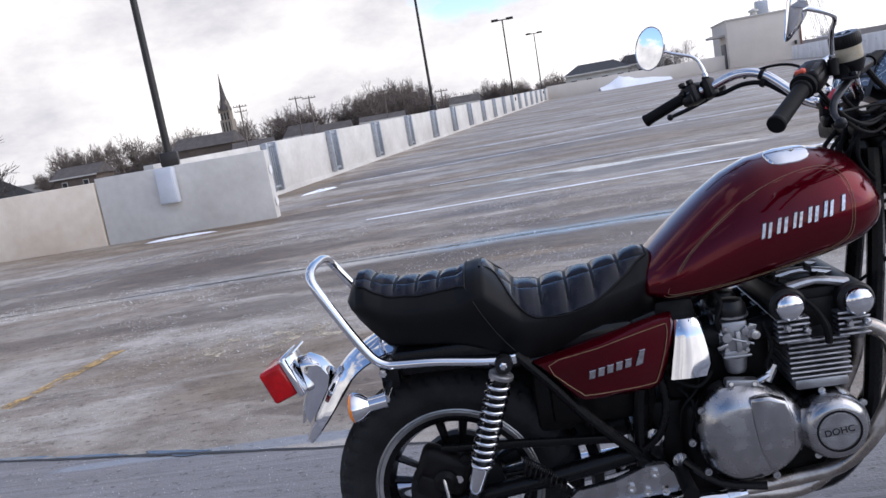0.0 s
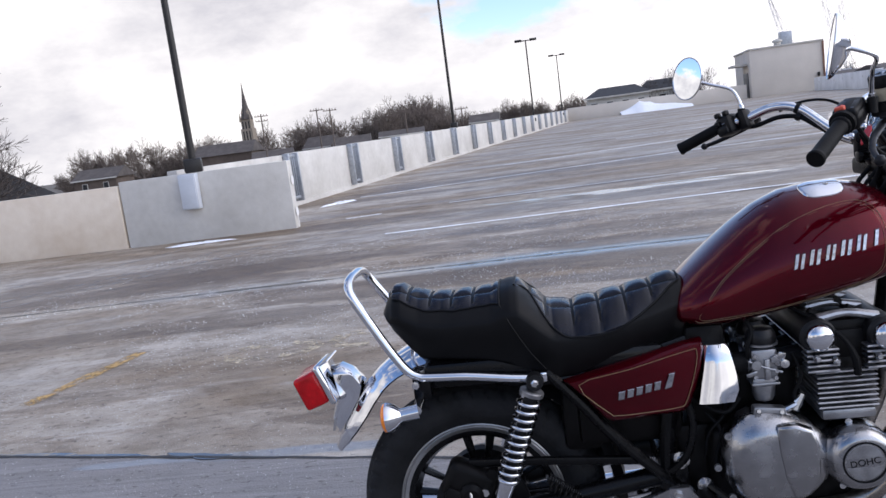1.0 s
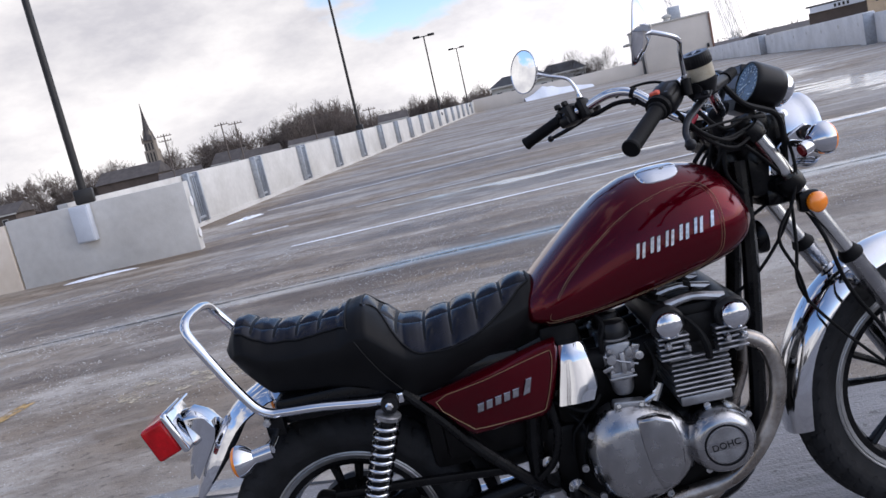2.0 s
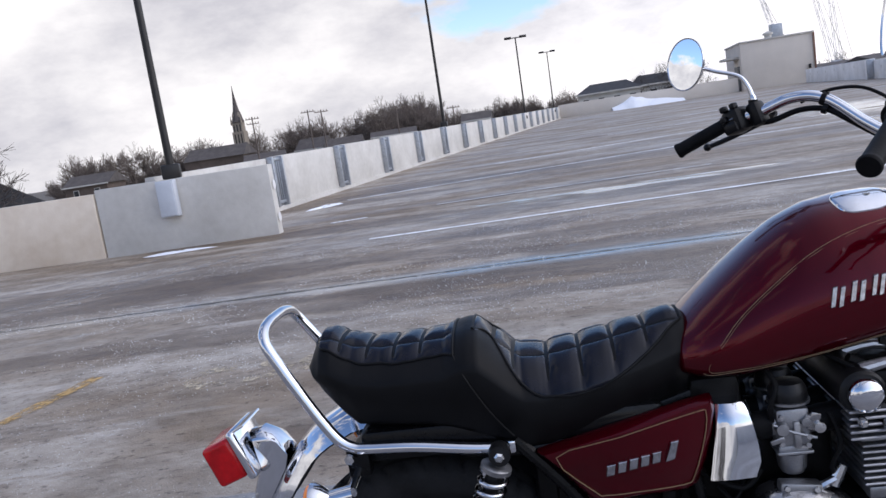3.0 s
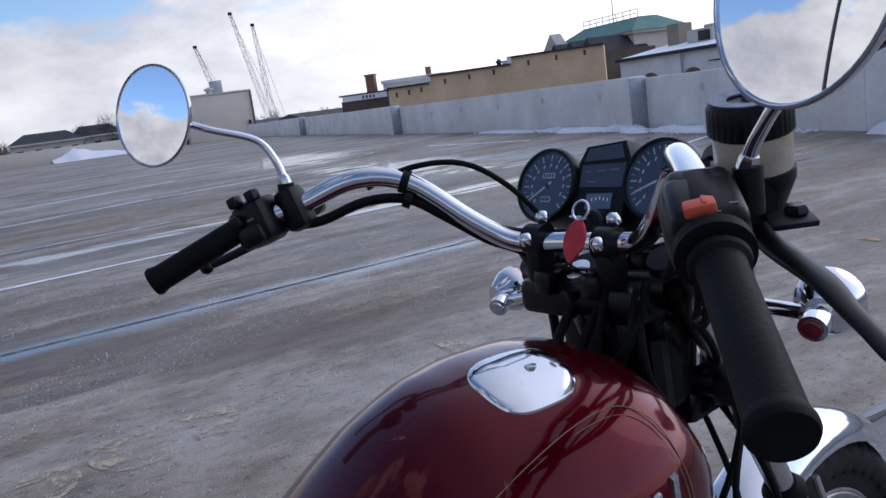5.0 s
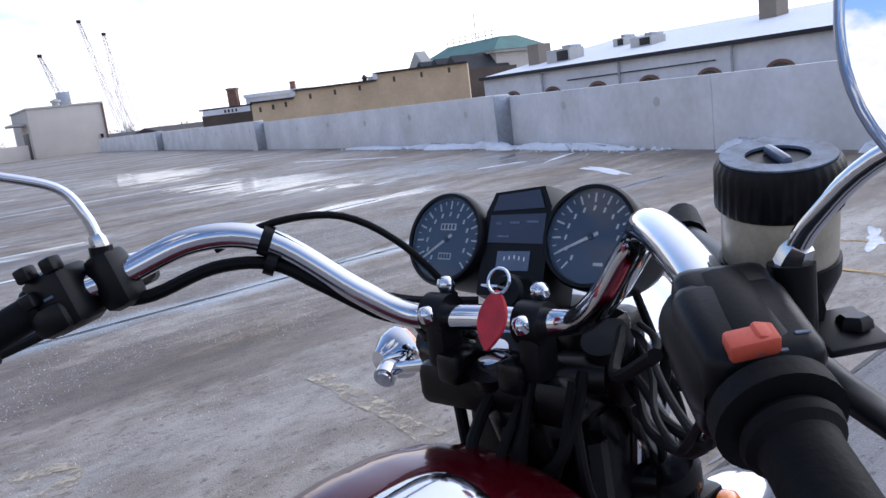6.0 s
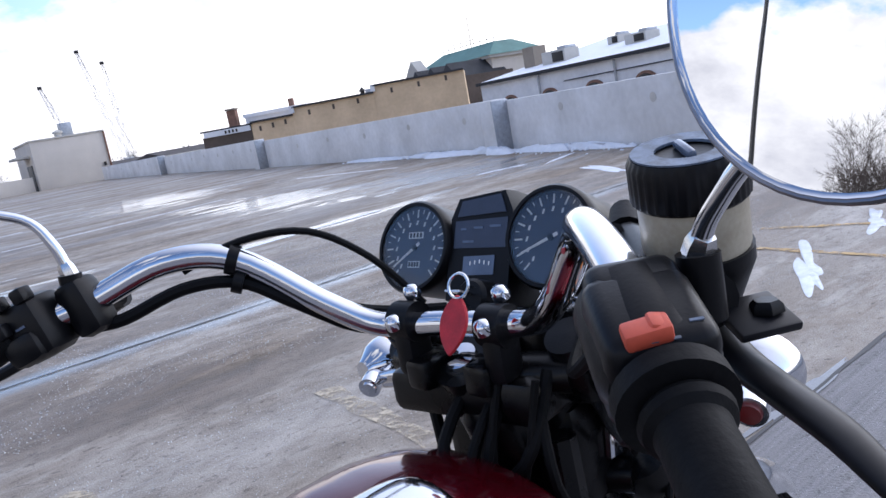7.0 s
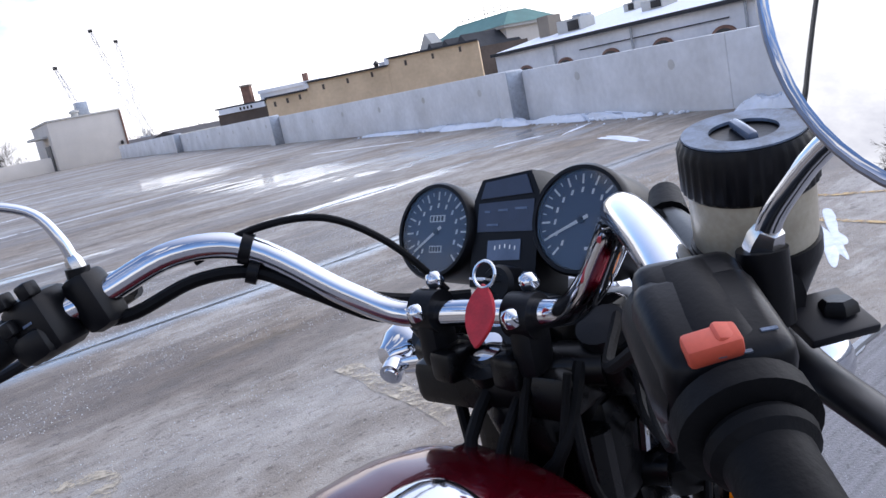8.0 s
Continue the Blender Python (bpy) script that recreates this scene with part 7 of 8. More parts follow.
def clock(w, z, label, odo):
    c = st_(0.089, w, z)
    u = stv(0, -1, 0)
    v = u.cross(GN) * -1
    if v.z < 0:
        v = -v
    body = part("clock", Shape().lathe([(0.0, -0.090), (0.030, -0.090), (0.040, -0.080), (0.046, -0.074), (0.0500, -0.060), (0.0515, -0.010), (0.0515, 0.0), (0.0490, 0.004), (0.0455, 0.004), (0.0445, -0.004), (0.0, -0.004)], c, GN, 48), PLASTIC, bike, label, 40)
    part("chrome_back", Shape().lathe([(0.0, -0.108), (0.024, -0.106), (0.036, -0.098), (0.0400, -0.088), (0.0410, -0.072)], c, GN, 40), CHROME, body, "", 50)
    part("dial", Shape().lathe([(0.0, 0.0), (0.0446, 0.0), (0.0446, 0.0008), (0.0, 0.0008)], c - GN * 0.004, GN, 40), DIAL, body, "dark blue dial with worn white markings")
    o = c - GN * 0.0028
    for k in range(25):
        a = radians(228 - 276 * k / 24)
        d = math.cos(a) * u + math.sin(a) * v
        big = k % 2 == 0
        r0, r1 = (0.0330 if big else 0.0380), 0.0420
        s = d.cross(GN) * (0.0009 if big else 0.0004)
        part("tick", Shape().plate([o + d * r0 + s, o + d * r1 + s, o + d * r1 - s, o + d * r0 - s], GN * 0.0004), MARK, body)
        if big and k < 24:
            q = o + d * 0.0275
            part("numeral_bar", Shape().plate([q + u * (a_ * 0.0011 + b_ * 0.0006) + v * b_ * 0.0024 for a_, b_ in ((-1, -1), (1, -1), (1, 1), (-1, 1))], GN * 0.0004), MARK, body)
    a = radians(216 if odo else 205)
    d = math.cos(a) * u + math.sin(a) * v
    s = d.cross(GN)
    part("needle", Shape().plate([o + GN * 0.001 - d * 0.008 + s * 0.0017, o + GN * 0.001 + d * 0.036 + s * 0.0010, o + GN * 0.001 + d * 0.036 - s * 0.0010, o + GN * 0.001 - d * 0.008 - s * 0.0017], GN * 0.0006), MARK, body)
    part("needle_hub", Shape().lathe([(0.0, 0), (0.0035, 0), (0.003, 0.0025), (0, 0.003)], o, GN, 16), PLASTIC, body)
    if odo:
        for dv, hw in ((0.0135, 0.0105), (-0.0185, 0.0085)):
            q = o + v * dv
            win = part("counter", Shape().plate([q + u * a_ * hw + v * b_ * 0.0036 for a_, b_ in ((-1, -1), (1, -1), (1, 1), (-1, 1))], GN * 0.0005), MARK, body)
            for k in range(4):
                qq = q + u * (-hw * 0.7 + hw * 0.46 * k) + GN * 0.0006
                part("digit_bar", Shape().plate([qq + u * a_ * 0.0014 + v * b_ * 0.0025 for a_, b_ in ((-1, -1), (1, -1), (1, 1), (-1, 1))], GN * 0.0003), PLASTIC, win)
    else:
        q = o - v * 0.026 + u * 0.010
        part("numeral_bar", Shape().plate([q + u * a_ * 0.005 + v * b_ * 0.0015 for a_, b_ in ((-1, -1), (1, -1), (1, 1), (-1, 1))], GN * 0.0004), MARK, body)
    glass = part("glass", Shape().lathe([(0.0, 0.0), (0.0455, 0.0), (0.0455, 0.0010), (0.0, 0.0016)], c + GN * 0.0016, GN, 40), GAUGEGLASS, body, "", 60)
    glass.visible_shadow = False
    return body


GAUGEGLASS = bpy.data.materials.new("clock_glass")
GAUGEGLASS.use_nodes = True
gp = GAUGEGLASS.node_tree.nodes["Principled BSDF"]
gp.inputs["Transmission Weight"].default_value, gp.inputs["Roughness"].default_value, gp.inputs["IOR"].default_value = 1.0, 0.03, 1.45
clock(0.116, 1.227, "round speedometer in a black housing", True)
clock(-0.060, 1.233, "round rev counter in a black housing", False)
# warning lamp panel between the clocks
u, v = stv(0, -1, 0), GN.cross(stv(0, -1, 0))
v = v if v.z > 0 else -v
pc = st_(0.095, 0.028, 1.222)
u, v = u * 1.20, v * 1.10
o = [(-0.034, -0.052), (-0.036, 0.030), (-0.028, 0.050), (0.024, 0.056), (0.034, 0.036), (0.034, -0.052)]
pod = part("warning_panel", Shape().plate([pc + u * a + v * b - GN * 0.050 for a, b in o], GN * 0.054, 0.003), PLASTIC, bike, "black panel of warning lamps with a fuel gauge")
part("visor", Shape().plate([pc + u * a + v * b + GN * 0.004 for a, b in ((-0.026, 0.030), (-0.022, 0.045), (0.019, 0.050), (0.026, 0.033))], GN * 0.0015), DIAL, pod)
part("lamp_strip", Shape().plate([pc + u * a + v * b + GN * 0.004 for a, b in ((-0.028, 0.000), (-0.028, 0.026), (0.028, 0.028), (0.028, 0.000))], GN * 0.001), DIAL, pod)
for a, b, w_ in ((-0.018, 0.018, 0.003), (-0.002, 0.019, 0.005), (0.016, 0.020, 0.006), (-0.012, 0.006, 0.006)):
    part("label_bar", Shape().plate([pc + u * (a + s1 * w_) + v * (b + s2 * 0.0011) + GN * 0.0052 for s1, s2 in ((-1, -1), (1, -1), (1, 1), (-1, 1))], GN * 0.0004), WINDOW, pod)
fg_ = part("fuel_gauge", Shape().plate([pc + u * a + v * b + GN * 0.004 for a, b in ((-0.016, -0.026), (-0.016, -0.008), (0.017, -0.007), (0.017, -0.025))], GN * 0.001), WINDOW, pod)
for k in range(5):
    a = -0.008 + 0.005 * k
    part("tick", Shape().plate([pc + u * (a + s1 * 0.0005) + v * (-0.013 - 0.0008 * abs(k - 2) + s2 * 0.0018) + GN * 0.0052 for s1, s2 in ((-1, -1), (1, -1), (1, 1), (-1, 1))], GN * 0.0004), MARK, fg_)
u, v = u / 1.20, v / 1.10
lock_c = st_(0.060, 0.0, 1.228) - v * 0.046 + GN * 0.006
lk = part("ignition_lock", Shape().lathe([(0.018, -0.02), (0.018, 0.004), (0.015, 0.008), (0.010, 0.008), (0.009, 0.005), (0.0, 0.005)], lock_c, GN, 28), PLASTIC, bike)
part("key", Shape().plate([lock_c + u * a + v * 0.001 + GN * b for a, b in ((-0.004, 0.003), (-0.004, 0.018), (-0.009, 0.022), (-0.009, 0.034), (0.009, 0.034), (0.009, 0.022), (0.004, 0.018), (0.004, 0.003))], v * 0.002), STEEL, lk)
ringc = Vector((1.063, -0.003, 1.217))
part("key_ring", Shape().tube([ringc + 0.011 * (math.cos(t) * u + math.sin(t) * v) for t in (2 * math.pi * k / 20 for k in range(20))], 0.0015, 6, closed=True), STEEL, lk)
fob = []
for t in np.linspace(0, 2 * math.pi, 33)[:-1]:
    b = 0.5 - 0.5 * math.cos(t)
    hw = 0.0150 * math.sin(math.pi * b ** 0.92) ** 0.75 if 0 < b < 1 else 0.0
    fob.append(Vector((1.062, -0.002, 1.209)).lerp(Vector((1.036, -0.008, 1.163)), b) + u * (hw * (1 if t < math.pi else -1)))
part("key_fob", Shape().plate(fob, GN * 0.003, 0.001), FOB, lk, "red leather key fob")

# handlebar
BAR = [(-0.360, 0.350, 1.188), (-0.269, 0.300, 1.233), (-0.204, 0.258, 1.252), (-0.147, 0.214, 1.274), (-0.097, 0.173, 1.263), (-0.048, 0.120, 1.207), (-0.020, 0.087, 1.179), (-0.006, 0.058, 1.173), (-0.003, 0.001, 1.176), (-0.003, -0.055, 1.177),
       (-0.004, -0.085, 1.180), (-0.015, -0.110, 1.190), (-0.044, -0.150, 1.222), (-0.076, -0.191, 1.265), (-0.112, -0.220, 1.283), (-0.179, -0.276, 1.272), (-0.255, -0.335, 1.240), (-0.362, -0.428, 1.185)]
bar = part("handlebar", Shape().tube([st_(*p) for p in BAR], 0.0122, 20, 6), CHROME, bike, "high pulled-back chrome handlebar", 70)
for w in (0.053, -0.053):
    cl = part("bar_clamp", Shape().box(st_(-0.003, w, 1.152), (0.034, 0.024, 0.056), 0.008, Matrix.Rotation(radians(9), 3, "Z")).lathe([(0, -0.013), (0.0195, -0.013), (0.0195, 0.013), (0, 0.013)], st_(-0.004, w, 1.176), stv(0, 1, 0), 24), PLASTIC, bike, "black handlebar clamp with chrome bolts")
    for ds, dz in ((0.008, 0.017), (-0.024, -0.004)):
        part("clamp_bolt", Shape().lathe([(0.0085, -0.004), (0.0085, 0.003), (0.006, 0.007), (0.0, 0.009)], st_(ds, w, 1.184 + dz), stv(-0.45, 0, 0.9), 16), CHROME, cl, "", 60)


def grip(a, b, side):
    a, b = Vector(a), Vector(b)
    d = (b - a).normalized()
    ln = (b - a).length
    prof = [(0.0, 0.0), (0.0185, 0.0), (0.0200, 0.003), (0.0190, 0.007), (0.0158, 0.010)]
    prof += [(0.0154, 0.014), (0.0157, ln * 0.35), (0.0159, ln * 0.7), (0.0161, ln - 0.014)]
    prof += [(0.0168, ln - 0.010), (0.0180, ln - 0.006), (0.0180, ln - 0.003), (0.0165, ln), (0.0, ln)]
    g = part("grip", Shape().lathe(prof, a, d, 28), RUBBER, bar, "smooth worn black rubber grip", 30)
    return g


grip(st_(-0.262, 0.296, 1.236), st_(-0.364, 0.352, 1.186), 1)
grip(st_(-0.262, -0.342, 1.237), st_(-0.366, -0.432, 1.183), -1)
# left controls
RL = Matrix.Rotation(radians(9 + 28), 3, "Z") @ Matrix.Rotation(radians(-20), 3, "X")
RR = Matrix.Rotation(radians(9 - 40), 3, "Z") @ Matrix.Rotation(radians(20), 3, "X")
lc = part("switch_housing", Shape().box(st_(-0.243, 0.284, 1.240), (0.050, 0.048, 0.058), 0.012, RL).box(st_(-0.250, 0.280, 1.226), (0.046, 0.040, 0.030), 0.010, RL), PLASTIC, bar, "black switch housing")
for ds, dw, dz in ((-0.028, 0.004, 0.028), (-0.012, -0.012, 0.034), (-0.030, 0.000, 0.005)):
    part("switch", Shape().box(st_(-0.243 + ds, 0.284 + dw, 1.240 + dz), (0.016, 0.014, 0.014), 0.003, RL), PLASTIC, lc)
for k in range(3):
    part("label_bar", Shape().box(st_(-0.2635, 0.270, 1.246 - 0.007 * k), (0.003, 0.010, 0.0022), 0.0, RL), WINDOW, lc)
part("lever_perch", Shape().box(st_(-0.207, 0.259, 1.250), (0.036, 0.032, 0.056), 0.010, RL).tube([st_(-0.200, 0.262, 1.254), st_(-0.168, 0.275, 1.248)], 0.012, 10), PLASTIC, bar)
part("clutch_lever", Shape().tube([st_(-0.165, 0.272, 1.246), st_(-0.180, 0.320, 1.225), st_(-0.235, 0.362, 1.198), st_(-0.275, 0.385, 1.184)], [0.010, 0.008, 0.006, 0.0055], 10, 3).lathe([(0.0, -0.010), (0.007, -0.007), (0.010, 0), (0.007, 0.007), (0.0, 0.010)], st_(-0.279, 0.387, 1.183), (0, 0, 1), 16), BLACKLEVER, bar)
# right controls
gx_ = (st_(-0.366, -0.432, 1.183) - st_(-0.262, -0.342, 1.237)).normalized()
gy_ = Vector((0, 0, 1)).cross(gx_).normalized()
GRIPTURN = Matrix((gx_, gy_, gx_.cross(gy_))).transposed()
rc = part("switch_housing", Shape().lathe([(0.0, -0.034), (0.022, -0.034), (0.0265, -0.028), (0.0275, 0.018), (0.024, 0.026), (0.0, 0.026)], st_(-0.228, -0.312, 1.252), st_(-0.366, -0.432, 1.183) - st_(-0.262, -0.342, 1.237), 28).box(st_(-0.230, -0.314, 1.2525), (0.056, 0.049, 0.048), 0.009, GRIPTURN, 3).box(st_(-0.212, -0.300, 1.262), (0.030, 0.044, 0.046), 0.008, GRIPTURN, 3), PLASTIC, bar, "black switch housing with a red stop switch")
part("stop_switch", Shape().box((0.878, -0.331, 1.2685), (0.011, 0.020, 0.009), 0.002, GRIPTURN @ Matrix.Rotation(radians(8), 3, "X")).box((0.8815, -0.334, 1.271), (0.010, 0.009, 0.007), 0.002, GRIPTURN @ Matrix.Rotation(radians(-14), 3, "X")), SWITCH, rc, "faded red stop switch")
for da, db, lb in ((0.017, 0.015, 0.006), (0.026, 0.004, 0.003), (0.026, -0.005, 0.003)):
    part("label_bar", Shape().box(st_(-0.230, -0.314, 1.2525) + gx_ * da + gy_ * db + gx_.cross(gy_) * 0.0242, (0.0016, lb, 0.0006), 0.0, GRIPTURN), LABEL, rc)
part("throttle_flange", Shape().lathe([(0.018, 0), (0.0255, 0.002), (0.0255, 0.012), (0.018, 0.014)], st_(-0.252, -0.332, 1.243), st_(-0.366, -0.432, 1.183) - st_(-0.262, -0.342, 1.237), 28), RUBBER, rc)
# brake master cylinder
rv = Vector((0.983, -0.291, 0))
TIP = Matrix.Rotation(radians(13), 3, Vector((0.54, -0.84, 0)))


def tipped(x, y, z):
    """The reservoir leans back with the turned bar."""
    o = Vector((rv.x, rv.y, 1.298))
    return o + TIP @ (Vector((x, y, z)) - o)


mc = part("brake_reservoir", Shape().lathe([(0.0, 0.0), (0.0258, 0.0), (0.0276, 0.006), (0.0276, 0.032), (0.0, 0.032)], (rv.x, rv.y, 1.272), (0.03, 0, 1), 36).mapped(tipped), RESERVOIR, bar, "yellowed translucent brake fluid reservoir", 50)
part("reservoir_base", Shape().lathe([(0.0, -0.030), (0.020, -0.028), (0.026, -0.012), (0.0290, -0.004), (0.0290, 0.004), (0.0, 0.004)], (rv.x, rv.y, 1.272), (0.03, 0, 1), 32).mapped(tipped), PLASTIC, mc)
cp = Shape().lathe([(0.0280, 0.0), (0.0298, 0.002), (0.0298, 0.021), (0.0278, 0.0255), (0.020, 0.0260), (0.017, 0.0240), (0.0, 0.0240)], (rv.x, rv.y, 1.303), (0.03, 0, 1), 144)


def ribbed(x, y, z):
    """Fine grip ribs round the cap."""
    d = Vector((x - rv.x, y - rv.y, 0))
    if d.length > 0.0290 and z < 1.3255:
        d *= 1 + 0.010 * math.cos(36 * math.atan2(d.y, d.x))
    return Vector((rv.x + d.x, rv.y + d.y, z))


cp.mapped(ribbed).mapped(tipped)
capo = part("reservoir_cap", cp, PLASTIC, mc, "black ribbed screw cap", 40)
part("cap_ridge", Shape().box((rv.x, rv.y, 1.3290), (0.024, 0.005, 0.005), 0.002, Matrix.Rotation(radians(50), 3, "Z")).mapped(tipped), WINDOW, capo)
part("cap_ring", Shape().lathe([(0.0150, -0.0015), (0.0268, -0.0005), (0.0268, 0.0004), (0.0150, 0.0000), (0.0150, -0.0015)], (rv.x, rv.y, 1.3293), (0.03, 0, 1), 36, False).mapped(tipped), LABEL, capo, "worn pale print ring")
part("master_cylinder", Shape().tube([st_(-0.170, -0.318, 1.255), st_(-0.105, -0.262, 1.252), st_(-0.050, -0.215, 1.260)], [0.015, 0.016, 0.012], 14).box(st_(-0.150, -0.295, 1.258), (0.040, 0.040, 0.030), 0.008, RR), PLASTIC, bar)
part("banjo_bolt", Shape().tube([st_(-0.045, -0.212, 1.262), st_(-0.018, -0.198, 1.272)], [0.014, 0.011], 14), RUBBER, bar)
lever = part("brake_lever", Shape().tube([(0.980, -0.296, 1.233), (0.957, -0.327, 1.225), (0.928, -0.378, 1.216), (0.911, -0.405, 1.207), (0.900, -0.426, 1.198), (0.893, -0.444, 1.188), (0.888, -0.468, 1.180), (0.880, -0.500, 1.174)], [0.0110, 0.0106, 0.0096, 0.0076, 0.0066, 0.0062, 0.0058, 0.0056], 14, 4, flat=0.5), BLACKLEVER, bar, "worn black brake lever with a ball end", 60)
part("lever_ball", Shape().lathe([(0.0, -0.011), (0.008, -0.008), (0.011, 0), (0.008, 0.008), (0.0, 0.011)], (0.880, -0.508, 1.173), (0, 0, 1), 20), BLACKLEVER, lever, "", 70)
part("pivot_plate", Shape().box((0.974, -0.324, 1.2445), (0.032, 0.030, 0.005), 0.0015, RR), BLACKLEVER, lever)
part("lever_bolt", Shape().lathe([(0, 0), (0.0085, 0), (0.0080, 0.004), (0.006, 0.006), (0, 0.006)], (0.978, -0.328, 1.246), (0, 0, 1), 6), PLASTIC, lever)


def mirror(centre, az, el, stem, base, label, size=1.0):
    n = Vector((math.cos(radians(az)) * math.cos(radians(el)), math.sin(radians(az)) * math.cos(radians(el)), math.sin(radians(el))))
    c = Vector(centre)
    back = part("mirror", Shape().lathe([(r * size, h) for r, h in ((0.0, -0.030), (0.016, -0.028), (0.040, -0.018), (0.060, -0.006), (0.0655, 0.0), (0.0660, 0.003), (0.0640, 0.0045), (0.0625, 0.003), (0.0, 0.003))], c, n, 56), CHROME, bar, label, 50)
    prof = [(0.0642 * size * math.sqrt(1 - k / 10), 0.0030 + 0.0016 * k / 10) for k in range(11)]
    part("mirror_glass", Shape().lathe(prof, c, n, 72), MIRROR, back, "round mirror glass", 89)
    part("bezel", Shape().lathe([(r * size, h) for r, h in ((0.0638, 0.0028), (0.0658, 0.0028), (0.0658, 0.0042), (0.0650, 0.0046), (0.0641, 0.0042), (0.0638, 0.0028))], c, n, 56, False), BEZEL, back)
    part("stem", Shape().tube([base, *stem, c - n * 0.020], [0.0056, 0.0050, 0.0045, 0.0043, 0.0046][: len(stem) + 2], 14, 6), CHROME, back, "bent chrome mirror stem", 60)
    b = Vector(base)
    part("locknut", Shape().lathe([(0, -0.002), (0.0076, -0.002), (0.0076, 0.006), (0.006, 0.011), (0, 0.011)], b, Vector(stem[0]) - b, 6), STEEL, back)
    part("mount", Shape().tube([b - Vector((0, 0, 0.032)), b], 0.0105, 14), PLASTIC, back)
    return back


mirror((0.700, 0.300, 1.381), 211, 9, [(0.822, 0.262, 1.310), (0.805, 0.272, 1.338), (0.755, 0.288, 1.358)], (0.828, 0.258, 1.282), "round chrome mirror on the left of the bar", 0.90)
mirror((0.8352, -0.4385, 1.3890), 165.2, 10.0, [(0.942, -0.328, 1.305), (0.930, -0.366, 1.336), (0.905, -0.446, 1.362)], (0.947, -0.314, 1.283), "round chrome mirror on the right of the bar", 0.925)

# cables and hoses


def cable(name, pts, r=0.0036, mat=RUBBER):
    return part(name, Shape().tube(pts, r, 8, 5), mat, bike)


cable("clutch_cable", [st_(-0.214, 0.262, 1.230), st_(-0.185, 0.240, 1.230), st_(-0.140, 0.205, 1.246), st_(-0.100, 0.172, 1.242), st_(-0.070, 0.140, 1.215), st_(-0.03, 0.115, 1.180), st_(0.03, 0.09, 1.135), st_(0.02, 0.06, 1.02)], 0.0062)
cable("throttle_cable", [st_(-0.135, 0.205, 1.262), st_(-0.092, 0.168, 1.280), st_(-0.040, 0.130, 1.276), st_(0.005, 0.098, 1.238), st_(0.04, 0.07, 1.18)], 0.0036)
part("cable_tie", Shape().lathe([(0.0128, -0.005), (0.0150, -0.005), (0.0150, 0.005), (0.0128, 0.005), (0.0128, -0.005)], st_(-0.099, 0.1745, 1.264), st_(-0.075, 0.150, 1.243) - st_(-0.125, 0.197, 1.276), 20, False).lathe([(0.009, -0.005), (0.011, -0.005), (0.011, 0.005), (0.009, 0.005), (0.009, -0.005)], st_(-0.100, 0.172, 1.242), st_(-0.075, 0.150, 1.243) - st_(-0.125, 0.197, 1.276), 16, False), PLASTIC, bike)
cable("wiring_loom", [st_(-0.03, 0.135, 1.196), st_(0.01, 0.10, 1.178), st_(0.05, 0.05, 1.17)], 0.008)
cable("brake_hose", [st_(-0.068, -0.215, 1.270), st_(-0.024, -0.196, 1.220), st_(0.021, -0.170, 1.190), st_(0.102, -0.130, 1.157), st_(0.128, -0.110, 1.110), st_(0.14, -0.085, 1.02), st_(0.16, -0.07, 0.94)], 0.0066)
cable("brake_hose", [st_(0.16, -0.07, 0.94), st_(0.19, -0.115, 0.84), st_(0.23, -0.125, 0.70), st_(0.33, -0.11, 0.55), st_(0.38, -0.10, 0.48)], 0.0052)
cable("throttle_cable", [st_(-0.21, -0.305, 1.225), st_(-0.14, -0.26, 1.165), st_(-0.05, -0.19, 1.128), st_(0.03, -0.12, 1.128), st_(0.06, -0.06, 1.09), st_(0.0, -0.03, 0.98), st_(-0.15, -0.04, 0.86)], 0.0042)
cable("throttle_cable", [st_(-0.205, -0.300, 1.222), st_(-0.12, -0.24, 1.145), st_(-0.02, -0.16, 1.105), st_(0.06, -0.10, 1.115), st_(0.05, -0.03, 1.05)], 0.0040)
cable("wiring", [st_(-0.12, -0.22, 1.205), st_(-0.03, -0.14, 1.15), st_(0.06, -0.10, 1.16), st_(0.10, -0.04, 1.13)], 0.0050)
cable("wiring", [st_(0.02, -0.13, 1.10), st_(0.08, -0.12, 1.04), st_(0.12, -0.09, 0.99), st_(0.08, -0.05, 0.93), st_(-0.02, -0.06, 0.90)], 0.0045)
cable("wiring", [st_(0.0, -0.08, 1.12), st_(-0.02, -0.10, 1.04), st_(0.03, -0.09, 0.96), st_(0.0, -0.07, 0.88)], 0.0050)
cable("speedometer_cable", [st_(0.13, 0.06, 1.17), st_(0.19, 0.02, 1.0), st_(0.12, -0.11, 0.85), st_(0.10, -0.13, 0.74), st_(0.18, -0.12, 0.62), st_(0.37, -0.09, 0.42)], 0.0042)
cable("tachometer_cable", [st_(0.13, -0.08, 1.17), st_(0.14, -0.12, 1.02), st_(0.09, -0.13, 0.90), st_(0.02, -0.11, 0.80), st_(-0.05, -0.08, 0.74)], 0.0042)
cable("wiring", [st_(0.10, -0.135, 0.93), st_(0.055, -0.15, 0.87), st_(0.09, -0.15, 0.78), st_(0.11, -0.14, 0.70)], 0.0040)
part("connector_block", Shape().box(st_(0.11, 0.0, 1.085), (0.09, 0.13, 0.10), 0.02, Matrix.Rotation(radians(9), 3, "Z")), PLASTIC, bike)
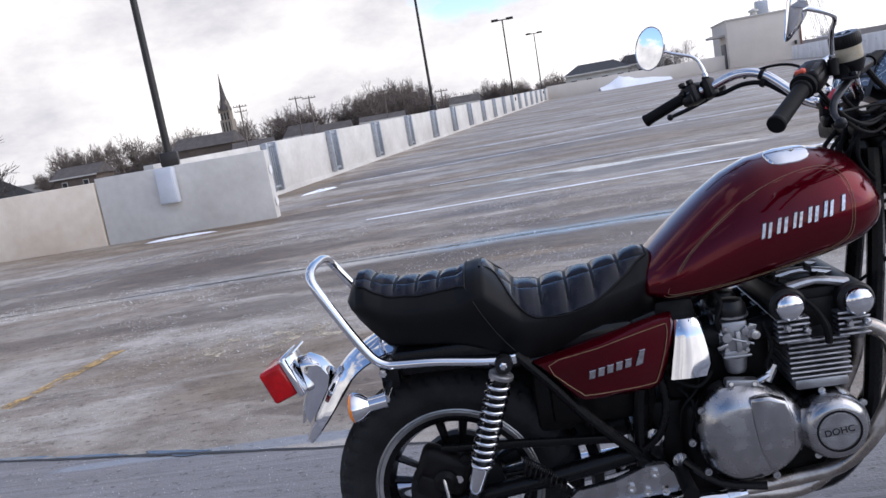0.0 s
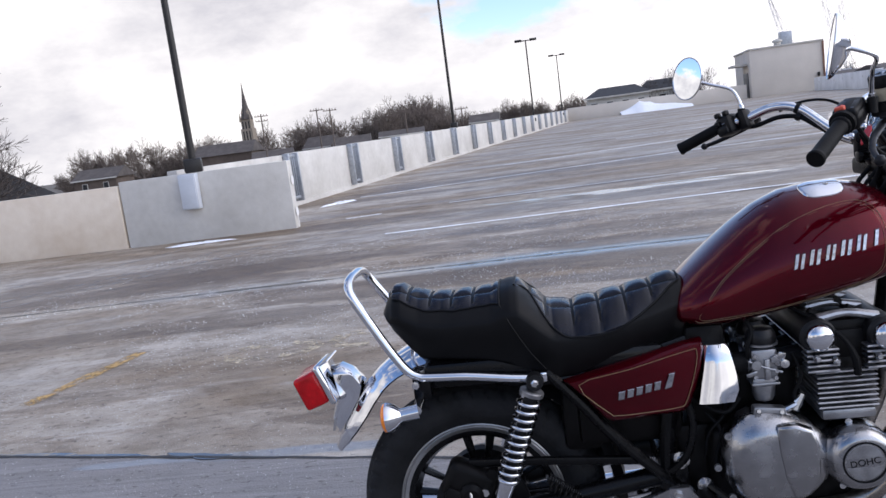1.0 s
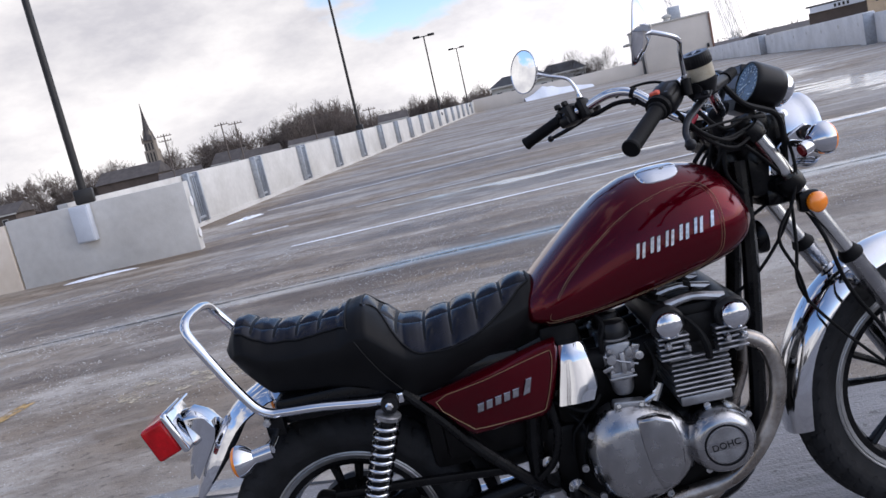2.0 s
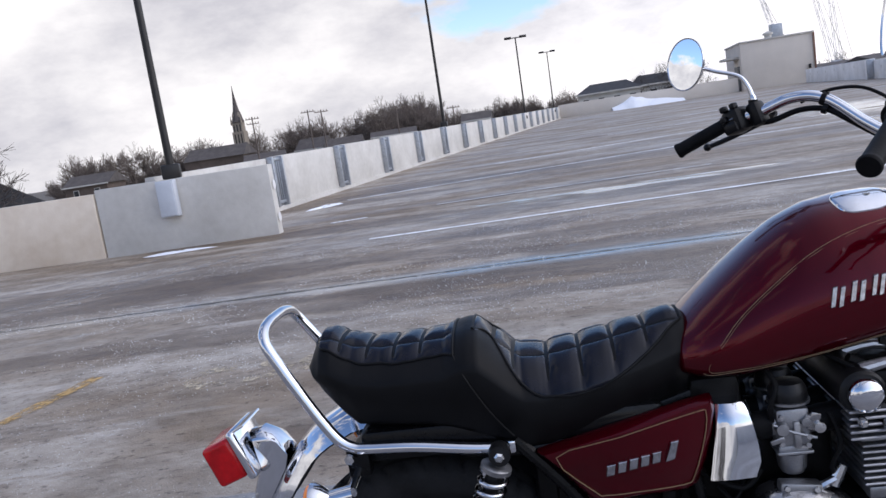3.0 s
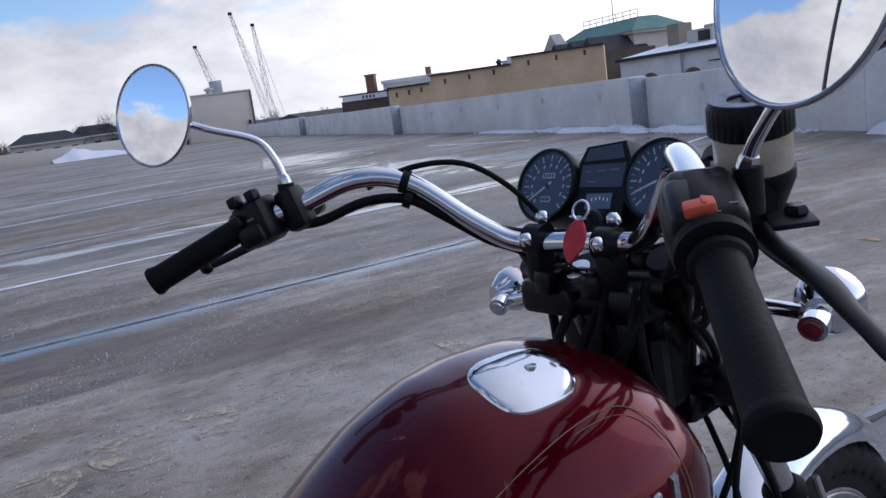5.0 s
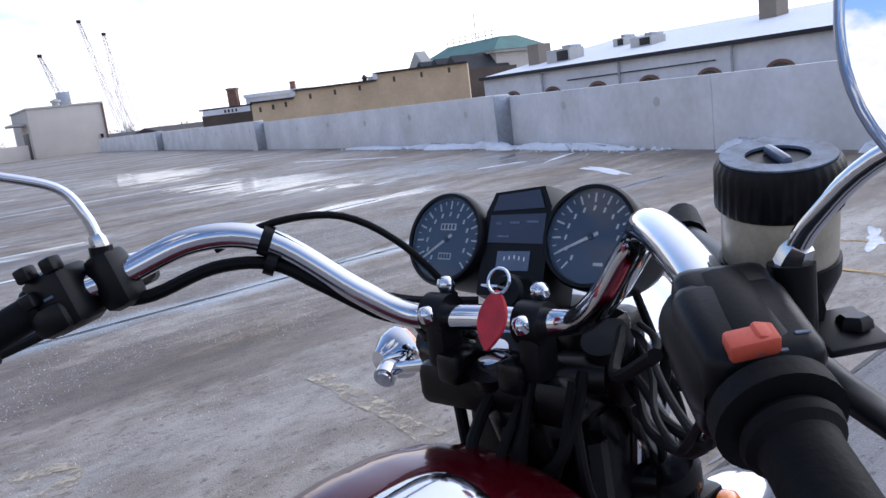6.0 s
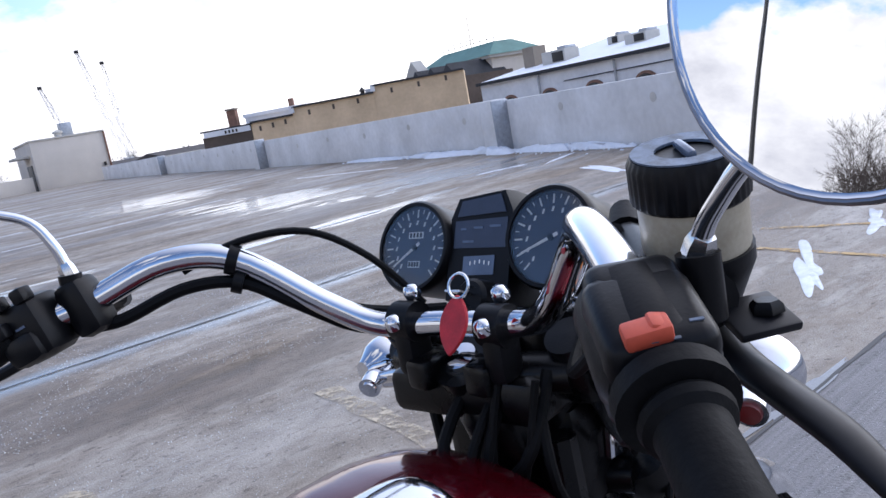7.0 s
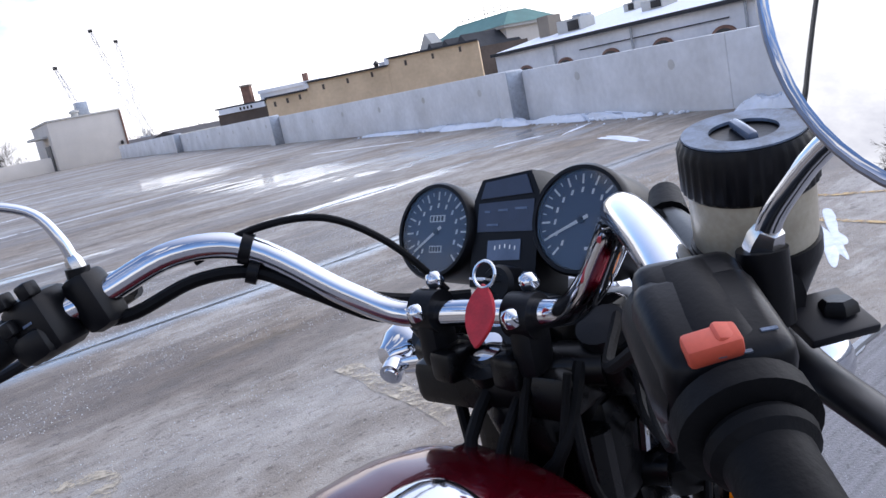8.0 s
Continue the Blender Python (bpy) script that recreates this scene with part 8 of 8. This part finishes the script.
part("horn", Shape().lathe([(0.0, -0.03), (0.025, -0.028), (0.040, -0.010), (0.042, 0.006), (0.030, 0.012), (0.0, 0.010)], (1.150, 0.0, 0.86), (1, 0.1, 0.1), 28), BLACK, bike)
for side in (-1, 1):
    part("steering_stop", Shape().box(st_(-0.005, side * 0.035, 1.128), (0.04, 0.03, 0.03), 0.006), BLACK, bike)

# dark bulk of brackets, cable bundles and fork sleeves under the clocks
TURN9 = Matrix.Rotation(radians(9), 3, "Z")
part("upper_yoke", Shape().box(st_(0.045, 0.0, 1.105), (0.12, 0.175, 0.045), 0.012, TURN9), BLACK, bike, "black steering yoke")
part("headlamp_bucket_stay", Shape().box(st_(0.10, 0.0, 1.02), (0.11, 0.165, 0.12), 0.02, TURN9), BLACK, bike)
part("lower_yoke", Shape().box(st_(0.120, 0.0, 0.955), (0.08, 0.17, 0.045), 0.012, TURN9), BLACK, bike)
bundle = random.Random(31)
for k in range(7):
    a = bundle.uniform(-0.09, 0.03)
    b = bundle.uniform(-0.07, 0.04)
    pts = [st_(-0.01 + bundle.uniform(-0.02, 0.03), a, 1.13), st_(-0.035 + bundle.uniform(-0.02, 0.02), a * 0.9, 1.06), st_(-0.02 + bundle.uniform(-0.02, 0.03), b, 0.99), st_(0.01 + bundle.uniform(-0.03, 0.03), b * 0.8, 0.92), st_(-0.04, b, 0.86)]
    cable("wiring", pts, bundle.choice((0.0035, 0.0045, 0.006)))
cable("throttle_cable", [st_(-0.195, -0.285, 1.210), st_(-0.167, -0.270, 1.176), st_(-0.116, -0.230, 1.169), st_(-0.041, -0.180, 1.167), st_(0.025, -0.150, 1.162), st_(0.095, -0.100, 1.150)], 0.0030)
cable("throttle_cable", [st_(-0.190, -0.280, 1.205), st_(-0.145, -0.249, 1.164), st_(-0.124, -0.231, 1.148), st_(-0.047, -0.180, 1.132), st_(0.012, -0.150, 1.138), st_(0.065, -0.110, 1.145)], 0.0030)
# black clamp and plugs between the fork and the head lamp
part("fork_clamp", Shape().box(st_(0.075, -0.062, 1.130), (0.075, 0.050, 0.062), 0.012, TURN9), BLACK, bike)
part("fork_clamp", Shape().box(st_(0.135, -0.050, 1.105), (0.060, 0.050, 0.090), 0.014, TURN9), BLACK, bike)
part("steering_head_cover", Shape().lathe([(0.0, -0.085), (0.030, -0.080), (0.034, -0.060), (0.034, 0.050), (0.028, 0.060), (0.0, 0.062)], st_(0.030, -0.020, 1.045), (-0.35, 0, 1), 28), BLACK, bike)
